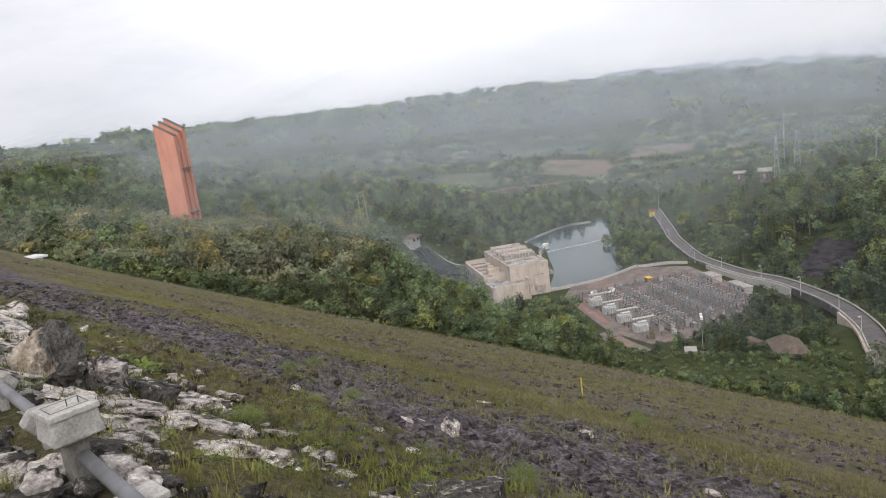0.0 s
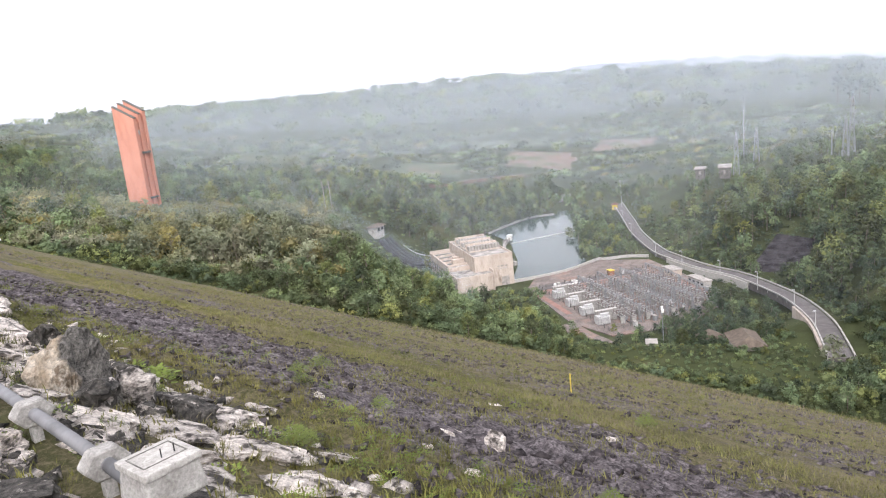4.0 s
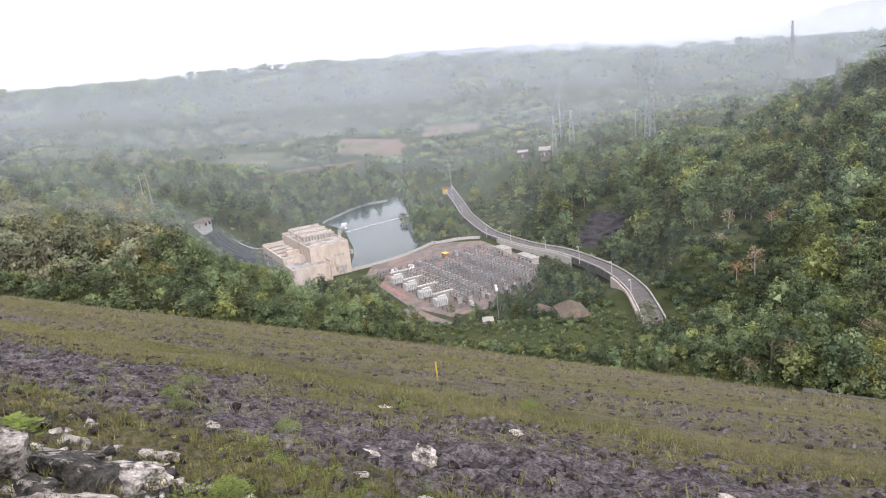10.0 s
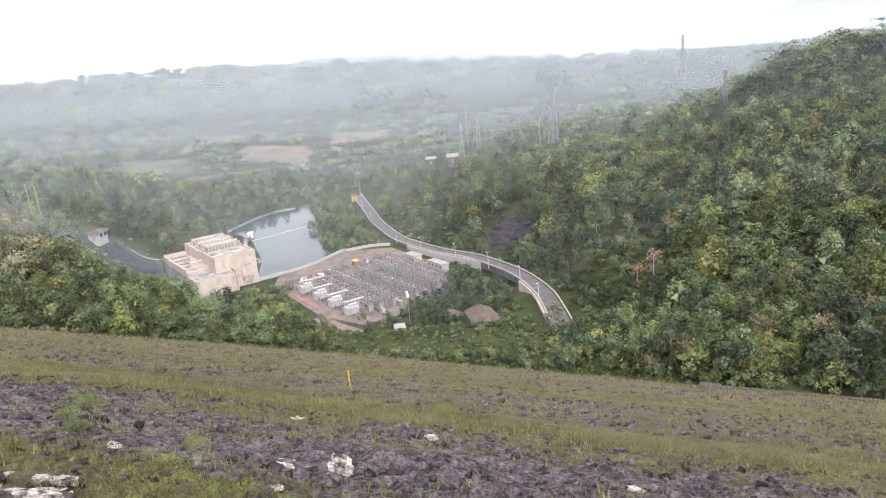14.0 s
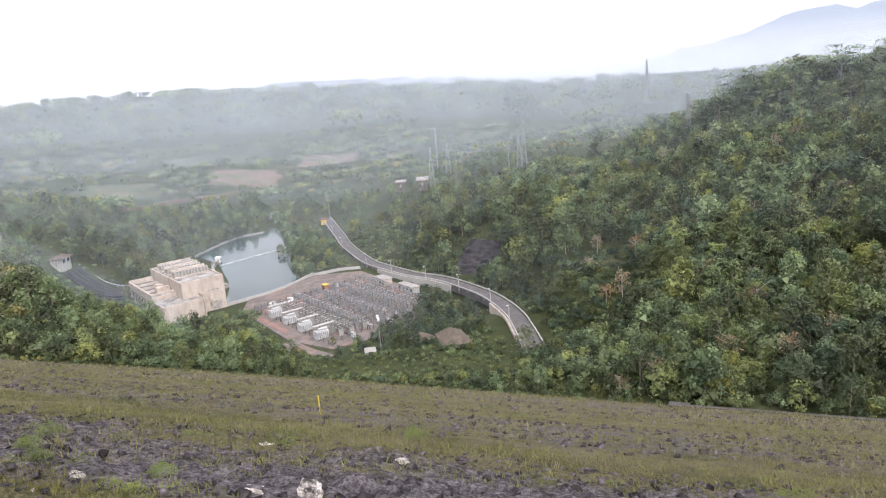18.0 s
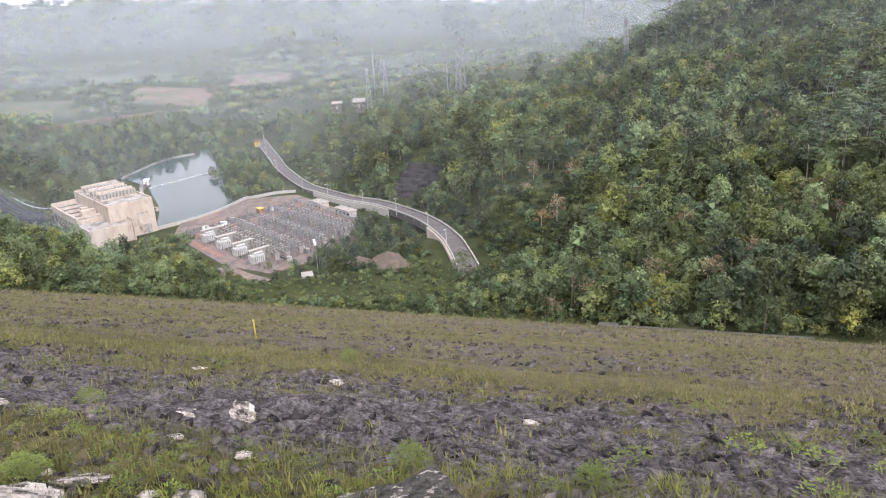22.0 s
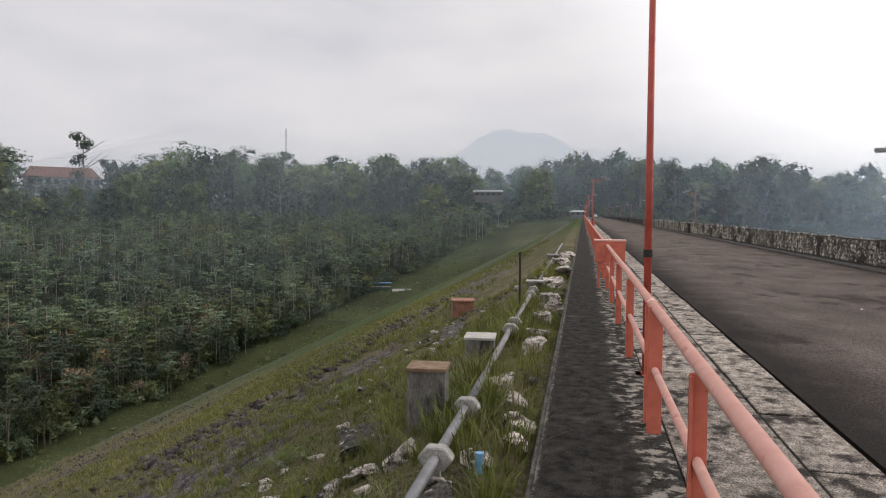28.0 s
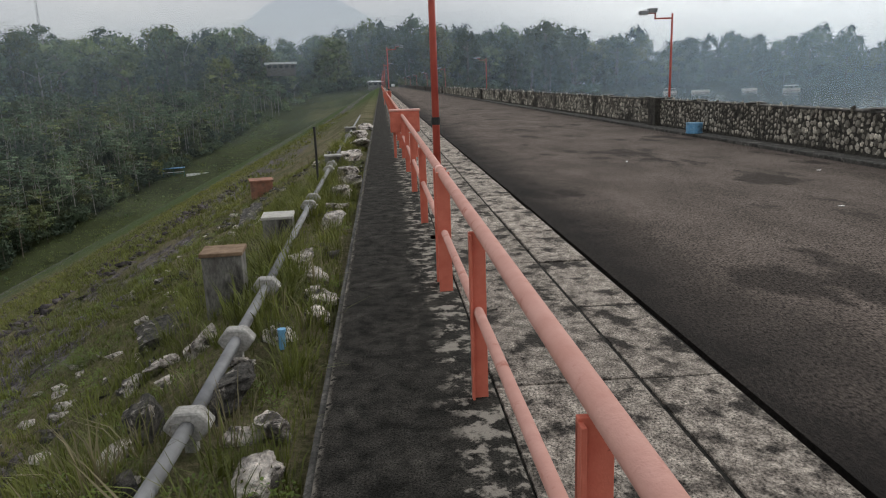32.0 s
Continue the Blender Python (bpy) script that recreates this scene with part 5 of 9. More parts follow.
def shelter(x, y, z):
    s = thing("shelter", x, y, z, 15, "open green-roofed rest shelter on the grass", "shelter")
    part("roof", box(B(), -4.2, 4.2, -1.2, 2.2, 2.6, 2.8, 0.05), BLUE_PAINT, s)
    for px in (-3.8, 0, 3.8):
        for py in (-1.9, 1.9):
            part("post", box(B(), px - 0.12, px + 0.12, py - 0.12, py + 0.12, -1, 3.0), LEAF_DARK_PAINT, s)
    part("bench", box(B(), -3.2, 3.2, -0.4, 0.4, 0.4, 0.55), LEAF_DARK_PAINT, s)
    part("rail", box(B(), -4.0, 4.0, -1.98, -1.82, 1.2, 1.4), METAL_ROOF, s)
    part("path_edge", box(B(), 4.5, 14, -2.4, -1.6, -0.6, 0.35), WHITE_PAINT, s, "white kerb running from the shelter")


LEAF_DARK_PAINT = material("green_paint", (0.03, 0.1, 0.08), (0.06, 0.16, 0.12), scale=0.8, rough=0.6, bump=0.1)
shelter(-81.5, 284, gz(-81.5, 284) + 0.1)


def car(x, y, z, turn, mat, label):
    c = thing("car", x, y, z, turn, label, "car", "parked cars")
    b = box(B(), -2.1, 2.1, -0.85, 0.85, 0.3, 0.85, 0.12)
    part("body", b, mat, c)
    b = box(B(), -1.3, 1.2, -0.75, 0.75, 0.8, 1.45, 0.1)
    for v in b.verts:
        if v.co.z > 1.2:
            v.co.x *= 0.78
    cabin = part("cabin", b, mat, c)
    for s in (-1, 1):
        part("side_window", box(B(), -0.95, 0.9, *sorted((s * 0.74, s * 0.77)), 0.95, 1.32), DARK_GLASS, cabin)
    for x0 in (-1.3, 1.3):
        for s in (-1, 1):
            w = part("wheel", tube(B(), (x0, s * 0.7, 0.32), (x0, s * 0.9, 0.32), 0.32, n=14), BLACK_STEEL, c)
            part("rim", tube(B(), (x0, s * 0.88, 0.32), (x0, s * 0.92, 0.32), 0.18, n=10), STEEL, w)


car(-240, 433, gz(-240, 433) + 1.5, 60, WHITE_PAINT, "white car parked under the plateau trees")
car(6.2, 366, -0.1, 90, WHITE_PAINT, "white car at the far end of the crest road")
car(4.2, 362, -0.1, 90, DARK_GLASS, "dark car at the far end of the crest road")


def boat(x, y, turn, roofed, label):
    o = thing("boat", x, y, -8.0, turn, label, "boat", "boats on the lake")
    b = box(B(), -5, 5, -1.1, 1.1, -0.3, 0.8, 0.1)
    for v in b.verts:
        if abs(v.co.x) > 4:
            v.co.y *= 0.35
            v.co.z += 0.35
    part("hull", b, WHITE_PAINT, o)
    if roofed:
        part("canopy", box(B(), -3.2, 3.0, -1.1, 1.1, 2.3, 2.5, 0.05), WHITE_PAINT, o)
        for px in (-3, 0, 2.8):
            for py in (-1, 1):
                part("post", box(B(), px - 0.06, px + 0.06, py - 0.06, py + 0.06, 0.5, 2.3), PALE_STEEL, o)


boat(184, 352, 20, False, "long low white boat on the lake")
boat(192, 328, 15, True, "white tour boat with a canopy on the lake")
boat(145, 357, 30, True, "small white boat under the shore trees")
boat(160, 355, 10, False, "white boat moored by the shore")

# switchyard
YARD_U, YARD_V = Vector((-0.53, -0.85, 0)), Vector((-0.86, 0.5, 0))
YARD_O = Vector((-226, -137, VALLEY + 0.35))
rng = random.Random(11)


def yard(u, v, z=0.0):
    return YARD_O + YARD_U * u + YARD_V * v + Vector((0, 0, z))


YARD_TURN = math.degrees(math.atan2(YARD_U.y, YARD_U.x))


def gantry():
    g = thing("gantry", 0, 0, 0, 0, "grey steel switchyard gantry on lattice legs", "gantry", "switchyard gantries")
    for s in (-6.5, 6.5):
        part("column", lattice(B(), s, 0, -0.5, 6.8, 0.9, 0.45, 0.09, 4), STEEL, g)
    b = B()
    for dy in (-0.35, 0.35):
        for dz in (6.2, 6.8):
            tube(b, (-6.5, dy, dz), (6.5, dy, dz), 0.08, n=4)
    for i in range(9):
        x = -6.4 + i * 1.6
        tube(b, (x, -0.35, 6.2), (x + 0.8, 0.35, 6.8), 0.05, n=3)
        tube(b, (x, 0.35, 6.8), (x + 0.8, -0.35, 6.2), 0.05, n=3)
    beam = part("beam", b, STEEL, g)
    for x in (-4, 0, 4):
        part("insulator", tube(B(), (x, 0, 6.2), (x, 0.9, 5.1), 0.13, n=6), PORCELAIN, beam)
    return g


def insulator_post():
    p = thing("insulator_post", 0, 0, 0, 0, "porcelain insulator on a grey steel pedestal", "insulator", "switchyard insulators")
    part("pedestal", box(B(), -0.2, 0.2, -0.2, 0.2, -0.4, 1.8, 0.03), STEEL, p)
    b = B()
    tube(b, (0, 0, 1.8), (0, 0, 3.6), 0.12, n=7)
    for i in range(5):
        tube(b, (0, 0, 1.95 + i * 0.33), (0, 0, 2.05 + i * 0.33), 0.26, 0.16, 7)
    part("insulator", b, PORCELAIN, p)
    part("cap", box(B(), -0.3, 0.3, -0.2, 0.2, 3.6, 3.75), STEEL, p, "grey terminal cap")
    return p


def breaker():
    p = thing("circuit_breaker", 0, 0, 0, 0, "grey circuit breaker frame with three insulators", "breaker", "switchyard breakers")
    part("frame", box(B(), -2.4, 2.4, -0.25, 0.25, 2.0, 2.4, 0.03), STEEL, p)
    for x in (-2.1, 2.1):
        part("leg", box(B(), x - 0.15, x + 0.15, -0.15, 0.15, -0.4, 2.0), STEEL, p)
    for x in (-1.8, 0, 1.8):
        part("insulator", tube(B(), (x, 0, 2.4), (x, 0, 4.8), 0.2, 0.14, 8), PORCELAIN, p)
    part("cabinet", box(B(), -0.5, 0.5, -0.5, 0.3, 0.2, 1.6, 0.04), PALE_STEEL, p)
    return p


def transformer():
    p = thing("transformer", 0, 0, 0, 0, "large pale grey transformer with radiator banks", "transformer", "switchyard transformers")
    part("tank", box(B(), -2.6, 2.6, -1.5, 1.5, 0, 3.4, 0.1), PALE_STEEL, p)
    for s in (-1, 1):
        for i in range(6):
            part("radiator", box(B(), -2.3 + i * 0.85, -1.8 + i * 0.85, *sorted((s * 1.55, s * 2.3)), 0.5, 3.0), PALE_STEEL, p)
    part("conservator", tube(B(), (-2.2, 0.9, 4.2), (1.6, 0.9, 4.2), 0.45, n=12), PALE_STEEL, p)
    for x in (-1.6, 0, 1.6):
        part("bushing", tube(B(), (x, -0.5, 3.4), (x, -0.7, 5.2), 0.2, 0.1, 8), PORCELAIN, p)
    return p


def rows_of(make, spots, turn=0.0):
    base = None
    for u, v in spots:
        m = Matrix.Translation(yard(u, v)) @ pose(0, 0, 0, 0, 0, YARD_TURN + turn)
        if base is None:
            base = make()
            base.matrix_basis = m
        else:
            copy_thing(base, m)


rows_of(gantry, [(u + rng.uniform(-1, 1), v + rng.uniform(-1.5, 1.5)) for v in (18, 30, 42, 54) for u in (12, 26, 40, 54)])
rows_of(insulator_post, [(7 + 3.3 * i + rng.uniform(-0.5, 0.5), v) for v in (15, 17, 20.5, 24, 27, 29, 32, 35, 38.5, 41, 44, 47, 50, 53, 56, 59) for i in range(16)])
rows_of(breaker, [(10 + 9 * i, v) for v in (13, 26, 41, 55) for i in range(6)])


def disconnector():
    """A low frame of pale beams that carries three pairs of insulators."""
    p = thing("disconnector", 0, 0, 0, 0, "low grey concrete frame carrying pairs of insulators", "disconnector", "switchyard disconnectors")
    for x in (-3.2, 3.2):
        part("leg", box(B(), x - 0.2, x + 0.2, -0.9, 0.9, -0.4, 2.9, 0.03), CONCRETE, p)
    for y in (-0.8, 0.8):
        part("beam", box(B(), -3.8, 3.8, y - 0.22, y + 0.22, 2.9, 3.3, 0.03), CONCRETE, p)
    for x in (-2.6, 0, 2.6):
        for y in (-0.8, 0.8):
            part("insulator", tube(B(), (x, y, 3.3), (x, y, 4.9), 0.2, 0.13, 7), PORCELAIN, p)
        part("blade", box(B(), x - 0.06, x + 0.06, -0.9, 0.9, 4.9, 5.05), PALE_STEEL, p)
    return p


rows_of(disconnector, [(8 + 9.2 * i + (v % 3), v) for v in (11.5, 15.5, 22.5, 33.5, 45.5, 51.5) for i in range(6)])
rows_of(transformer, [(12 + 14 * i, 5) for i in range(4)], 90)
for u in (15, 29, 43, 57):
    w = thing("fire_wall", 0, 0, 0, 0, "grey concrete fire wall with a broad pale top", "wall", "fire walls")
    w.matrix_basis = Matrix.Translation(yard(u, 8)) @ pose(0, 0, 0, 0, 0, YARD_TURN)
    part("body", box(B(), -0.5, 0.5, -4.5, 4.5, -0.3, 4.2, 0.05), CONCRETE, w)
    part("cap", box(B(), -0.9, 0.9, -4.7, 4.7, 4.2, 4.5, 0.05), PALE_LID, w, "pale painted top slab")
bus = thing("busbars", 0, 0, 0, 0, "thin overhead busbars and conductors of the switchyard", "busbar")
for v in (19, 23, 33, 37, 47, 51, 61):
    part("busbar", tube(B(), yard(6, v, 3.8), yard(66, v, 3.8), 0.09, n=5), STEEL, bus)
for u in (14, 29, 44):
    for k in (-4, 0, 4):
        part("conductor", tube(B(), yard(u + k, 21, 6.2), yard(u + k, 58, 6.2), 0.05, n=3), STEEL, bus)
for u, v, w, d, mat, lab in ((34, 66, 12, 4, PALE_LID, "white control building beside the switchyard"), (56, 66, 9, 5, PINK_WALL, "small pink relay house in the switchyard")):
    p = yard(u, v)
    house("control_house", p.x, p.y, p.z, YARD_TURN, w, d, 3.0, 0.5, mat, ROOF_GREY, lab, 0.4, 4, True)
# kerbs, fences and planted beds of the yard
fence = thing("yard_fence", 0, 0, 0, 0, "low dark post-and-rail fence round the switchyard", "fence")
corners = [yard(3, 3), yard(72, 3), yard(74, 64), yard(8, 62)]
for a, b in zip(corners, corners[1:] + corners[:1]):
    n = 18
    for i in range(n):
        p = a.lerp(b, i / n)
        part("post", box(B(), p.x - 0.12, p.x + 0.12, p.y - 0.12, p.y + 0.12, p.z - 0.5, p.z + 1.8), STAINED, fence)
    for h in (0.7, 1.6):
        part("rail", tube(B(), a + Vector((0, 0, h)), b + Vector((0, 0, h)), 0.05, n=4), STAINED, fence)
walls = thing("garden_wall", 0, 0, 0, 0, "long white parapet wall beside the pond", "wall")
shore = curve([(-270.5, -216.4), (-279, -211.4), (-291.4, -205), (-304.3, -201.5), (-324.4, -199.8), (-326, -197), (-336, -188), (-340, -178)], 6)
part("parapet", rect_path(B(), [tuple(p) for p in shore], 0.7, lambda i: VALLEY + 1.5, 2.4), PALE_LID, walls)
bank = thing("bank_wall", 0, 0, 0, 0, "low pale stone edging on the far bank of the pond", "wall")
part("edging", rect_path(B(), [tuple(p) for p in curve([(-431, -300), (-417, -309.5), (-397, -310.5), (-380, -308.5), (-361, -305.5)], 5)], 0.9, lambda i: VALLEY + 1.4, 1.8), CONCRETE, bank)
pier = thing("pier", 0, 0, 0, 0, "curved concrete pier at the tailrace of the power station", "pier")
part("deck", rect_path(B(), [tuple(p) for p in curve([(-345, -277), (-334, -271), (-318, -257), (-303, -243), (-300, -236)], 5)], 1.6, lambda i: VALLEY + 2.2, 2.4), ROOF_GREY, pier)
part("rail", rect_path(B(), [tuple(p) for p in curve([(-345, -277.8), (-334, -271.8), (-318, -257.8), (-303, -243.8), (-300, -236.8)], 5)], 0.15, lambda i: VALLEY + 3.4, 0.3), PALE_LID, pier)
retain = thing("retaining_wall", 0, 0, 0, 0, "pale stone retaining wall below the valley road", "wall")


def beside(i, off):
    a, b = ROAD_LINE[max(i - 1, 0)], ROAD_LINE[min(i + 1, len(ROAD_LINE) - 1)]
    t = Vector((b[0] - a[0], b[1] - a[1])).normalized()
    return (ROAD_LINE[i][0] - t.y * off, ROAD_LINE[i][1] + t.x * off)


SIDE = 4.0 if Vector(beside(45, 5.3)).length < Vector(beside(45, -5.3)).length else -4.0
for name, i0, i1, mat, h in (("white_face", 30, 46, PALE_LID, 3.6), ("stone_face", 56, len(ROAD_LINE) - 5, PINK_WALL, 9.5)):
    idx = list(range(i0, i1 + 1))
    part(name, rect_path(B(), [beside(i, SIDE) for i in idx], 0.8, lambda k: ROAD_LINE[idx[k]][2] + 0.6, h), mat, retain)


def rock_cut():
    """A bare face of purple-grey rock above the road."""
    b = B()
    n = 22
    c = Vector((-328, -105, -88.5))
    u = Vector((math.cos(radians(72)), math.sin(radians(72)), 0))
    w = Vector((-0.75, 0.15, 0.62)).normalized()
    g = [[b.verts.new(c + u * (i / n - 0.5) * (30 - 7 * j / n) + w * (j / n - 0.3) * 22 + Vector((0.8, 0.3, 0.5)) * 1.6 * noise.noise(Vector((i * 0.35, j * 0.5, 0)))) for i in range(n + 1)] for j in range(n + 1)]
    for j in range(n):
        for i in range(n):
            b.faces.new((g[j][i], g[j][i + 1], g[j + 1][i + 1], g[j + 1][i]))
    tagged(part("rock_face", b, ROCK_CUT), "bare purple-grey rock cutting above the road", "rock face", kind="structure")


rock_cut()


def penstocks():
    """Dark steel pipes that run down from the gatehouse beside a stepped walk."""
    s = thing("penstock", 0, 0, 0, 0, "dark steel penstock pipes running down from the gatehouse", "penstock")
    line = [Vector((x, y, gz(x, y))) for x, y in curve([(-271, -309), (-275, -299), (-279, -289), (-283, -279)], 4)]
    part("bed", rect_path(B(), [(p.x, p.y) for p in line], 11, lambda i: line[i].z + 0.8, 3), ROCK_CUT, s)
    for o in (-4.2, -1.4, 1.4, 4.2):
        b = B()
        for p, q in zip(line[:-1], line[1:]):
            tube(b, p + Vector((o, 0, 1.9)), q + Vector((o, 0, 1.9)), 0.95, n=10)
        part("pipe_run", b, BLACK_STEEL if o < 2 else ROCK_CUT, s)
    b = B()
    for p, q in zip(line[:-1], line[1:]):
        tube(b, p + Vector((-9.5, -6, 3.6)), q + Vector((-9.5, -6, 3.6)), 0.2, n=5)
        tube(b, p + Vector((-9.5, -6, 0)), p + Vector((-9.5, -6, 3.6)), 0.14, n=5)
    part("hand_rail", b, PALE_STEEL, s, "pale hand rail beside the pipes")


penstocks()
boom = thing("pond_boom", 0, 0, 0, 0, "white floating boom across the pond", "boom")
part("rope", tube(B(), (-342, -270.5, VALLEY + 0.7), (-385, -253.5, VALLEY + 0.7), 0.14, n=6), WHITE_PAINT, boom)
for i in range(8):
    p = Vector((-342, -270.5, VALLEY + 0.7)).lerp(Vector((-385, -253.5, VALLEY + 0.7)), i / 7)
    part("float", tube(B(), p - Vector((0.8, -0.35, 0)), p + Vector((0.8, -0.35, 0)), 0.24, n=8), WHITE_PAINT, boom)
house("pump_house", -350, -279, VALLEY + 0.2, 25, 4, 3, 3, 0.4, WHITE_PAINT, METAL_ROOF, "tiny white pump house at the pond edge", 0.3, 1, True)
flat("far_bridge", [(-500, -330), (-470, -315), (-467, -321), (-497, -336)], VALLEY + 3.5, 1.0, CONCRETE, "pale bridge deck beyond the pond", "bridge")


def street_pole(x, y, z, h, label):
    p = thing("street_lamp", x, y, z, 0, label, "street lamp", "lamps in the valley")
    part("pole", tube(B(), (0, 0, -1), (0, 0, h), 0.16, 0.1, 6), PALE_STEEL, p)
    part("arm", tube(B(), (0, 0, h), (1.8, 0, h + 0.3), 0.08, n=5), PALE_STEEL, p)
    part("lamp_head", box(B(), 1.5, 2.4, -0.2, 0.2, h + 0.2, h + 0.45), PALE_STEEL, p)


for i in (10, 18, 26, 33, 40, 48, 56, 63):
    x, y = beside(i, SIDE * 0.9)
    street_pole(x, y, ROAD_LINE[i][2], 7, "pale street lamp along the valley road")
street_pole(-462, -262, -94, 20, "tall pale lamp mast by the guard booth")


def toe_wall():
    w = thing("toe_drain", 0, 0, 0, 0, "low concrete drain wall along the foot of the dam", "drain wall")
    line = curve([(-139, -4), (-141, 2), (-143, 8), (-141, 16), (-138, 22), (-137.5, 34)], 4)
    part("drain", rect_path(B(), [tuple(p) for p in line], 0.9, lambda i: float(plain_face(-line[i][0])) + 0.55, 2.5), KERB_FACE, w)
    part("head_wall", box(B(), -140.5, -138.5, -7, -3, -68, -65.4, 0.05), KERB_FACE, w)


toe_wall()
toe_fence = thing("toe_fence", 0, 0, 0, 0, "row of short weathered posts along the foot of the dam", "fence")
for i in range(60):
    b = radians(-150 + i * 1.0 + rng.uniform(-0.4, 0.4))
    r = float(np.interp(-150 + i, [-150, -140, -130, -120, -110, -90], [146, 141, 140, 139, 141, 139]))
    x, y = r * math.sin(b), r * math.cos(b)
    z = max(gz(x, y), float(plain_face(np.array(-x))))
    if rng.random() < 0.7:
        part("post", tube(B(), (x, y, z - 0.5), (x + rng.uniform(-0.15, 0.15), y + rng.uniform(-0.15, 0.15), z + rng.uniform(0.4, 1.0)), 0.07, 0.05, 6), BARK, toe_fence)



def intake():
    """A white portal standing in the lake."""
    p = thing("intake_gate", 256.5, 266.5, -8, 40, "white concrete intake portal standing in the lake", "intake tower")
    for x in (-1.3, 1.3):
        part("column", box(B(), x - 0.45, x + 0.45, -0.7, 0.7, -6, 6.4, 0.05), WHITE_PAINT, p)
    part("deck", box(B(), -2.6, 2.6, -1.3, 1.3, 6.4, 7.4, 0.08), WHITE_PAINT, p)
    part("cross_beam", box(B(), -1.3, 1.3, -0.4, 0.4, 2.6, 3.2, 0.05), WHITE_PAINT, p)


intake()


def bare_trunk(x, y, h):
    t = thing("tree", x, y, gz(x, y), 0, "tall white dead trunk above the ridge woods", "tree", "dead trunks")
    part("trunk", tube(B(), (0, 0, -2), (0.4, 0, h), 0.32, 0.16, 8), PALE_BARK, t)
    part("limb", tube(B(), (0.3, 0, h * 0.8), (1.6, 0.4, h * 1.05), 0.2, 0.08, 6), PALE_BARK, t)


for b in (-143.1, -142.6):
    bare_trunk(400 * math.sin(radians(b)), 400 * math.cos(radians(b)), 1.7 - 400 * 0.103 - gz(400 * math.sin(radians(b)), 400 * math.cos(radians(b))))


def band(name, u0, u1, v0, v1, z, mat, label, category):
    b = B()
    p = [yard(u0, v0, z), yard(u1, v0, z), yard(u1, v1, z), yard(u0, v1, z)]
    lo, hi = [b.verts.new(q - Vector((0, 0, 0.5))) for q in p], [b.verts.new(q) for q in p]
    b.faces.new(hi)
    for i in range(4):
        b.faces.new((lo[i], lo[(i + 1) % 4], hi[(i + 1) % 4], hi[i]))
    bmesh.ops.recalc_face_normals(b, faces=b.faces)
    tagged(part(name, b, mat), label, category, kind="structure")


RED_PAVING = material("brick_red_paving", (0.2, 0.105, 0.085), (0.29, 0.17, 0.14), scale=0.6, rough=0.9, bump=0.3, bump_scale=4)
band("paving", 62, 64.5, 4, 34, 0.06, RED_PAVING, "brick-red paved strip in the switchyard", "paving")
band("paving", 66.5, 68, 1, 46, 0.06, RED_PAVING, "narrow brick-red paved strip in the switchyard", "paving")
band("paving", 8, 46, 62, 64, 0.06, RED_PAVING, "brick-red paved edge of the switchyard", "paving")
band("service_road", 69, 76, 2, 60, 0.05, ROAD_GREY, "grey service road beside the pond parapet", "road")
loop = thing("kerb_loop", 0, 0, 0, 0, "white curved kerb round a bed in the switchyard", "kerb")
ring = [yard(72 - 3.2 * math.cos(a), 17 + 6 * math.sin(a)) for a in np.linspace(-2.4, 2.4, 18)]
part("kerb", rect_path(B(), [(p.x, p.y) for p in ring], 0.7, lambda i: VALLEY + 1.1, 1.2), WHITE_PAINT, loop)
for u, v0, v1 in ((19, 16, 60), (33, 14, 62), (47, 12, 62), (58, 8, 56)):
    band("trench", u, u + 0.9, v0, v1, 0.08, ROOF_GREY, "grey covered cable trench in the switchyard", "trench")
for v in (14, 26, 38, 50):
    band("trench", 6, 62, v, v + 0.7, 0.1, ROCK_CUT, "dark cable trench across the switchyard", "trench")
for i, (u, v) in enumerate(((4, 24), (3, 33), (6, 45), (10, 56), (16, 61), (2, 14), (24, 63), (70, 12), (71, 26), (72, 48))):
    p = yard(u, v)
    k = thing("cabinet", p.x, p.y, p.z, YARD_TURN, "grey steel control cabinet standing in the switchyard", "cabinet", "switchyard cabinets")
    part("body", box(B(), -0.9, 0.9, -0.6, 0.6, 0, 2.0, 0.04), PALE_STEEL if i % 2 else STEEL, k)
    part("roof", box(B(), -1.05, 1.05, -0.75, 0.75, 2.0, 2.15), ROOF_GREY, k)
band("paving", 30, 68, -2.4, 0.2, 0.05, RED_PAVING, "brick-red paved walk along the edge of the switchyard", "paving")
band("paving", 50, 66, 11, 12.4, 0.07, RED_PAVING, "brick-red paved strip between the apparatus", "paving")
p = yard(73, 42)
m = thing("machine_cabin", p.x, p.y, p.z, YARD_TURN, "small orange machine cabin standing in the yard", "machine")
part("body", box(B(), -1.6, 1.6, -1.2, 1.2, 0, 2.4, 0.1), ORANGE_CRATE, m)
part("roof", box(B(), -1.8, 1.8, -1.4, 1.4, 2.4, 2.7, 0.05), YELLOW, m, "yellow roof")
part("window", box(B(), -1.2, 1.2, -1.25, -1.15, 1.2, 2.1), DARK_GLASS, m)
house("pavilion", -206, -77, gz(-206, -77), 35, 11, 7, 2.4, 2.6, CONCRETE, THATCH, "garden pavilion with a broad brown roof", 1.2, 3)
house("pavilion", -231, -97, gz(-231, -97), 60, 9, 6, 2.4, 2.2, CONCRETE, THATCH, "small brown-roofed pavilion in the garden", 1.0, 3)
house("garden_shed", -199, -104, gz(-199, -104), 30, 4, 3, 2.2, 0.4, CONCRETE, ROOF_GREY, "small pale shed by the garden path", 0.4, 2, True)
path = curve([(-204, -117), (-211, -123), (-217, -133), (-222, -145), (-229, -157)], 5)
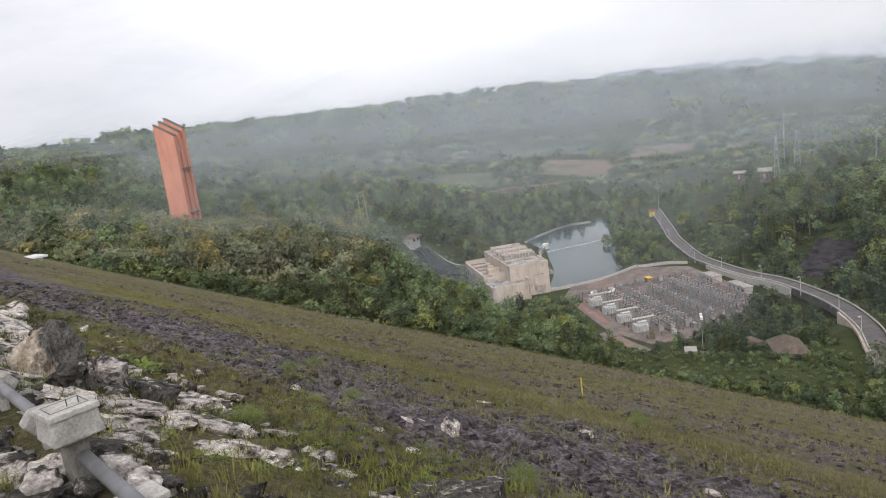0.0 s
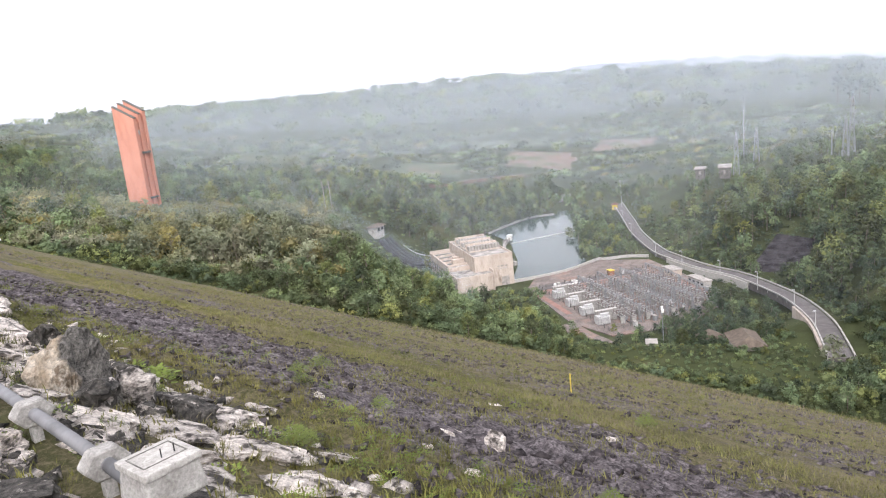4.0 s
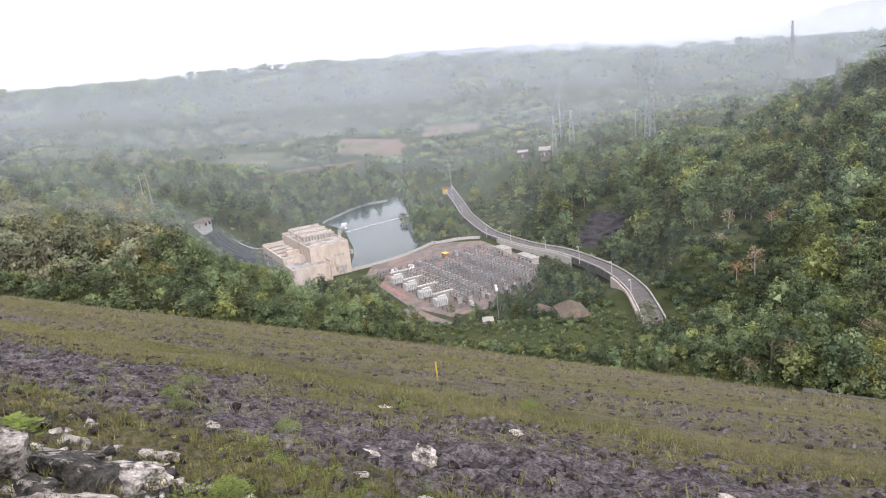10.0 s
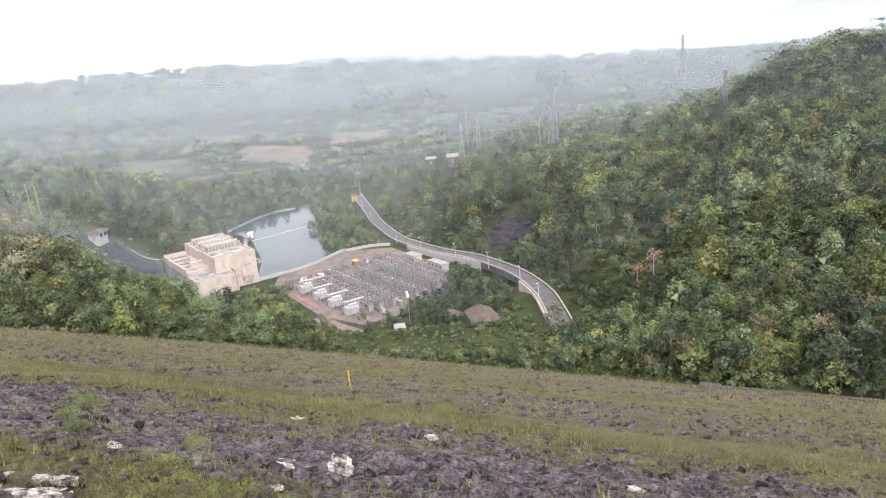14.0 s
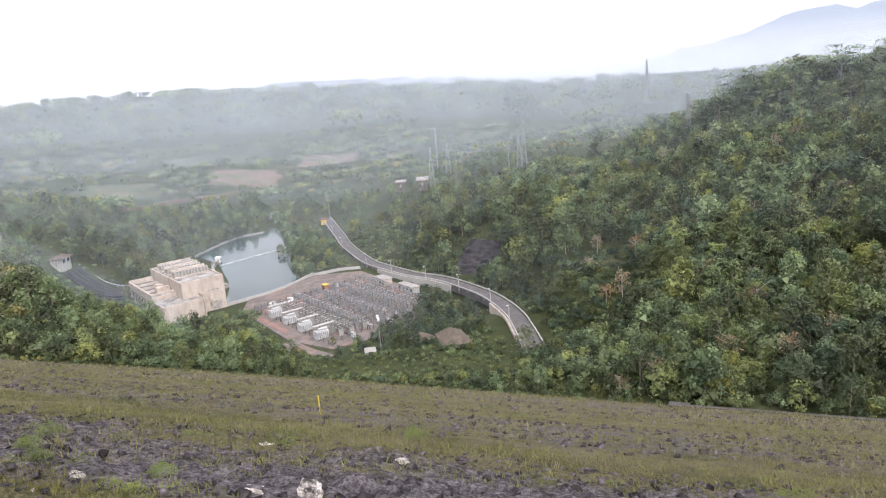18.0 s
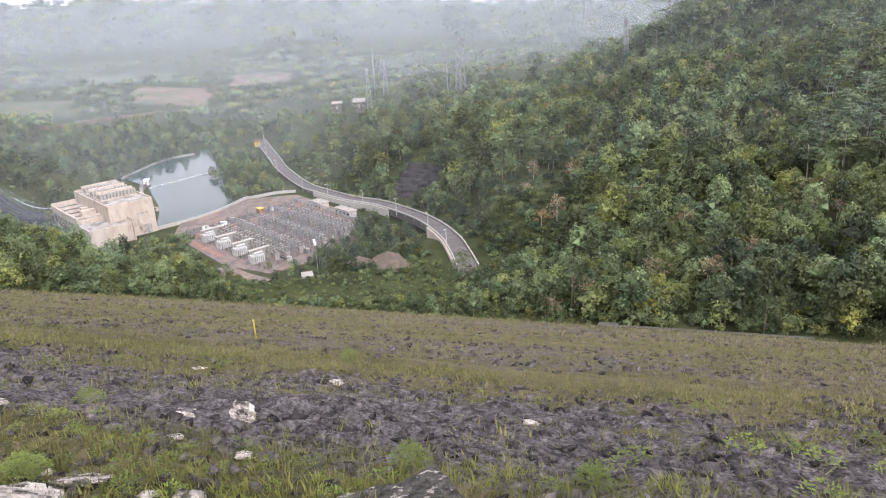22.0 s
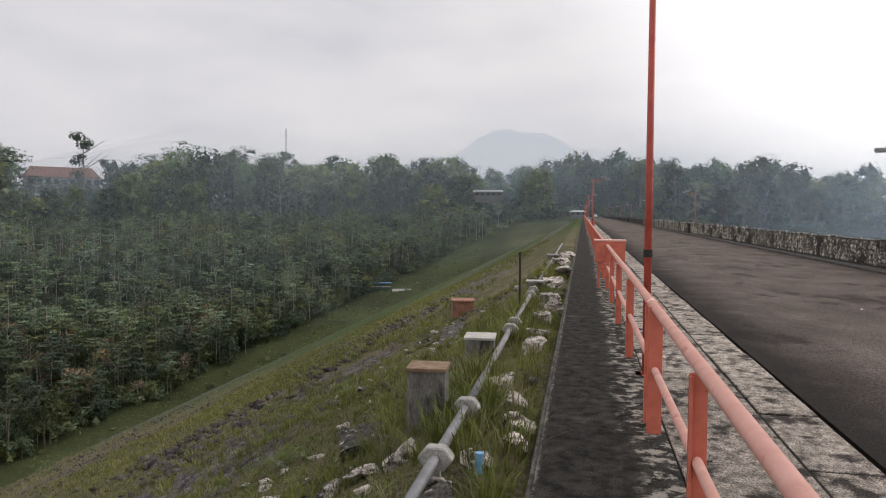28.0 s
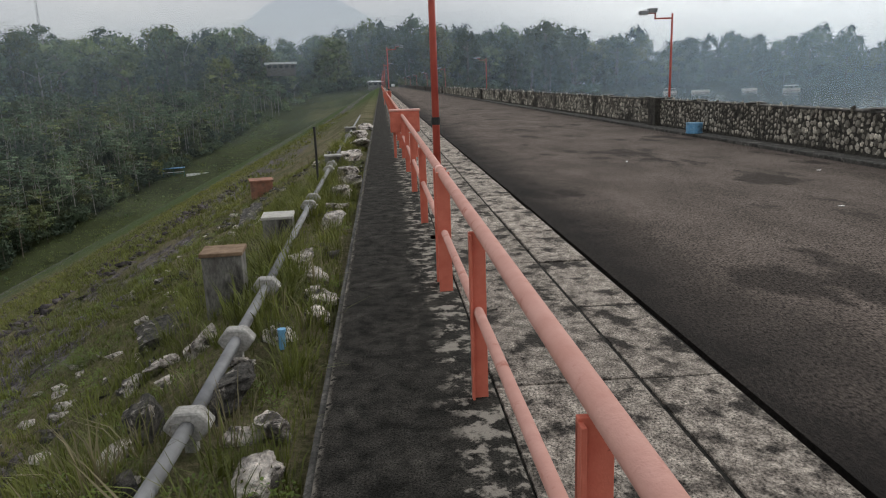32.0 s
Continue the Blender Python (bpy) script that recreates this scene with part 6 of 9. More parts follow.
garden = part("garden_path", rect_path(B(), [tuple(q) for q in path], 8.0, lambda i: VALLEY + 0.55, 2.5), YARD_GRAVEL)
tagged(garden, "brown gravel drive below the switchyard", "path", kind="structure")
flat("forecourt", [(-208, -127), (-205, -115), (-216, -110), (-221, -120)], VALLEY + 0.6, 2.0, PALE_SLAB, "pale paved forecourt before the garden", "paving")
p = thing("flood_mast", -213, -107, gz(-213, -107), 30, "tall mast with two white lamp heads in the garden", "street lamp", "lamps in the valley")
part("pole", tube(B(), (0, 0, -1), (0, 0, 15), 0.16, 0.1, 8), STEEL, p)
part("crossbar", tube(B(), (-1.8, 0, 14.6), (1.8, 0, 14.6), 0.08, n=6), STEEL, p)
for x in (-1.6, 1.6):
    part("lamp_head", box(B(), x - 0.6, x + 0.6, -0.4, 0.4, 14.3, 15.3, 0.08), WHITE_PAINT, p, "white lamp head")


# ---- fields across the valley ----
FIELDS = ((-138, -132, 720, 850), (-131, -125, 980, 1120), (-149, -144, 740, 920))

BARE_FIELDS = ((-128.2, -123.2, 765, 940), (-121, -117, 930, 1060))
FAR_TRACK = ((-135.3, -131.6, -127.9, -126.2), (606, 688, 708, 722))


def in_field(x, y):
    b, r = np.degrees(np.arctan2(x, y)), np.hypot(x, y)
    hit = np.zeros(np.shape(x), bool)
    for b0, b1, r0, r1 in FIELDS + BARE_FIELDS:
        e = wobble(x, y, 30)
        hit |= (b > b0 + 0.6 * e) & (b < b1 - 0.6 * e) & (r > r0 + 22 * e) & (r < r1 - 22 * e)
    # the far track and the open ground before it
    along = np.interp(b, FAR_TRACK[0], FAR_TRACK[1])
    hit |= (b > FAR_TRACK[0][0]) & (b < FAR_TRACK[0][-1]) & (r > along - 42) & (r < along + 9)
    return hit


def fields():
    for b0, b1, r0, r1 in FIELDS + BARE_FIELDS:
        bare = (b0, b1, r0, r1) in BARE_FIELDS
        nb, nr = 26, 22
        bb, rr = np.meshgrid(np.linspace(b0, b1, nb), np.linspace(r0, r1, nr), indexing="ij")
        x, y = rr * np.sin(np.radians(bb)), rr * np.cos(np.radians(bb))
        e = wobble(x, y, 30)
        rr, bb = rr + 22 * e, bb + 0.6 * e
        x, y = rr * np.sin(np.radians(bb)), rr * np.cos(np.radians(bb))
        v = np.stack([x, y, ground(x, y) + 1.2], -1).reshape(-1, 3)
        i, j = np.meshgrid(np.arange(nb - 1), np.arange(nr - 1), indexing="ij")
        a = (i * nr + j).ravel()
        ob = new("field", mesh_of("field", v, np.stack([a, a + 1, a + nr + 1, a + nr], 1), RED_EARTH if bare else FIELD, True))
        tagged(ob, "bare red-brown field on the far hillside" if bare else "pale green open field on the far valley side", "field", kind="structure")
    pts = [(rr * math.sin(radians(bb)), rr * math.cos(radians(bb))) for bb, rr in curve(list(zip(*FAR_TRACK)), 5)]
    tagged(part("far_track", rect_path(B(), pts, 6, lambda i: gz(*pts[i]) + 2.5, 5), RED_EARTH), "pale earth track through the far woods", "track", kind="structure")


fields()

# ---- trees ----
def crown_mesh(rnd, lobes, leaves, leaf, flat=1.0, inner=6):
    """A crown: small leaf sprays that lie over uneven lobes, open below, with a few broad sprays inside. Returns vertices and faces."""
    v, f = [], []

    def spray(p, facing, s, long=0.9, wide=0.5):
        a = facing.cross(Vector((rnd.gauss(0, 1), rnd.gauss(0, 1), rnd.gauss(0, 1)))).normalized()
        b = facing.cross(a)
        k = len(v)
        v.extend((tuple(p + a * s * long), tuple(p - a * s * 0.4 + b * s * wide), tuple(p - a * s * 0.4 - b * s * wide)))
        f.append((k, k + 1, k + 2))

    per = leaves // len(lobes)
    for cx, cy, cz, r in lobes:
        c = Vector((cx, cy, cz))
        for _ in range(inner):
            d = Vector((rnd.gauss(0, 1), rnd.gauss(0, 1), rnd.gauss(0, 1))).normalized()
            spray(c + Vector((d.x, d.y, d.z * flat)) * r * rnd.uniform(0.1, 0.45), (d * (0.15 if flat < 0.4 else 1.0) + Vector((0, 0, 0.6))).normalized(), r * (0.6 if flat < 0.4 else 0.75), 0.8, 0.8)
        for _ in range(per):
            d = Vector((rnd.gauss(0, 1), rnd.gauss(0, 1), rnd.gauss(0.5, 0.85))).normalized()
            q = r * (rnd.uniform(0.82, 1.08) if rnd.random() < 0.85 else rnd.uniform(1.05, 1.3))
            facing = Vector((d.x + rnd.gauss(0, 0.5), d.y + rnd.gauss(0, 0.5), d.z / max(flat, 0.35) + rnd.gauss(0, 0.5))).normalized()
            spray(c + Vector((d.x, d.y, d.z * flat)) * q, facing, leaf * rnd.uniform(0.6, 1.25))
    return v, f


def trunk_mesh(rnd, height, radius, lean, limbs):
    v, f = [], []

    def limb(a, b, r0, r1):
        a, b = Vector(a), Vector(b)
        t = (b - a).normalized()
        x = t.cross(Vector((0.3, 1, 0.2))).normalized()
        y = t.cross(x)
        k = len(v)
        for p, r in ((a, r0), (b, r1)):
            for i in range(5):
                q = 2 * math.pi * i / 5
                v.append(tuple(p + x * r * math.cos(q) + y * r * math.sin(q)))
        for i in range(5):
            f.append((k + i, k + (i + 1) % 5, k + 5 + (i + 1) % 5, k + 5 + i))

    mid = (lean * 0.4, lean * 0.2, height * 0.55)
    top = (lean, lean * 0.5, height)
    limb((0, 0, -1.5), mid, radius, radius * 0.72)
    limb(mid, top, radius * 0.72, radius * 0.3)
    for _ in range(limbs):
        a = rnd.uniform(0, 2 * math.pi)
        h = rnd.uniform(0.5, 0.85)
        r = height * rnd.uniform(0.2, 0.35)
        base = Vector(mid).lerp(Vector(top), (h - 0.5) / 0.5)
        limb(base, base + Vector((r * math.cos(a), r * math.sin(a), r * 0.7)), radius * 0.45, radius * 0.12)
    return v, f


def dome(rnd, n, height, wide, low, r0, r1):
    """Lobes spread over a rounded head."""
    out = []
    for i in range(n):
        f = (i + 0.5) / n
        a, q = i * 2.4 + rnd.uniform(-0.4, 0.4), wide * math.sqrt(1 - f * 0.92) * rnd.uniform(0.7, 1.05)
        out.append((q * math.cos(a), q * math.sin(a), height * (low + (1 - low) * f ** 0.75) - r0 * 0.6, rnd.uniform(r0, r1)))
    return out


def pads(rnd, n, height, low, wide):
    """Flat tiers of foliage at several heights."""
    return [(rnd.uniform(-1, 1) * wide * 0.7, rnd.uniform(-1, 1) * wide * 0.7, height * (low + (1 - low) * (i + 0.7) / n), wide * rnd.uniform(0.45, 0.8)) for i in range(n)]


def tree_kind(seed, style):
    """Geometry of one tree: (trunk vertices, faces, crown vertices, faces). Styles differ in shape."""
    rnd = random.Random(seed)
    if style == "broad":
        h = rnd.uniform(6, 9)
        return (*trunk_mesh(rnd, h * 0.75, 0.2, rnd.uniform(-0.6, 0.6), 2), *crown_mesh(rnd, dome(rnd, 9, h, 2.6, 0.3, 1.1, 1.7), 234, 0.5, 0.85, 3))
    if style == "thicket":
        lobes = [(rnd.uniform(-1.8, 1.8), rnd.uniform(-1.8, 1.8), rnd.uniform(0.7, 2.6), rnd.uniform(0.7, 1.3)) for _ in range(8)]
        return ([], [], *crown_mesh(rnd, lobes, 240, 0.33, 0.9, 4))
    if style == "leafy":
        h = rnd.uniform(6, 9)
        return (*trunk_mesh(rnd, h * 0.75, 0.2, rnd.uniform(-0.6, 0.6), 3), *crown_mesh(rnd, dome(rnd, 12, h, 2.8, 0.2, 0.95, 1.6), 480, 0.4, 0.85, 3))
    if style == "shrub":
        lobes = [(rnd.uniform(-1.6, 1.6), rnd.uniform(-1.6, 1.6), rnd.uniform(0.7, 2.5), rnd.uniform(0.8, 1.4)) for _ in range(6)]
        return ([], [], *crown_mesh(rnd, lobes, 96, 0.52, 0.9, 4))
    if style == "umbrella":
        h = rnd.uniform(12, 15)
        return (*trunk_mesh(rnd, h, 0.15, rnd.uniform(-0.8, 0.8), 4), *crown_mesh(rnd, pads(rnd, 7, h, 0.55, 3.2), 182, 0.58, 0.16, 2))
    if style == "tall":
        h = rnd.uniform(16, 21)
        return (*trunk_mesh(rnd, h * 0.9, 0.36, rnd.uniform(-1, 1), 5), *crown_mesh(rnd, dome(rnd, 13, h, 4.6, 0.4, 1.3, 2.4), 416, 0.62, 0.55, 4))
    if style == "bare":
        h = rnd.uniform(7, 9)
        return (*trunk_mesh(rnd, h, 0.17, rnd.uniform(-0.6, 0.6), 9), *crown_mesh(rnd, dome(rnd, 9, h, 2.6, 0.4, 0.7, 1.3), 234, 0.36, 0.9, 0))
    if style == "round":
        h = 15.0
        return (*trunk_mesh(rnd, h * 0.8, 0.35, rnd.uniform(-1, 1), 4), *crown_mesh(rnd, dome(rnd, 16, h, 4.9, 0.22, 1.5, 2.5), 448, 0.6, 0.7, 4))
    if style == "parasol":
        h = rnd.uniform(15, 17)
        return (*trunk_mesh(rnd, h * 0.93, 0.28, rnd.uniform(-1, 1), 7), *crown_mesh(rnd, pads(rnd, 10, h, 0.62, 5.6), 340, 0.5, 0.2, 2))
    if style == "column":
        lobes = [(rnd.uniform(-0.2, 0.2), rnd.uniform(-0.2, 0.2), 0.8 + i * 0.9, 0.9 - 0.08 * i) for i in range(8)]
        return (*trunk_mesh(rnd, 6, 0.15, 0.0, 2), *crown_mesh(rnd, lobes, 240, 0.3, 0.9))
    if style == "ragged":
        h = 19.0
        lobes = [(rnd.uniform(-1.4, 1.4) + (1.8 if q < 0.7 else 0), rnd.uniform(-1.6, 1.6), h * q, r) for q, r in ((0.97, 1.7), (0.9, 1.5), (0.86, 1.6), (0.72, 1.3), (0.66, 1.5), (0.52, 1.6), (0.4, 1.8))]
        return (*trunk_mesh(rnd, h * 0.95, 0.3, rnd.uniform(-1, 1), 3), *crown_mesh(rnd, lobes, 420, 0.5, 0.7))
    # "clump": the massed crowns of far woods
    lobes = [(rnd.uniform(-7, 7), rnd.uniform(-7, 7), rnd.uniform(3, 7), rnd.uniform(2.6, 4.5)) for _ in range(6)]
    return [], [], *crown_mesh(rnd, lobes, 54, 1.9, 0.75, 3)


KINDS = {s: [tree_kind(i * 17 + len(s), s) for i in range(n)] for s, n in (("broad", 5), ("leafy", 5), ("thicket", 5), ("shrub", 4), ("umbrella", 4), ("tall", 4), ("bare", 3), ("ragged", 2), ("round", 4), ("parasol", 3), ("column", 1), ("clump", 4))}


def scatter(name, spots, style, leaf, bark, label, seed, category="woods", group=""):
    """Many trees joined into one crown mesh and one trunk mesh of kind stuff. spots: x, y, z, size."""
    rnd = np.random.RandomState(seed)
    root = thing(name, 0, 0, 0, 0, label, category, group, "stuff")
    cv, cf, tv, tf, tones, warms = [], [], [], [], [], []
    pick = rnd.randint(0, len(KINDS[style]), len(spots))
    for kind in range(len(KINDS[style])):
        a, b, c, d = KINDS[style][kind]
        here = spots[pick == kind]
        if not len(here):
            continue
        q = rnd.uniform(0, 2 * np.pi, len(here))
        co, si = np.cos(q)[:, None], np.sin(q)[:, None]
        wide = (here[:, 3] * rnd.uniform(0.85, 1.2, len(here)))[:, None]
        tallness = (here[:, 3] * rnd.uniform(0.85, 1.2, len(here)))[:, None]
        for src, faces, vs, fs, k in ((c, d, cv, cf, 0), (a, b, tv, tf, 1)):
            if not src:
                continue
            s = np.array(src)
            x = (s[:, 0] * co - s[:, 1] * si) * wide + here[:, 0:1]
            y = (s[:, 0] * si + s[:, 1] * co) * wide + here[:, 1:2]
            z = s[:, 2] * tallness + here[:, 2:3]
            vs.append(np.stack([x, y, z], -1).reshape(-1, 3))
            if not k:
                tones.append(np.repeat(rnd.uniform(-1, 1, len(here)), len(s)))
                warms.append(np.repeat(rnd.uniform(0, 1, len(here)) ** 3, len(s)))
            fs.append((faces, len(s), len(here)))
    for label2, vs, fs, mat in (("crown", cv, cf, leaf), ("trunk", tv, tf, bark)):
        if not vs:
            continue
        verts = np.concatenate(vs)
        loops, starts, totals, off, pos = [], [], [], 0, 0
        for faces, nv, count in fs:
            flat_idx = np.concatenate([np.array(q) for q in faces])
            sizes = np.array([len(q) for q in faces])
            shift = (off + nv * np.arange(count))[:, None]
            loops.append((flat_idx[None] + shift).ravel())
            totals.append(np.tile(sizes, count))
            off += nv * count
        loops, totals = np.concatenate(loops), np.concatenate(totals)
        starts = np.concatenate([[0], np.cumsum(totals)[:-1]])
        me = bpy.data.meshes.new(label2)
        me.vertices.add(len(verts))
        me.vertices.foreach_set("co", verts.astype(np.float32).ravel())
        me.loops.add(len(loops))
        me.loops.foreach_set("vertex_index", loops.astype(np.int32))
        me.polygons.add(len(totals))
        me.polygons.foreach_set("loop_start", starts.astype(np.int32))
        me.update(calc_edges=True)
        if label2 == "crown":
            for name2, values in (("tone", tones), ("warm", warms)):
                me.attributes.new(name2, "FLOAT", "POINT").data.foreach_set("value", np.concatenate(values).astype(np.float32))
        me.materials.append(mat)
        o = new(label2, me)
        o.parent = root
        tagged(o, kind="stuff")


def grid_spots(step, r0, r1, b0, b1, seed, keep, size=(0.8, 1.25)):
    """Jittered spots between two distances and bearings where keep(x, y, z) holds."""
    rnd = np.random.RandomState(seed)
    n = int(2 * r1 / step) + 1
    gx, gy = np.meshgrid(np.linspace(-r1, r1, n), np.linspace(-r1, r1, n))
    x, y = (gx + rnd.uniform(-0.5, 0.5, gx.shape) * step).ravel(), (gy + rnd.uniform(-0.5, 0.5, gx.shape) * step).ravel()
    r, b = np.hypot(x, y), np.degrees(np.arctan2(x, y))
    ok = (r > r0) & (r < r1) & (b > b0) & (b < b1)
    x, y = x[ok], y[ok]
    z = ground(x, y)
    ok = keep(x, y, z)
    x, y, z = x[ok], y[ok], z[ok]
    return np.stack([x, y, z, rnd.uniform(*size, len(x))], 1)


ROAD_XY = np.array([(p[0], p[1]) for p in ROAD_LINE])


def off_dam(x, y, z, margin=0.5):
    return (x > -1) | (z > plain_face(-x) + margin)


def clear(x, y, z, verge=17):
    """True where woods may stand: off the dam, the road, the yard, the pond and the buildings."""
    ok = off_dam(x, y, z)
    d = np.min(np.hypot(x[:, None] - ROAD_XY[:, 0], y[:, None] - ROAD_XY[:, 1]), 1) if len(x) else np.zeros(0)
    ok &= d > min(10, verge)
    # an open verge below the road, and gaps before the houses on the plateau
    k = np.argmin(np.hypot(x[:, None] - ROAD_XY[:, 0], y[:, None] - ROAD_XY[:, 1]), 1) if len(x) else np.zeros(0, int)
    ok &= (d > verge) | (np.hypot(x, y) > np.hypot(ROAD_XY[k, 0], ROAD_XY[k, 1]))
    b, r = np.degrees(np.arctan2(x, y)), np.hypot(x, y)
    for b0, b1, r0, r1 in ((-42.2, -35.8, 478, 512), (-75.5, -70.8, 416, 440), (-9.4, -5.6, 386, 408), (-29.8, -28.2, 420, 500)):
        ok &= ~((b > b0) & (b < b1) & (r > r0) & (r < r1))
    ok &= ~((b > -140.8) & (b < -136.3) & (r > 215) & (r < 420))
    for cx, cy, rad in ((-278, -160, 46), (-246, -143, 18), (-312, -172, 30), (-286, -132, 20), (-282, -238, 36), (-266, -222, 26), (-295, -224, 20), (-318, -234, 24), (-342, -255, 26), (-368, -275, 28), (-392, -285, 24), (-418, -290, 16), (-438, -299, 9), (-452, -306, 7), (-356, -284, 20), (-310, -195, 14), (-328, -190, 12), (-232, -162, 10), (-250, -185, 12), (-348, -112, 12), (-268, -312, 10), (-275, -299, 9), (-280, -288, 9), (-274, -286, 8), (-206, -117, 8), (-212, -125, 8), (-219, -137, 8), (-226, -150, 8), (-214, -114, 9), (-206, -77, 6), (-231, -97, 6), (-330, -106, 12), (-320, -99, 8), (-339, -112, 9), (-240, -66, 13), (-222, -59, 11), (-255, -76, 9)):
        ok &= np.hypot(x - cx, y - cy) > rad
    # few trees stand in the open fields
    ok &= ~in_field(x, y) | (np.mod(np.floor(x * 0.37) + np.floor(y * 0.53), 17) == 0)
    return ok


def low_ground(x, y, z):
    """The garden between the dam and the switchyard, where nothing tall stands."""
    b, r = np.degrees(np.arctan2(x, y)), np.hypot(x, y)
    return (b > -124) & (b < -95) & (r > 165) & (r < 290) & (y < -20)


def tall_ground(x, y, z):
    return ~low_ground(x, y, z)


def by_road(x, y, z):
    d = np.min(np.hypot(x[:, None] - ROAD_XY[:, 0], y[:, None] - ROAD_XY[:, 1]), 1) if len(x) else np.zeros(0)
    return d < 30


def grassy(x, y, z):
    """Woods keep a mown strip along the foot of the dam on the far side."""
    b = np.degrees(np.arctan2(x, y))
    return off_dam(x, y, z, 4.5) & ((x > -1) | (z > plain_face(-x) + 4.5 + np.maximum(0, b + 32) * 0.3))


def plant(step, r0, r1, b0, b1, seed, chance, size, also=None, verge=17):
    rnd = np.random.RandomState(seed + 99)
    return grid_spots(step, r0, r1, b0, b1, seed, lambda x, y, z: clear(x, y, z, verge) & (rnd.uniform(0, 1, len(x)) < chance) & (also(x, y, z) if also else True), size)


def patch(size, level, shift):
    return lambda x, y, z: wobble(x + shift, y - shift, size) > level


def either(a, b):
    return lambda x, y, z: a(x, y, z) & b(x, y, z)


# height of the treetops against the sky, in degrees, by bearing
SKYLINE = np.array([(-90, -2.2), (-87.6, -1.7), (-84, -0.3), (-80, -0.1), (-77, 0.1), (-74, 0.4), (-71, 1.2), (-66, 3.2), (-62, 4.7), (-58, 4.6), (-54, 4.3), (-51.5, 3.6), (-48, 3.7), (-44.7, 4.3), (-42, 3.7), (-39, 3.2), (-35, 3.4), (-28.5, 4.7), (-26, 4.1), (-20.5, 4.3), (-18, 3.8), (-13, 4.2), (-10, 4.3),
                    (-8, 3.0), (-4, 3.7), (-3, 4.8), (1, 4.5), (5, 4.3), (11, 4.1), (18, 3.5), (22.5, 2.8), (25, 3.0), (28, 2.5), (31.6, 3.1), (34.6, 2.4), (38.5, 2.7), (44, 2.5), (75, 2.6)])
STYLE_TOP = {"tall": 19.0, "round": 15.5, "umbrella": 14.0, "parasol": 16.0, "leafy": 8.0, "broad": 8.0, "shrub": 3.6}


def old_growth(spots, style, seed, share=(0.72, 1.0)):
    """Sizes trees so that the canopy swells and dips along the plateau as its skyline does."""
    rnd = np.random.RandomState(seed)
    r, b = np.hypot(spots[:, 0], spots[:, 1]), np.degrees(np.arctan2(spots[:, 0], spots[:, 1]))
    el = np.interp(b, SKYLINE[:, 0], SKYLINE[:, 1])
    # low growth before the houses
    for b0, b1, r1, low in ((-42.4, -35.9, 482, 2.0), (-9.2, -5.8, 396, 0.95), (-75.6, -70.6, 425, -0.5)):
        el = np.where((b > b0) & (b < b1) & (r < r1), low, el)
    top = 1.7 + r * np.tan(np.radians(el)) - spots[:, 2]
    size = top / STYLE_TOP[style] * rnd.uniform(*share, len(r))
    out = spots.copy()
    out[:, 3] = np.clip(size, 0.15, 2.3) / 1.02
    return out[size > 0.15]


# the plantation and the slope woods end below the plateau: height of their tops by bearing, in degrees
SLOPE_TOP = np.array([(-100, -6.5), (-90, -5.5), (-83, -4.6), (-77, -2.2), (-73.5, -1.9), (-65, -1.85), (-52, -0.85), (-34.5, -0.1), (-20, 0.5), (-5, 1.0)])


def slope_growth(spots, style, least=0.3):
    """Keeps trees of the slope below the line where the plateau begins."""
    r, b = np.hypot(spots[:, 0], spots[:, 1]), np.degrees(np.arctan2(spots[:, 0], spots[:, 1]))
    room = (1.7 + r * np.tan(np.radians(np.interp(b, SLOPE_TOP[:, 0], SLOPE_TOP[:, 1]))) - spots[:, 2]) / (STYLE_TOP[style] * 1.12)
    out = spots.copy()
    out[:, 3] = np.clip(np.minimum(out[:, 3], room), least, None)
    return out[room > (0.3 if least > 0.2 else -1.0)]


# the scrub before the garden and the switchyard is low: height of its tops by bearing, in degrees
GARDEN_TOP = np.array([(-127.7, -16.5), (-125.6, -17.8), (-123.9, -20.4), (-122.8, -21.7), (-116.8, -22.4), (-107.5, -23.1), (-105, -23.0), (-103, -16)])


def garden_growth(spots, style):
    """Keeps scrub between the dam and the garden low enough to look over."""
    r, b = np.hypot(spots[:, 0], spots[:, 1]), np.degrees(np.arctan2(spots[:, 0], spots[:, 1]))
    full = max(v[2] for kind in KINDS[style] for v in kind[2])
    room = (1.7 + r * np.tan(np.radians(np.interp(b, GARDEN_TOP[:, 0], GARDEN_TOP[:, 1]))) - spots[:, 2]) / full
    held = (b > -127.7) & (b < -103) & (r < 232)
    out = spots.copy()
    least = 1.0 / full
    out[:, 3] = np.where(held, np.clip(np.minimum(out[:, 3], room), least, None), out[:, 3])
    return out[~held | (room > 0.1) | (full < 6)]


# tops of the scrub on the ridge before the gatehouse, by bearing, in degrees
RIDGE_TOP = np.array([(-158, -6.6), (-148.8, -6.4), (-145.9, -6.75), (-142.7, -7.9), (-141.4, -8.8), (-140.5, -10.8), (-139.7, -11.9), (-136.5, -13.6), (-134, -14.6)])


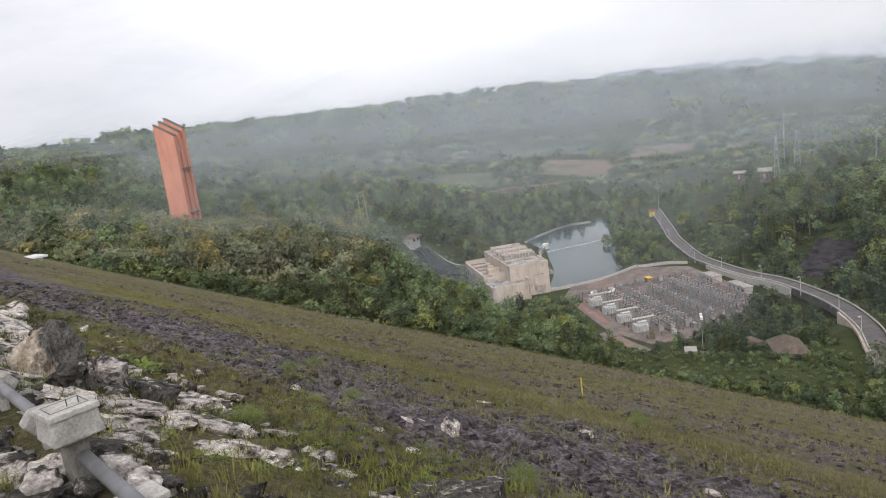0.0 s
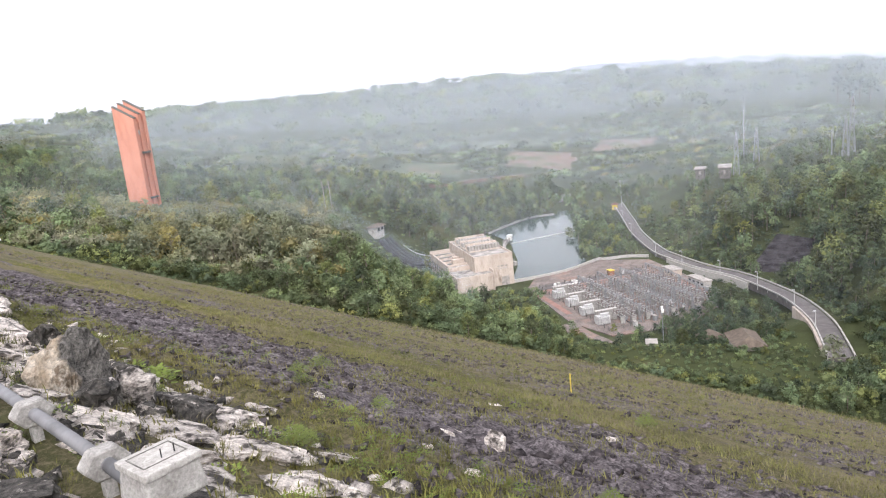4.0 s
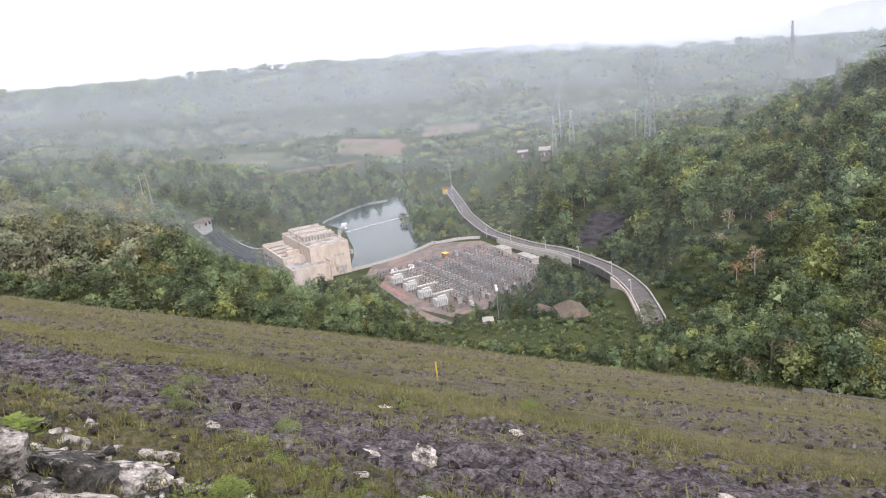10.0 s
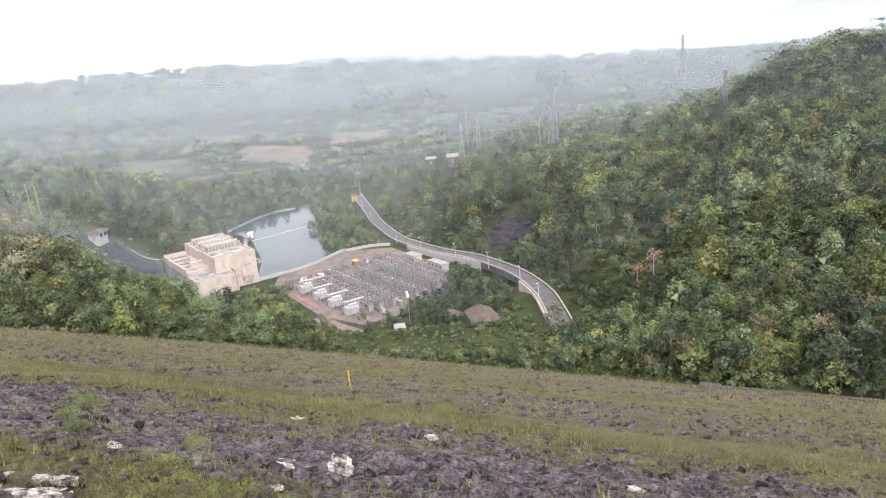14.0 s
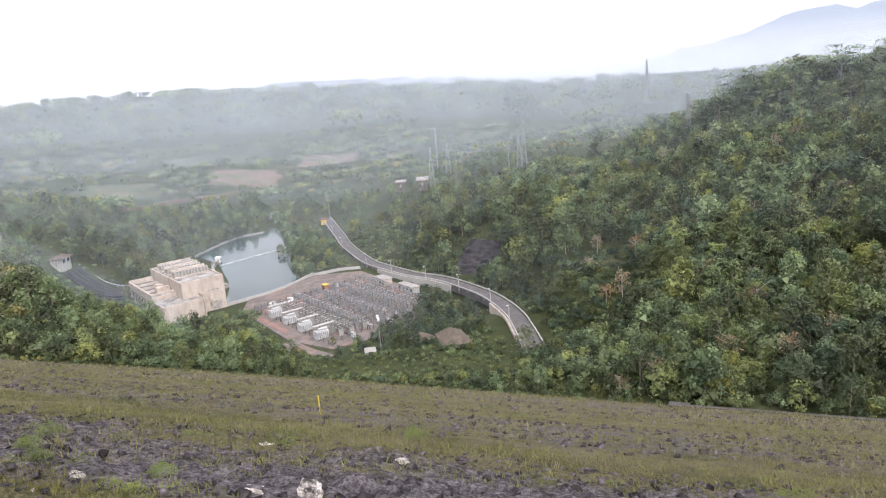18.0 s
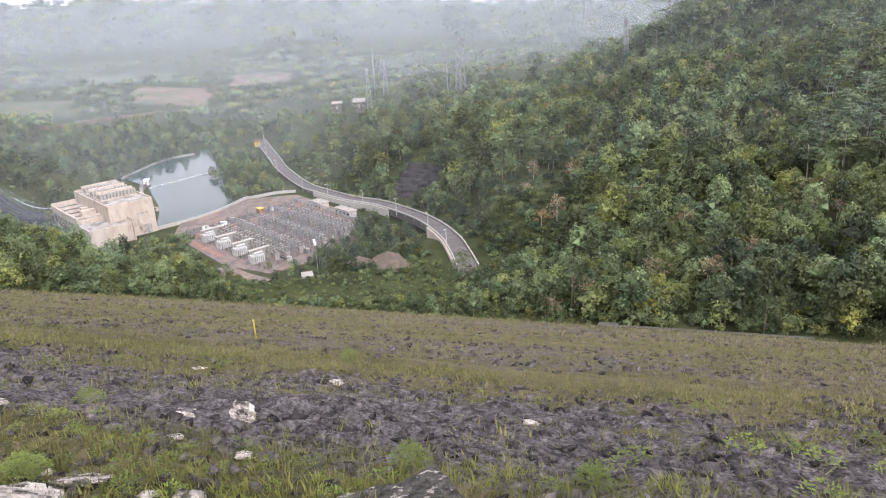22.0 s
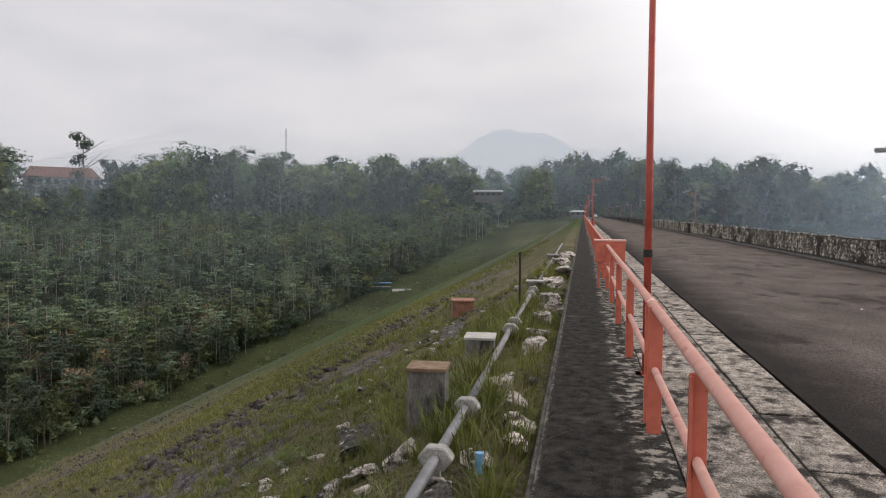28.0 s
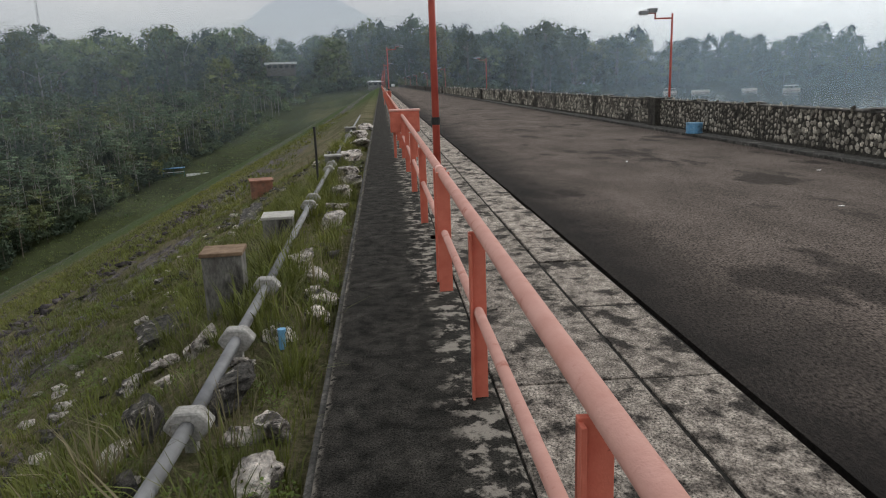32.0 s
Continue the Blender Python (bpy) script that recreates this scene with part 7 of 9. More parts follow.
def ridge_growth(spots, style, seed, share):
    """Sizes scrub so that the ridge swells towards its western end."""
    rnd = np.random.RandomState(seed)
    r, b = np.hypot(spots[:, 0], spots[:, 1]), np.degrees(np.arctan2(spots[:, 0], spots[:, 1]))
    full = max(v[2] for kind in KINDS[style] for v in kind[2])
    size = (1.7 + r * np.tan(np.radians(np.interp(b, RIDGE_TOP[:, 0], RIDGE_TOP[:, 1]))) - spots[:, 2]) / full * rnd.uniform(*share, len(r))
    out = spots.copy()
    out[:, 3] = np.clip(size, 0, 12.0 / full)
    return out[size * full > 0.8]


def rim(x, y, z):
    """The edge of the woods along the mown strip."""
    b = np.degrees(np.arctan2(x, y))
    edge = plain_face(-x) + 4.5 + np.maximum(0, b + 32) * 0.3
    return (x < -1) & (z > edge) & (z < edge + 5)


scatter("hillside_woods", garden_growth(plant(5.3, 110, 250, -112, -72, 42, 0.85, (0.5, 1.5), tall_ground), "leafy"), "leafy", LEAF, BARK, "dense leafy woods low on the valley side", 42)
scatter("hillside_woods", plant(6.2, 250, 460, -112, -72, 1, 0.88, (0.7, 1.7), tall_ground), "broad", LEAF, BARK, "dense mixed green woods on the valley side", 1)
scatter("hillside_woods", garden_growth(plant(6.5, 130, 250, -113, -55, 61, 0.6, (0.8, 1.5), either(patch(22, 0.1, 0), tall_ground)), "leafy"), "leafy", LEAF_DARK, BARK, "dark green trees low among the valley woods", 61)
scatter("hillside_woods", plant(7.0, 250, 460, -113, -70, 2, 0.65, (0.8, 1.45), either(patch(26, 0.05, 0), tall_ground)), "broad", LEAF_DARK, BARK, "dark green trees among the valley woods", 2)
scatter("hillside_woods", plant(9, 130, 300, -112, -66, 32, 0.5, (0.6, 1.25), tall_ground), "leafy", LEAF_LIGHT, BARK, "bright leafy trees among the valley woods", 32)
scatter("mixed_woods", plant(5.4, 140, 290, -73, -48, 12, 0.85, (0.6, 1.5), grassy), "leafy", LEAF, BARK, "tangled mixed woods below the plantation", 12)
scatter("dry_trees", plant(14, 130, 400, -100, -62, 3, 0.28, (0.8, 1.3)), "bare", LEAF_DRY, PALE_BARK, "dry russet trees among green woods", 3)
scatter("dry_trees", plant(7.5, 150, 265, -66, -28, 13, 0.3, (0.8, 1.4), grassy), "bare", LEAF_DRY, PALE_BARK, "half-bare russet and olive trees with pale branches", 13)
scatter("plantation_woods", slope_growth(plant(6.0, 235, 375, -78, -5, 4, 0.9, (0.7, 1.2), grassy), "umbrella"), "umbrella", LEAF_PLANT, PALE_BARK, "slender plantation trees with pale trunks and layered crowns", 4)
scatter("plantation_woods", slope_growth(plant(5.6, 160, 240, -46, -5, 14, 0.75, (0.7, 1.1), grassy), "umbrella"), "umbrella", LEAF_DARK, BARK, "slender dark plantation trees by the mown strip", 14)
scatter("plantation_woods", slope_growth(plant(7.5, 170, 330, -46, -5, 73, 0.6, (0.7, 1.3), grassy), "leafy"), "leafy", LEAF_DARK, BARK, "dark leafy trees among the plantation", 73)
scatter("plateau_scrub", slope_growth(plant(5.6, 325, 394, -80, -5, 62, 0.9, (0.5, 1.3), grassy), "shrub", 0.38), "shrub", LEAF, BARK, "rough green scrub where the slope meets the plateau", 62)
scatter("undergrowth", slope_growth(plant(5.6, 150, 340, -66, -5, 15, 0.7, (0.7, 1.5), grassy), "shrub"), "shrub", LEAF_DARK, BARK, "dark undergrowth below the plantation trees", 15)
scatter("undergrowth", plant(4.0, 140, 330, -74, -5, 33, 0.75, (0.6, 1.7), rim), "thicket", LEAF_DARK, BARK, "dark bushes along the edge of the mown strip", 33)
scatter("undergrowth", plant(6.5, 140, 330, -74, -5, 34, 0.6, (0.5, 1.0), rim), "broad", LEAF, BARK, "small leafy trees along the edge of the mown strip", 34)
scatter("garden_shrubs", garden_growth(plant(4.2, 165, 290, -124, -95, 36, 0.75, (0.5, 1.1), low_ground, 8), "shrub"), "shrub", LEAF_DARK, BARK, "low dark shrubs in the garden by the switchyard", 36)
scatter("roadside_scrub", grid_spots(4.2, 330, 450, -114, -105, 75, lambda x, y, z: off_dam(x, y, z) & (np.min([np.hypot(x - p[0], y - p[1]) for p in ROAD_LINE], 0) > 6.5) & (np.hypot(x + 330, y + 106) > 12) & (np.hypot(x + 320, y + 100) > 10) & (y < -60), (0.45, 0.8)), "shrub", LEAF_DARK, BARK, "dark scrub round the rock cut", 75)
scatter("roadside_scrub", plant(4.4, 200, 470, -118, -84, 41, 0.75, (0.45, 0.85), by_road, 6), "shrub", LEAF, BARK, "low green scrub beside the valley road", 41)
scatter("garden_shrubs", garden_growth(plant(11, 165, 290, -124, -95, 37, 0.6, (0.4, 0.75), low_ground), "broad"), "broad", LEAF, BARK, "small leafy trees in the garden by the switchyard", 37)
scatter("garden_shrubs", garden_growth(plant(5.0, 195, 315, -117, -102, 67, 0.85, (0.45, 0.85), None, 8), "leafy"), "leafy", LEAF_DARK, BARK, "dark leafy trees between the switchyard and the road", 67)
scatter("station_shrubs", grid_spots(3.6, 230, 330, -134, -122, 68, lambda x, y, z: np.min([np.hypot(x - a, y - b) for a, b in ((-236, -178), (-243, -190), (-250, -203), (-257, -213), (-252, -222), (-246, -232), (-244, -244), (-231, -190), (-226, -180), (-240, -200), (-233, -203), (-225, -195), (-262, -205), (-255, -196))], 0) < 9, (0.5, 1.0)), "thicket", LEAF, BARK, "green shrubs before the power station", 68)
scatter("toe_scrub", garden_growth(plant(3.7, 110, 205, -176, -72, 5, 0.9, (0.6, 1.3)), "thicket"), "thicket", LEAF, BARK, "green scrub along the foot of the dam", 5)
scatter("toe_scrub", grid_spots(2.3, 60, 210, -178, -72, 64, lambda x, y, z: (x < -5) & (np.abs(z - plain_face(-x)) < 1.3) & (np.degrees(np.arctan2(x, y)) < -93), (0.2, 0.5)), "thicket", LEAF, BARK, "low ferns and saplings where the dam meets the woods", 64)
scatter("ridge_scrub", plant(4.6, 175, 320, -172, -143, 6, 0.9, (0.9, 1.9), patch(30, -0.3, 40)), "thicket", LEAF_GREY, BARK, "dusty olive scrub on the ridge by the dam", 6)
scatter("ridge_scrub", plant(4.8, 150, 320, -172, -130, 63, 0.75, (0.6, 1.4)), "thicket", LEAF, BARK, "green scrub on the ridge by the dam", 63)
scatter("ridge_scrub", garden_growth(plant(5.2, 150, 300, -150, -122, 16, 0.8, (0.45, 0.95)), "leafy"), "leafy", LEAF, BARK, "leafy green trees on the ridge by the dam", 16)
scatter("ridge_scrub", grid_spots(4.5, 215, 420, -140.8, -136.3, 43, lambda x, y, z: (np.hypot(x + 268, y + 312) > 8) & (np.hypot(x + 275, y + 297) > 12) & (np.hypot(x + 281, y + 284) > 12), (0.25, 0.5)), "thicket", LEAF, BARK, "low scrub below the gatehouse", 43)
scatter("ridge_scrub", grid_spots(5.0, 330, 520, -141, -134.5, 74, lambda x, y, z: (np.hypot(x + 268, y + 312) > 8) & (np.hypot(x + 275, y + 297) > 11) & (np.hypot(x + 281, y + 284) > 11) & (np.hypot(x + 287, y + 268) > 24), (0.35, 0.8)), "thicket", LEAF, BARK, "low scrub behind the gatehouse", 74)
for b0, b1, leaf, seed, label in ((-158, -141.5, LEAF_GREY, 76, "dusty olive trees massed on the ridge by the dam"), (-143, -133.8, LEAF, 77, "green trees on the ridge above the power station")):
    scatter("ridge_scrub", ridge_growth(grid_spots(5.4, 205, 345, b0, b1, seed, lambda x, y, z: off_dam(x, y, z) & (np.hypot(x + 275, y + 297) > 14) & (np.hypot(x + 281, y + 284) > 14), (1, 1)), "leafy", seed, (0.6, 1.0)), "leafy", leaf, BARK, label, seed)
scatter("toe_scrub", garden_growth(plant(2.8, 140, 240, -124, -102, 78, 0.8, (0.25, 0.5), None, 8), "thicket"), "thicket", LEAF, BARK, "low green scrub between the dam and the garden", 78)
scatter("pond_trees", plant(6, 372, 500, -122.9, -118.5, 71, 0.85, (0.55, 1.0), None, 8), "leafy", LEAF, BARK, "leafy green trees crowding the bank of the pond", 71)
scatter("pond_trees", plant(6, 478, 580, -131, -122.5, 72, 0.8, (0.5, 0.9), None, 8), "leafy", LEAF, BARK, "leafy green trees along the far shore of the pond", 72)
scatter("valley_woods", plant(11.5, 310, 600, -160, -100, 7, 0.75, (0.8, 1.35)), "broad", LEAF, BARK, "green woods round the pond and on the valley side", 7)
scatter("valley_woods", plant(11, 300, 620, -165, -116, 17, 0.7, (0.6, 1.2), patch(45, 0.0, 90)), "broad", LEAF, BARK, "lighter green woods beyond the pond", 17)
scatter("valley_woods", plant(10, 200, 640, -179, -159, 80, 0.85, (0.6, 1.2)), "broad", LEAF, BARK, "misty green woods beyond the ridge by the dam", 80)
scatter("ridge_trees", old_growth(plant(11.5, 396, 500, -72, -3, 8, 0.8, (1, 1)), "round", 8, (0.58, 1.04)), "round", LEAF, BARK, "tall old trees along the plateau", 8)
scatter("ridge_trees", old_growth(plant(12, 425, 480, -65, -24, 35, 0.5, (1, 1)), "parasol", 35, (0.9, 1.08)), "parasol", LEAF_DARK, PALE_BARK, "thin flat-topped trees standing above the plateau woods", 35)
scatter("ridge_trees", old_growth(grid_spots(12, 418, 520, -16, 14, 18, lambda x, y, z: np.hypot(x + 54, y - 398) > 20, (1, 1)), "round", 18, (0.6, 1.02)), "round", LEAF_DARK, BARK, "old spreading trees beyond the end of the dam", 18)
scatter("ridge_trees", old_growth(plant(17, 395, 520, -66, -12, 38, 0.5, (1, 1)), "tall", 38, (0.75, 1.06)), "tall", LEAF_DARK, PALE_BARK, "uneven tall trees among the plateau woods", 38)
scatter("ridge_trees", old_growth(plant(11, 400, 500, -90, -70, 40, 0.7, (1, 1)), "round", 40, (0.7, 1.0)), "round", LEAF, BARK, "leafy trees along the skyline of the valley side", 40)
scatter("ridge_trees", old_growth(plant(12, 400, 470, -90, -71, 39, 0.4, (1, 1)), "parasol", 39, (0.9, 1.06)), "parasol", LEAF_PLANT, PALE_BARK, "thin tall trees with pale trunks on the skyline", 39)
scatter("plateau_scrub", old_growth(plant(8, 385, 440, -76, -2, 22, 0.9, (1, 1)), "shrub", 22, (0.2, 0.45)), "shrub", LEAF_DARK, BARK, "dark scrub under the plateau trees", 22)
scatter("plateau_scrub", grid_spots(9, 385, 470, -12, 12, 23, lambda x, y, z: (np.hypot(x + 54, y - 398) > 14) & (y > 384), (1.0, 2.0)), "shrub", LEAF_DARK, BARK, "dark scrub at the end of the dam", 23)
scatter("ridge_trees", plant(16, 430, 560, -100, -88, 19, 0.5, (0.4, 0.7)), "tall", LEAF, BARK, "tall trees on the skyline of the valley side", 19)
scatter("shore_trees", old_growth(grid_spots(15, 400, 520, 5, 60, 9, lambda x, y, z: (z > -7.0) & (x > 30), (1, 1)), "round", 9, (0.6, 1.02)), "round", LEAF, BARK, "thick shore trees on the far side of the lake", 9)
scatter("shore_scrub", grid_spots(11, 400, 500, 3, 60, 20, lambda x, y, z: (z > -7.7) & (z < 0) & (x > 20), (1.0, 2.2)), "shrub", LEAF_DARK, BARK, "dark scrub along the lake shore", 20)
scatter("far_woods", plant(22, 620, 1450, -178, -70, 10, 0.62, (0.5, 1.2), patch(110, -0.35, 10)), "clump", LEAF, BARK, "far misty woods across the valley", 10)
scatter("far_woods", plant(27, 620, 1450, -178, -70, 21, 0.5, (0.4, 0.9), patch(80, 0.1, 300)), "clump", LEAF_GREY, BARK, "olive far scrub across the valley", 21)
scatter("far_woods", plant(100, 1450, 3900, -178, -70, 11, 0.75, (1.8, 3.6)), "clump", LEAF, BARK, "far misty woods on the horizon hills", 11)


def tree(x, y, style, index, size, leaf, bark, label):
    a, b, c, d = KINDS[style][index]
    t = thing("tree", x, y, float(ground(x, y)), random.Random(int(x * 7 + y)).uniform(0, 360), label, "tree", "single trees")
    o = new("trunk", mesh_of("trunk", a, b, bark))
    o.parent = t
    o = new("crown", mesh_of("crown", c, d, leaf))
    o.parent = t
    t.matrix_basis = t.matrix_basis @ Matrix.Diagonal((size, size, size, 1))
    return t


tree(-262, 339, "ragged", 0, (1.7 + 428.5 * 0.101 - gz(-262, 339)) / 20.0, LEAF_DARK, BARK, "tall ragged tree rising above the plateau houses")
tree(-253, 346, "ragged", 1, (1.7 + 428.5 * 0.068 - gz(-253, 346)) / 20.0, LEAF_DARK, BARK, "leaning dark tree beside the plateau houses")
tree(-377, -66, "bare", 0, 1.5, LEAF_DRY, PALE_BARK, "dry russet tree standing among green woods")
tree(-354, 38, "bare", 1, 1.6, LEAF_DRY, PALE_BARK, "dry russet tree on the wooded slope")
for b, r, size, style in ((-70.5, 275, 1.45, "leafy"), (-67.4, 272, 1.3, "leafy"), (-66.2, 276, 1.2, "bare"), (-80.7, 283, 1.3, "leafy"), (-58.4, 228, 1.2, "bare"), (-57.0, 224, 1.4, "leafy"), (-55.4, 212, 1.3, "bare"), (-60.4, 226, 1.3, "leafy"), (-53.8, 216, 1.2, "bare"), (-83.2, 262, 1.0, "leafy")):
    tree(r * math.sin(radians(b)), r * math.cos(radians(b)), style, int(-b) % 3, size, LEAF_DRY, PALE_BARK, "dry russet tree with pale limbs among green woods")
tree(-250, 88, "bare", 2, 1.7, LEAF_DRY, PALE_BARK, "dry russet tree at the edge of the plantation")
tree(-240, 104, "bare", 0, 1.7, LEAF_DRY, PALE_BARK, "dry russet tree beside another at the plantation")
tree(-205, -18, "bare", 1, 1.2, LEAF_GREY, PALE_BARK, "olive half-bare tree above the valley road")
tree(-187, -48, "broad", 1, 1.1, LEAF_GREY, BARK, "dusty olive tree at the foot of the dam")
tree(-23, 415, "round", 2, 1.75, LEAF_GREY, BARK, "round-headed grey-green tree beyond the dam")
tree(5, 402, "umbrella", 3, 1.9, LEAF_DARK, BARK, "flat-topped dark tree at the end of the dam")
for i, (x, y) in enumerate(((-1455, -345), (-1462, -362), (-1450, -378), (-1468, -330))):
    tree(x, y, "tall", i % 4, 2.6, LEAF_DARK, BARK, "dark tree of a group on the far hill")
tree(-221, -120, "column", 0, 1.15, LEAF_DARK, BARK, "slim dark cypress in the garden by the switchyard")
tree(-243, -112, "umbrella", 1, 0.5, LEAF_LIGHT, BARK, "small yellow-green tree beside the switchyard")
tree(-236, -110, "broad", 2, 0.8, LEAF_LIGHT, BARK, "yellow-green leafy tree beside the switchyard")

# ---- near things on the shoulder and the slope of the dam ----
def face_at(x, y):
    return float(face_height(np.array(x), np.array(y)))


def broken(points, cuts, seed, rough):
    """A split block: the hull of a few corners, its faces divided and roughened."""
    b = B()
    for p in points:
        b.verts.new(p)
    bmesh.ops.convex_hull(b, input=b.verts[:])
    loose = [v for v in b.verts if not v.link_faces]
    bmesh.ops.delete(b, geom=loose, context="VERTS")
    bmesh.ops.triangulate(b, faces=b.faces[:])
    bmesh.ops.subdivide_edges(b, edges=b.edges[:], cuts=cuts, use_grid_fill=True)
    for _ in range(2):
        bmesh.ops.smooth_vert(b, verts=b.verts[:], factor=0.5, use_axis_x=True, use_axis_y=True, use_axis_z=True)
    b.normal_update()
    for v in b.verts:
        n = v.normal.copy()
        q = v.co + Vector((seed * 3.1, 0, 0))
        v.co += n * rough * (noise.noise(q * 3) + 0.8 * noise.noise(q * 7) + 0.5 * noise.noise(q * 15) - 1.2 * max(0.0, 0.25 - abs(noise.noise(q * 4.5))))
    b.normal_update()
    return b


def rock_mesh(seed, mat, detail=4):
    """An angular, platy block of about unit size."""
    rnd = random.Random(seed)
    pts = []
    for _ in range(13):
        a, q = rnd.uniform(0, 6.283), rnd.uniform(0.35, 0.55)
        pts.append((q * math.cos(a) * rnd.uniform(0.8, 1.2), q * math.sin(a), rnd.choice((-0.5, -0.35, 0.3, 0.42, 0.5)) * rnd.uniform(0.75, 1)))
    b = broken(pts, detail, seed, 0.1)
    me = bpy.data.meshes.new("rock")
    b.to_mesh(me)
    b.free()
    me.materials.append(mat)
    return me


ROCKS = {"white": [rock_mesh(i, LIMESTONE) for i in range(9)], "dark": [rock_mesh(20 + i, DARK_ROCK) for i in range(6)]}
ROCK_LABELS = {"white": "pale platy limestone rock blotched with dark lichen", "dark": "dark lichen-covered broken rock"}


def rock(x, y, size, kind, seed, flatness=0.55, lift=0.1, turn=None):
    rnd = random.Random(seed * 31 + 7)
    o = new("rock", rnd.choice(ROCKS[kind]))
    tilt = Euler((rnd.uniform(-0.12, 0.12), -0.1 if x > -1.3 else rnd.uniform(-0.5, -0.3), 0)).to_matrix() @ Euler((0, 0, rnd.uniform(-0.6, 0.6) + 1.57 if turn is None else turn)).to_matrix()
    o.matrix_basis = Matrix.LocRotScale((x, y, face_at(x, y) + size * flatness * lift), tilt, (size * rnd.uniform(1.1, 1.7), size * rnd.uniform(0.8, 1.1), size * flatness))
    return tagged(o, ROCK_LABELS[kind], "rock", "rocks by the kerb")


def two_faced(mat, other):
    """Puts shade and lichen into the colour towards the far side and foot, edge uneven."""
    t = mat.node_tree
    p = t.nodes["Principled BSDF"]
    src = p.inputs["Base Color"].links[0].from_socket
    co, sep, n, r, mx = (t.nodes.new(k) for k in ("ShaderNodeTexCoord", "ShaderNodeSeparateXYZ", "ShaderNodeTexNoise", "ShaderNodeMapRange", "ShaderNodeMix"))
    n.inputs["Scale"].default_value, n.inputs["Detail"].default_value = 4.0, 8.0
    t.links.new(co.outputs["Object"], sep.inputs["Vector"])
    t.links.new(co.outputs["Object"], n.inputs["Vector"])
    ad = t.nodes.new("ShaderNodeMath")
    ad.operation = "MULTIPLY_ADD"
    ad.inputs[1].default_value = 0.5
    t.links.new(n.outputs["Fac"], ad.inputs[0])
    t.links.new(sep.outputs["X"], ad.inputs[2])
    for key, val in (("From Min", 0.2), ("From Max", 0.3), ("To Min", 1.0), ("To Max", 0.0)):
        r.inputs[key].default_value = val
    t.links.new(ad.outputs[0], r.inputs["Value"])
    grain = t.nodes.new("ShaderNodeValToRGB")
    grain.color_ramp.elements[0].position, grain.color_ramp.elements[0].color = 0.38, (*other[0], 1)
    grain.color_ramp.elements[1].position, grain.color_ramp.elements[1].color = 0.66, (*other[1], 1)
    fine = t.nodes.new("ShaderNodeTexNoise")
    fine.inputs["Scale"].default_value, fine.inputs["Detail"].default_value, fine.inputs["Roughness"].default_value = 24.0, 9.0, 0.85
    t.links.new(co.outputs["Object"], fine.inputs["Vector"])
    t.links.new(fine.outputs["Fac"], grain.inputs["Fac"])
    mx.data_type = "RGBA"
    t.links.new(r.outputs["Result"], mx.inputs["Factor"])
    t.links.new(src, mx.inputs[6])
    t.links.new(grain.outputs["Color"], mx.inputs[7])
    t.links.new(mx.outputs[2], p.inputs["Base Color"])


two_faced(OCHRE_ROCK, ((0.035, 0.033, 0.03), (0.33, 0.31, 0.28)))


def boulder():
    """The largest rock: an ochre split face painted sunlit on the kerb side, shaded and weathered dark elsewhere."""
    pts = [(0.5, 0.12, -0.3), (0.44, -0.4, -0.3), (-0.45, -0.4, -0.3), (-0.5, 0.1, -0.3), (0.0, 0.42, -0.3), (0.44, 0.1, 0.16), (-0.47, 0.02, 0.3), (-0.38, -0.3, 0.36), (0.3, -0.35, 0.3),
           (0.1, 0.3, 0.12), (-0.12, 0.08, 0.62), (-0.34, -0.02, 0.52), (0.14, 0.02, 0.46)]
    b = broken(pts, 9, 9, 0.085)
    me = bpy.data.meshes.new("boulder")
    b.to_mesh(me)
    b.free()
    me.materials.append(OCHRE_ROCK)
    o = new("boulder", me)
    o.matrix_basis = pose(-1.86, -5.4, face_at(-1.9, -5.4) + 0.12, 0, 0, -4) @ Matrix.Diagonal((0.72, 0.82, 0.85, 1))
    tagged(o, "large ochre limestone boulder, its dark weathered side painted as shaded", "rock", "rocks by the kerb")


boulder()

# boulders round the pipe, then along the kerb, then out on the slope
AROUND_PIPE = ((-1.62, -4.6, 0.4), (-1.95, -4.3, 0.55), (-2.2, -4.05, 0.5), (-2.3, -3.65, 0.6), (-1.98, -3.36, 0.5), (-2.81, -5.6, 0.6), (-2.75, -4.85, 0.45), (-1.93, -7.5, 0.6),
               (-2.31, -9.2, 0.8), (-3.0, -12.4, 1.0), (-1.6, -3.45, 0.35), (-1.05, -3.8, 0.3), (-2.0, -10.5, 0.7), (-1.6, -8.4, 0.5), (-1.7, -6.4, 0.45), (-0.95, -5.2, 0.4),
               (-0.9, -6.6, 0.5), (-1.75, -2.6, 0.45), (-2.35, -2.9, 0.5), (-1.55, -1.8, 0.3), (-2.9, -7.0, 0.5), (-2.4, -6.6, 0.4))
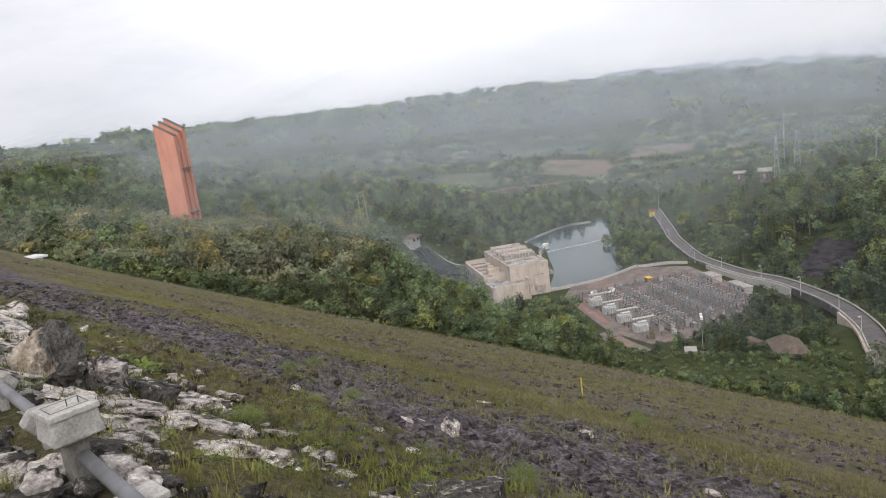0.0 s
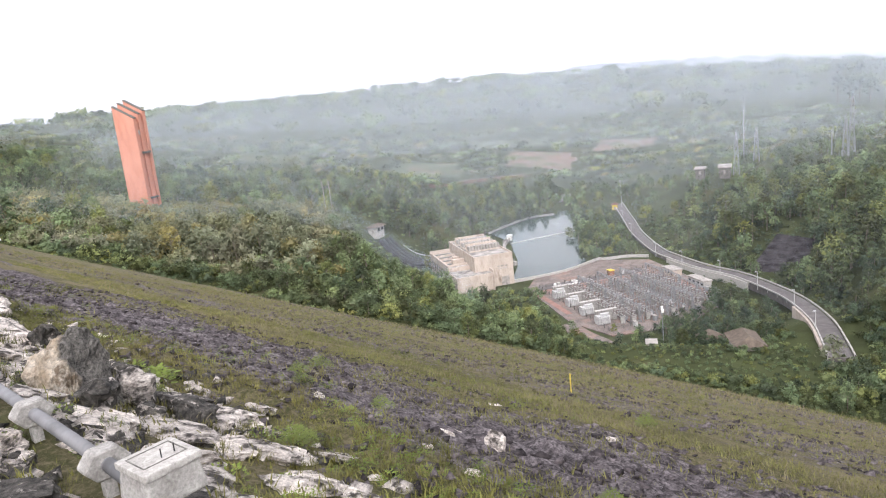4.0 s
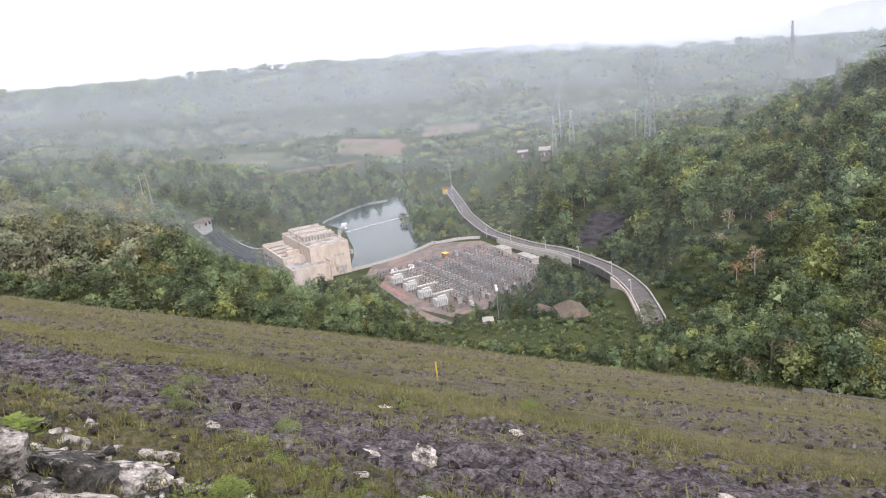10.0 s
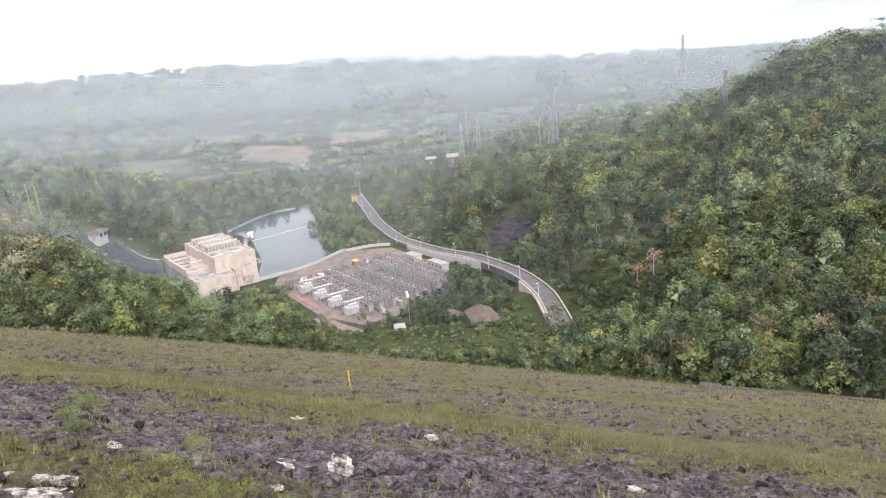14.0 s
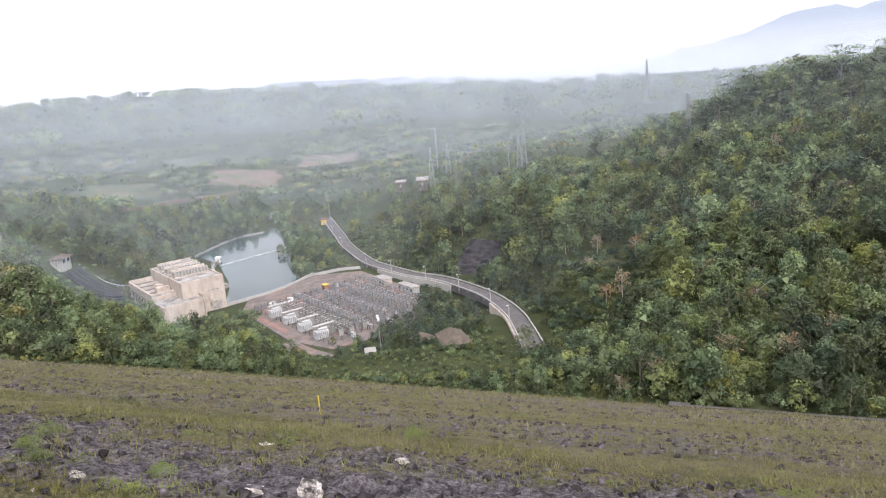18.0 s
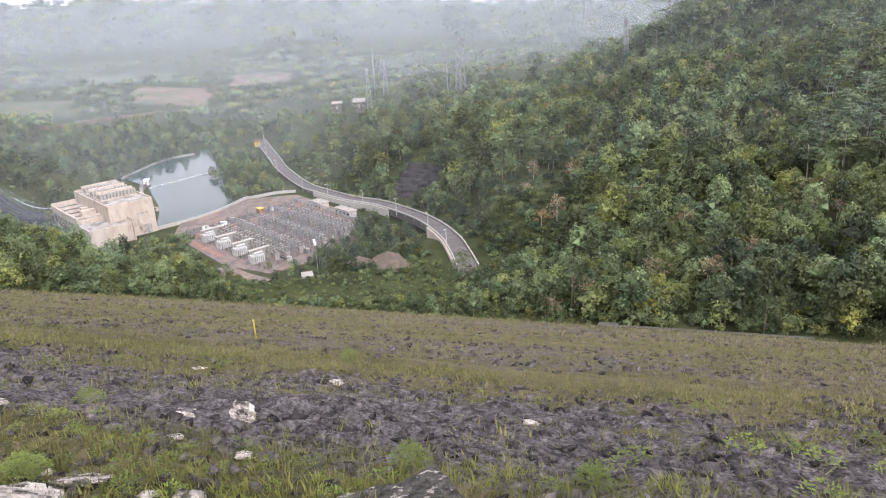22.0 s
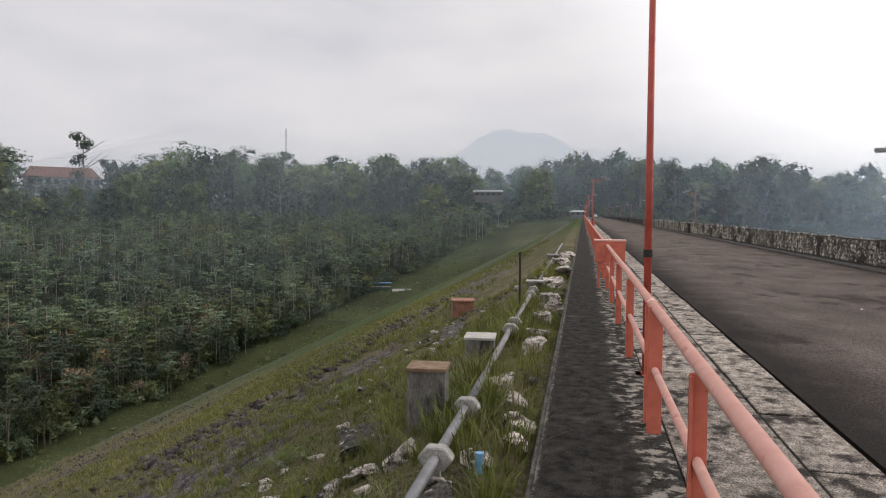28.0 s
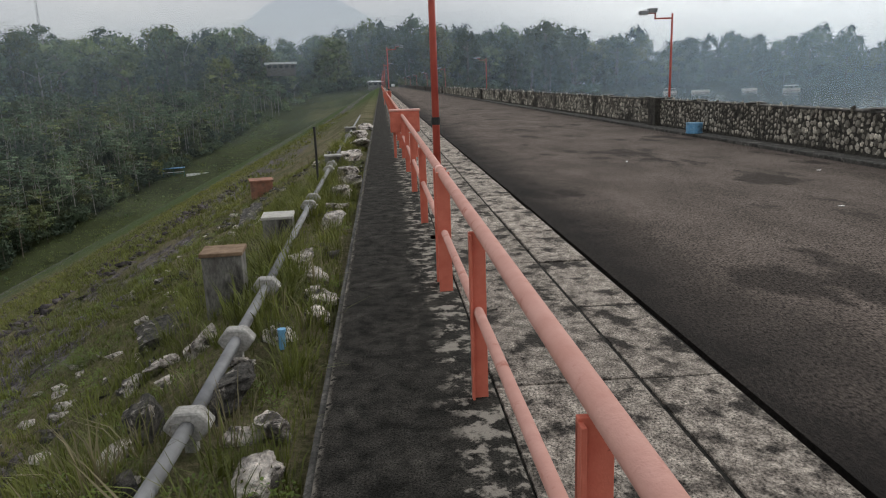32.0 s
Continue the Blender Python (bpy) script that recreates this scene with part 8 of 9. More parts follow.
ALONG_KERB = ((-0.89, 7.0, 0.3), (-0.68, 6.6, 0.24), (-0.6, 5.96, 0.26), (-0.58, 5.5, 0.24), (-0.84, 5.05, 0.26), (-1.04, 4.65, 0.22), (-0.66, 3.56, 0.32), (-0.7, 3.05, 0.3), (-1.49, 3.5, 0.24),
              (-2.1, 5.5, 0.2), (-1.83, 5.45, 0.2), (-1.5, 5.37, 0.24), (-1.62, 4.85, 0.18), (-0.68, 11.9, 0.4), (-0.66, 14.4, 0.5), (-0.7, 9.4, 0.35), (-0.72, 10.4, 0.3), (-0.66, 13.2, 0.4),
              (-0.75, 17.5, 0.5), (-0.7, 21.0, 0.6), (-0.72, 25.0, 0.6), (-0.7, 30.0, 0.6), (-0.95, 2.2, 0.3), (-1.5, 1.6, 0.3))
ON_SLOPE = ((-5.81, -4.26, 0.3), (-9.98, -7.86, 0.26), (-9.57, -4.99, 0.28), (-5.07, -6.59, 0.2), (-4.69, -4.2, 0.2), (-3.62, -5.55, 0.3), (-6.92, -1.38, 0.18), (-5.53, -4.73, 0.18), (-7.83, -1.1, 0.2), (-2.26, -2.9, 0.4), (-2.6, -2.7, 0.5), (-3.1, -2.6, 0.25), (-2.8, -2.2, 0.25), (-3.65, -2.0, 0.4), (-2.84, -1.7, 0.28), (-2.45, -1.4, 0.3), (-2.07, -1.75, 0.25), (-6.0, -5.1, 0.28),
            (-2.9, -3.8, 0.4), (-10.9, -8.6, 0.15), (-11.0, -6.0, 0.22), (-4.5, -3.4, 0.25), (-2.3, -4.95, 0.5), (-3.4, 0.6, 0.14), (-3.0, 2.6, 0.2), (-12.5, 3.0, 0.3))
for i, (x, y, s) in enumerate(AROUND_PIPE):
    rock(x, y, s * (1.0 if y < -4.4 else 0.7), "white" if i % 5 else "dark", i, 0.42 if y < -4.4 else 0.3)
for i, (x, y, s) in enumerate(ALONG_KERB):
    rock(x, y, s * (0.95 if y < 5.2 else 1.25), "white", 60 + i, 0.55, 0.25)
for i, (x, y, s) in enumerate(ON_SLOPE):
    rock(x, y, s if i < 9 else s * 0.75, "white" if i % 4 or i < 9 else "dark", 120 + i, 0.75 if i == 0 else 0.3, 0.3 if i < 9 else 0.1)
for i, (x, y, s) in enumerate(((-1.8, -4.88, 0.58), (-2.18, -4.72, 0.32), (-2.6, -4.85, 0.4), (-0.98, 3.95, 0.34), (-1.37, 3.7, 0.34), (-2.5, -8.2, 0.5), (-1.5, -9.2, 0.5))):
    rock(x, y, s, "dark", 200 + i, 0.8, 0.3)
# the pinkish block that leans on the boulder, and slabs below it
rock(-2.42, -5.45, 0.5, "white", 305, 0.95, 0.35)
for i, (x, y, s) in enumerate(((-2.95, -5.15, 0.66), (-3.35, -5.3, 0.4), (-1.72, -4.42, 0.5), (-1.6, -4.0, 0.42), (-2.2, -4.15, 0.72), (-1.85, -3.55, 0.5), (-2.55, -3.75, 0.62), (-3.1, -4.6, 0.4), (-3.3, -3.85, 0.36), (-2.5, -3.05, 0.36), (-3.0, -2.7, 0.28), (-1.7, -2.95, 0.42))):
    rock(x, y, s, "white", 320 + i, 0.24, 0.15)
for i, (x, y, s, kind) in enumerate(((-0.98, -1.75, 0.26, "dark"), (-1.3, -1.6, 0.3, "white"), (-0.9, -2.1, 0.24, "dark"), (-1.45, -1.85, 0.28, "dark"), (-1.05, -1.5, 0.22, "white"))):
    rock(x, y, s, kind, 350 + i, 0.5, 0.2)
for i, (x, y, s, kind) in enumerate(((-0.99, -2.12, 0.24, "white"), (-1.02, -1.9, 0.22, "dark"), (-1.32, -1.95, 0.24, "white"), (-1.34, -2.3, 0.26, "dark"), (-1.08, -2.34, 0.24, "white"), (-1.12, -1.78, 0.2, "dark"))):
    rock(x, y, s, kind, 370 + i, 0.75, 0.35)
rnd = random.Random(77)
for i in range(170):
    y = rnd.uniform(-15, -4.2)
    x = -1.38 - abs(rnd.gauss(0, 0.75))
    if math.hypot(x + 1.98, y + 5.4) > 0.62 and (y < -6.2 or i % 3 == 0):
        rock(x, y, rnd.uniform(0.16, 0.5), rnd.choice(("white", "white", "white", "dark")), 400 + i, rnd.uniform(0.25, 0.45), 0.18)
for i in range(34):
    rock(rnd.uniform(-1.0, -0.6), rnd.uniform(-12, -2.6), rnd.uniform(0.15, 0.34), rnd.choice(("white", "dark")), 600 + i, 0.45, 0.12)

# flat rocks between the kerb and the pipe
for i, (x, y, s, kind) in enumerate(((-0.8, -2.75, 0.42, "white"), (-0.88, -3.2, 0.5, "dark"), (-0.75, -3.6, 0.46, "white"), (-0.9, -4.05, 0.5, "white"), (-0.78, -4.45, 0.42, "dark"), (-0.9, -4.9, 0.52, "white"), (-0.8, -5.4, 0.5, "dark"), (-0.92, -5.9, 0.5, "white"),
                                     (-1.45, -3.3, 0.34, "dark"), (-1.5, -2.75, 0.3, "dark"), (-1.45, -3.75, 0.34, "white"), (-1.4, -4.7, 0.36, "white"))):
    rock(x, y, s, kind, 700 + i, 0.36, 0.12)

# a weathered pipe on concrete clamps
PIPE_LINE = [(-1.26, -13.0), (-1.21, -7.0), (-1.21, -2.8), (-1.12, 1.0), (-1.06, 3.4), (-1.06, 6.0), (-1.1, 10.1), (-1.14, 16.0), (-1.2, 40.0)]


def pipe_x(y):
    return float(np.interp(y, [p[1] for p in PIPE_LINE], [p[0] for p in PIPE_LINE]))


PIPE_Z = 0.07


def pipe():
    p = thing("pipe", 0, 0, 0, 0, "grey galvanised pipe resting on concrete clamps", "pipe")
    for a, b in zip(PIPE_LINE[:-1], PIPE_LINE[1:]):
        part("pipe_length", tube(B(), (a[0], a[1], PIPE_Z), (b[0], b[1], PIPE_Z), 0.038, n=18), PIPE, p, smooth=True)
    for y in (-7.1, -6.2, -5.05, -3.97, -2.87, 3.42, 4.66, 5.95, 10.1, 10.75, 14.5, 15.4, 19.5, 24.0, -8.6, -10.2):
        b = B()
        tube(b, (0, -0.055, 0), (0, 0.055, 0), 0.125, n=6)
        bmesh.ops.rotate(b, verts=b.verts[:], cent=(0, 0, 0), matrix=Matrix.Rotation(radians(90 if abs(max(v.co.x for v in b.verts) - 0.125) > 0.004 else 0), 3, "Y"))
        for v in b.verts:
            v.co.z *= 0.72
        bmesh.ops.bevel(b, geom=list(b.edges), offset=0.01, segments=1, affect="EDGES")
        box(b, -0.03, 0.03, -0.03, 0.03, -0.2, -0.07)
        o = part("clamp", b, CONCRETE, p, "grey six-sided concrete clamp")
        o.location = (pipe_x(y), y, PIPE_Z)


pipe()


def valve_box(x, y, w, top, depth, mat, label):
    z = face_at(x, y) - 0.1
    c = thing("valve_box", x, y, z, 4, label, "concrete box", "boxes by the pipe")
    part("body", box(B(), -w / 2, w / 2, -depth / 2, depth / 2, 0, top - z - 0.03, 0.012), STAINED, c)
    part("lid", box(B(), -w / 2 - 0.015, w / 2 + 0.015, -depth / 2 - 0.015, depth / 2 + 0.015, top - z - 0.035, top - z, 0.008), mat, c)
    return c


c = valve_box(-1.17, -2.07, 0.12, 0.2, 0.12, CONCRETE, "concrete valve box with a pale marked lid over the pipe")
LID = 0.36 - (face_at(-1.17, -2.07) - 0.1)
cast = box(B(), -0.122, 0.122, -0.115, 0.115, LID - 0.17, LID - 0.032, 0.012)
for v in cast.verts:
    if v.co.z < LID - 0.1:
        v.co.x, v.co.y = v.co.x * 1.1, v.co.y * 1.1
part("casing", cast, CONCRETE, c)
part("cover", box(B(), -0.132, 0.132, -0.125, 0.125, LID - 0.034, LID, 0.008), PALE_LID, c, "pale concrete cover with a scored frame")
for q in ((-0.1, 0.1, -0.09, -0.084), (-0.1, 0.1, 0.06, 0.066), (-0.1, -0.094, -0.084, 0.06), (0.094, 0.1, -0.084, 0.06)):
    part("lid_groove", box(B(), *q, LID - 0.002, LID + 0.002), STAINED, c)
for x in (-0.06, 0.0):
    part("pin", tube(B(), (x, 0.03, LID - 0.05), (x, 0.03, LID + 0.04), 0.003, n=6), BLACK_STEEL, c)
valve_box(-1.22, -1.32, 0.17, 0.06, 0.17, PALE_LID, "small concrete valve box with a white lid")
valve_box(-1.47, 6.3, 0.34, 0.34, 0.32, RUSTY_TOP, "tall stained concrete box with a rusty lid")
valve_box(-1.36, 8.9, 0.36, 0.18, 0.4, PALE_LID, "low concrete box with a white lid in tall grass")
valve_box(-1.16, 16.3, 0.36, 0.2, 0.36, CONCRETE, "grey concrete box by the pipe")
valve_box(-1.2, 27.0, 0.4, 0.2, 0.4, CONCRETE, "grey concrete box by the pipe")


def crate():
    z = face_at(-3.5, 20.4)
    c = thing("crate", -3.5, 20.4, z, 12, "faded orange box lying open on the grass slope", "crate")
    part("body", box(B(), -0.3, 0.3, -0.3, 0.3, -0.1, 0.4, 0.02), ORANGE_CRATE, c)
    part("rim", box(B(), -0.33, 0.33, -0.33, 0.33, 0.37, 0.43, 0.015), ORANGE_CRATE, c)


crate()


def thin_post():
    p = thing("marker_post", -1.23, 13.14, face_at(-1.23, 13.14) - 0.2, 0, "thin black steel post beside the pipe", "post")
    part("shaft", tube(B(), (0, 0, 0), (0, 0, 1.3), 0.022, n=10), BLACK_STEEL, p)
    part("cap", tube(B(), (0, 0, 1.28), (0, 0, 1.31), 0.03, n=10), BLACK_STEEL, p)


thin_post()


def yellow_post(x, y, h):
    z = face_at(x, y)
    p = thing("marker_post", x, y, z - 0.3, 0, "yellow painted survey post on the dam slope", "post", "survey posts")
    part("shaft", box(B(), -0.021, 0.021, -0.021, 0.021, 0, h + 0.3, 0.006), YELLOW, p)
    part("collar", box(B(), -0.04, 0.04, -0.04, 0.04, 0.24, 0.33, 0.006), STAINED, p)


yellow_post(-21.2, -13.75, 0.8)


def blue_stub():
    p = thing("pipe_stub", -0.8, 4.85, face_at(-0.8, 4.85) - 0.05, 0, "short blue plastic pipe stub in the grass", "pipe stub")
    part("tube", tube(B(), (0, 0, 0), (0.01, 0.0, 0.2), 0.026, n=14), BLUE_PAINT, p)
    part("rim", tube(B(), (0.01, 0, 0.18), (0.01, 0, 0.2), 0.03, n=14), BLUE_PAINT, p)


blue_stub()


def old_slab(x, y, w, d, turn, label):
    b = B()
    bmesh.ops.create_grid(b, x_segments=10, y_segments=10, size=0.5)
    bmesh.ops.solidify(b, geom=b.faces[:], thickness=0.16)
    for v in b.verts:
        v.co.x, v.co.y = v.co.x * w, v.co.y * d
        v.co += Vector((noise.noise(v.co * 4), noise.noise(v.co * 4 + Vector((5, 0, 0))), noise.noise(v.co * 5 + Vector((0, 5, 0))))) * 0.05
    o = part("broken_slab", b, DARK_ROCK)
    o.matrix_basis = Matrix.LocRotScale((x, y, face_at(x, y) + 0.08), Euler((0, -0.3, radians(turn))), None)
    tagged(o, label, "concrete slab", "broken slabs")


old_slab(-2.2, 7.1, 0.8, 0.7, 20, "broken blackened concrete slab on the grass")
old_slab(-2.9, 15.2, 0.45, 2.6, 8, "curved blackened concrete channel edge in the grass")
old_slab(-3.4, -1.6, 0.9, 0.7, 40, "dark mossy rock slab sunk in the slope")


# ---- grass, herbs and riprap: too many to count ----
def tuft(seed, blades, h, spread):
    rnd = random.Random(seed)
    v, f = [], []
    for _ in range(blades):
        a, q = rnd.uniform(0, 6.28), rnd.uniform(0, spread)
        x, y = q * math.cos(a), q * math.sin(a)
        lean, hh, w = rnd.uniform(0.2, 1.1), h * rnd.uniform(0.5, 1.1), rnd.uniform(0.0016, 0.0034) * (1 + h)
        dx, dy = math.cos(a + rnd.uniform(-0.8, 0.8)), math.sin(a + rnd.uniform(-0.8, 0.8))
        k = len(v)
        v += [(x - dy * w, y + dx * w, -0.03), (x + dy * w, y - dx * w, -0.03), (x + dx * lean * hh * 0.4 + dy * w, y + dy * lean * hh * 0.4 - dx * w, hh * 0.65),
              (x + dx * lean * hh * 0.4 - dy * w, y + dy * lean * hh * 0.4 + dx * w, hh * 0.65), (x + dx * lean * hh, y + dy * lean * hh, hh)]
        f += [(k, k + 1, k + 2, k + 3), (k + 3, k + 2, k + 4)]
    return [], [], v, f


def sward(seed, blades, h, spread):
    """Low thin grass, one sliver a blade."""
    rnd = random.Random(seed)
    v, f = [], []
    for _ in range(blades):
        a, q = rnd.uniform(0, 6.28), spread * math.sqrt(rnd.random())
        x, y = q * math.cos(a), q * math.sin(a)
        w, hh, lean = rnd.uniform(0.004, 0.009), h * rnd.uniform(0.4, 1.2), rnd.uniform(0, 0.07)
        dx, dy = math.cos(a * 3), math.sin(a * 3)
        k = len(v)
        v += [(x - dy * w, y + dx * w, -0.02), (x + dy * w, y - dx * w, -0.02), (x + dx * lean, y + dy * lean, hh)]
        f.append((k, k + 1, k + 2))
    return [], [], v, f


def herb(seed, leaves, h, size):
    rnd = random.Random(seed)
    v, f = [], []
    for _ in range(leaves):
        a, q = rnd.uniform(0, 6.28), rnd.uniform(0.02, h * 0.8)
        p = Vector((q * math.cos(a), q * math.sin(a), rnd.uniform(0.1, 1) * h * (1.1 - q / h)))
        o = Vector((math.cos(a), math.sin(a), rnd.uniform(-0.2, 0.7))).normalized() * size * rnd.uniform(0.6, 1.2)
        s = o.cross(Vector((0, 0, 1))).normalized() * size * 0.32
        k = len(v)
        v += [tuple(p), tuple(p + o * 0.5 + s), tuple(p + o), tuple(p + o * 0.5 - s)]
        f += [(k, k + 1, k + 2, k + 3)]
    return [], [], v, f


def stone_kind(seed):
    """A small angular chip."""
    rnd = random.Random(seed)
    b = B()
    for _ in range(8):
        a, q = rnd.uniform(0, 6.283), rnd.uniform(0.3, 0.75)
        b.verts.new((q * math.cos(a), q * math.sin(a), rnd.uniform(-0.3, 0.4)))
    bmesh.ops.convex_hull(b, input=b.verts[:])
    bmesh.ops.delete(b, geom=[v for v in b.verts if not v.link_faces], context="VERTS")
    b.verts.index_update()
    v, f = [tuple(p.co) for p in b.verts], [tuple(q.index for q in p.verts) for p in b.faces]
    b.free()
    return [], [], v, f


KINDS["tuft"] = [tuft(i, 26, 0.1, 0.12) for i in range(5)]
KINDS["tall_tuft"] = [tuft(40 + i, 24, 0.26, 0.1) for i in range(4)]
KINDS["mat"] = [sward(60 + i, 34, 0.05, 0.32) for i in range(5)]
KINDS["herb"] = [herb(i, 90, 0.1, 0.016) for i in range(4)]
KINDS["bush"] = [herb(70 + i, 800, 0.27, 0.026) for i in range(3)]
KINDS["dock"] = [herb(90 + i, 80, 0.24, 0.085) for i in range(2)]
KINDS["stone"] = [stone_kind(80 + i) for i in range(6)]


def strewn(step, x0, x1, y0, y1, seed, chance, size, level=None, grain=1.6):
    """Spots on the dam face. level: only where the patchiness exceeds it."""
    rnd = np.random.RandomState(seed)
    gx, gy = np.meshgrid(np.arange(x0, x1, step), np.arange(y0, y1, step))
    x, y = (gx + rnd.uniform(-0.6, 0.6, gx.shape) * step).ravel(), (gy + rnd.uniform(-0.6, 0.6, gx.shape) * step).ravel()
    ok = (rnd.uniform(0, 1, len(x)) < chance) & (x < -0.52)
    if level is not None:
        ok &= wobble(x * 1.3 + seed, y * 0.8, grain) + rnd.uniform(-0.35, 0.35, len(x)) > level
    x, y = x[ok], y[ok]
    return np.stack([x, y, face_height(x, y), rnd.uniform(*size, len(x))], 1)


def no_pipe(s):
    px = np.interp(s[:, 1], [p[1] for p in PIPE_LINE], [p[0] for p in PIPE_LINE])
    return s[np.abs(s[:, 0] - px) > 0.13]


def cover(name, spots, style, mat, label, seed, category):
    scatter(name, spots, style, mat, mat, label, seed, category)


cover("grass", no_pipe(strewn(0.18, -5.2, -0.5, 1.2, 24, 1, 0.75, (0.6, 1.3), -0.25)), "tuft", SHOULDER_GRASS, "long green and straw grass on the shoulder", 31, "grass")
cover("grass", no_pipe(strewn(0.17, -2.3, -0.5, 2.2, 16, 66, 0.75, (0.5, 1.05), -0.35, 0.8)), "tall_tuft", SHOULDER_GRASS, "tall lush grass between the pipe and the kerb", 66, "grass")
cover("grass", no_pipe(strewn(0.3, -2.0, -0.5, 2.0, 22, 2, 0.4, (0.7, 1.2), 0.05)), "tall_tuft", STRAW, "tall straw-coloured seeding grass by the kerb", 32, "grass")
cover("grass", no_pipe(strewn(0.15, -4.8, -0.5, -16, 1.4, 3, 0.75, (0.4, 0.95), -0.6)), "tuft", SHOULDER_GRASS, "patchy green grass among the rocks", 33, "grass")
cover("grass", no_pipe(strewn(0.4, -5.2, -0.6, -16, 22, 44, 0.4, (0.6, 1.2), 0.3)), "tuft", STRAW, "dry straw tufts among the green grass", 44, "grass")
cover("grass", strewn(0.27, -11.5, -4.0, -24, 28, 4, 0.6, (0.6, 1.4), 0.0, 1.7), "mat", GRASS, "scattered low tufts on the dark riprap", 34, "grass")
cover("grass", strewn(0.3, -17.5, -11.2, -45, 45, 5, 0.8, (0.7, 1.5), -0.3, 2.5), "mat", GRASS, "band of low green grass along the slope", 35, "grass")
cover("grass", strewn(0.42, -18, -11.2, -45, 45, 45, 0.65, (0.7, 1.5), -0.05, 2.1), "mat", STRAW, "dry grass within the green band", 45, "grass")
cover("grass", strewn(0.75, -48, -17, -80, 90, 6, 0.65, (1.0, 2.0), -0.1, 5), "mat", STRAW, "bands of dry grass lower on the slope", 36, "grass")
cover("grass", strewn(1.0, -60, -17, -110, 40, 69, 0.75, (1.2, 2.6), -0.35, 5), "mat", GRASS, "olive grass spread over the lower slope", 69, "grass")
cover("grass", strewn(0.6, -30, -4, 22, 90, 7, 0.7, (1.5, 3.0), -0.3, 4), "mat", SHOULDER_GRASS, "grass on the farther slope of the dam", 37, "grass")
cover("grass", strewn(2.1, -150, -46, -120, 110, 51, 0.7, (3.0, 6.0), -0.1, 9), "mat", STRAW, "dry grass on the low slope of the dam", 51, "grass")
cover("grass", strewn(2.2, -150, -46, -120, 110, 52, 0.6, (3.0, 5.5), 0.0, 7), "mat", GRASS, "green grass on the low slope of the dam", 52, "grass")
cover("riprap", strewn(1.4, -150, -48, -120, 110, 53, 0.5, (0.25, 0.6), 0.0, 11), "stone", RIPRAP, "purple-grey stones on the low slope of the dam", 53, "riprap")
cover("grass", strewn(0.24, -9.0, -4.6, 6.0, 30, 54, 0.6, (0.7, 1.5), -0.25), "tuft", SHOULDER_GRASS, "thick grass on the upper slope", 54, "grass")
cover("grass", strewn(0.5, -9.0, -2.0, 5.5, 30, 55, 0.5, (0.9, 1.6), -0.2), "tuft", STRAW, "golden dry tufts on the upper slope", 55, "grass")
cover("riprap", strewn(0.3, -14, -7.5, 3, 45, 56, 0.7, (0.12, 0.36), -0.3, 2.4), "stone", RIPRAP, "scattered dark stones in the grass of the slope", 56, "riprap")
cover("grass", no_pipe(strewn(0.18, -5.0, -0.5, -14.0, 14, 60, 0.85, (0.4, 0.95))), "mat", SHOULDER_GRASS, "short thin grass over the shoulder", 60, "grass")
cover("herbs", no_pipe(strewn(0.2, -4.8, -0.5, -14, 22, 8, 0.45, (0.7, 1.6), 0.05, 0.9)), "herb", HERB, "low bright green weeds among the rocks", 38, "weeds")
cover("herbs", strewn(0.5, -11, -4.5, -20, 22, 9, 0.3, (1.0, 2.2), 0.3, 1.7), "herb", HERB, "green weeds scattered over the riprap", 39, "weeds")
over = strewn(0.1, -1.5, -0.8, 5.0, 26, 79, 0.6, (0.7, 1.25), -0.25, 0.7)
cover("grass", over[np.abs(over[:, 0] - np.interp(over[:, 1], [p[1] for p in PIPE_LINE], [p[0] for p in PIPE_LINE])) < 0.22], "tall_tuft", SHOULDER_GRASS, "tall grass grown over the pipe", 79, "grass")
docks = np.array([(-3.15, -6.7, 1.0), (-3.35, -7.2, 0.8), (-3.0, -7.0, 0.7)])
cover("herbs", np.stack([docks[:, 0], docks[:, 1], face_height(docks[:, 0], docks[:, 1]), docks[:, 2]], 1), "dock", HERB, "broad-leaved bright green dock plants beside the boulder", 65, "weeds")
bushes = np.array([(-3.05, -4.05, 0.95), (-3.2, -4.2, 0.7), (-2.7, -6.0, 0.7), (-6.0, -8.4, 1.0), (-6.3, -8.9, 0.9), (-13.9, -6.7, 1.4), (-4.6, -2.0, 0.9), (-5.0, -0.6, 0.8), (-5.6, -6.0, 0.8), (-7.5, -10.0, 1.2), (-3.0, 4.2, 0.8), (-3.6, 8.0, 1.0), (-4.2, 5.6, 0.8)])
cover("herbs", np.stack([bushes[:, 0], bushes[:, 1], face_height(bushes[:, 0], bushes[:, 1]), bushes[:, 2]], 1), "bush", BUSH, "small green leafy bushes on the slope", 40, "weeds")
cover("riprap", strewn(0.2, -12.2, -2.6, -27, 6, 10, 0.75, (0.05, 0.16), -0.5, 2.4), "stone", RIPRAP, "purple-black broken stones of the dam facing", 41, "riprap")
cover("riprap", strewn(0.6, -50, -16, -75, 80, 11, 0.6, (0.1, 0.32), -0.2, 6), "stone", RIPRAP, "purple-grey stones lower on the dam facing", 42, "riprap")
cover("riprap", no_pipe(strewn(0.17, -4.2, -0.6, -16, 20, 12, 0.3, (0.05, 0.2), 0.0, 1.2)), "stone", DARK_ROCK, "small dark stones among the grass", 43, "riprap")
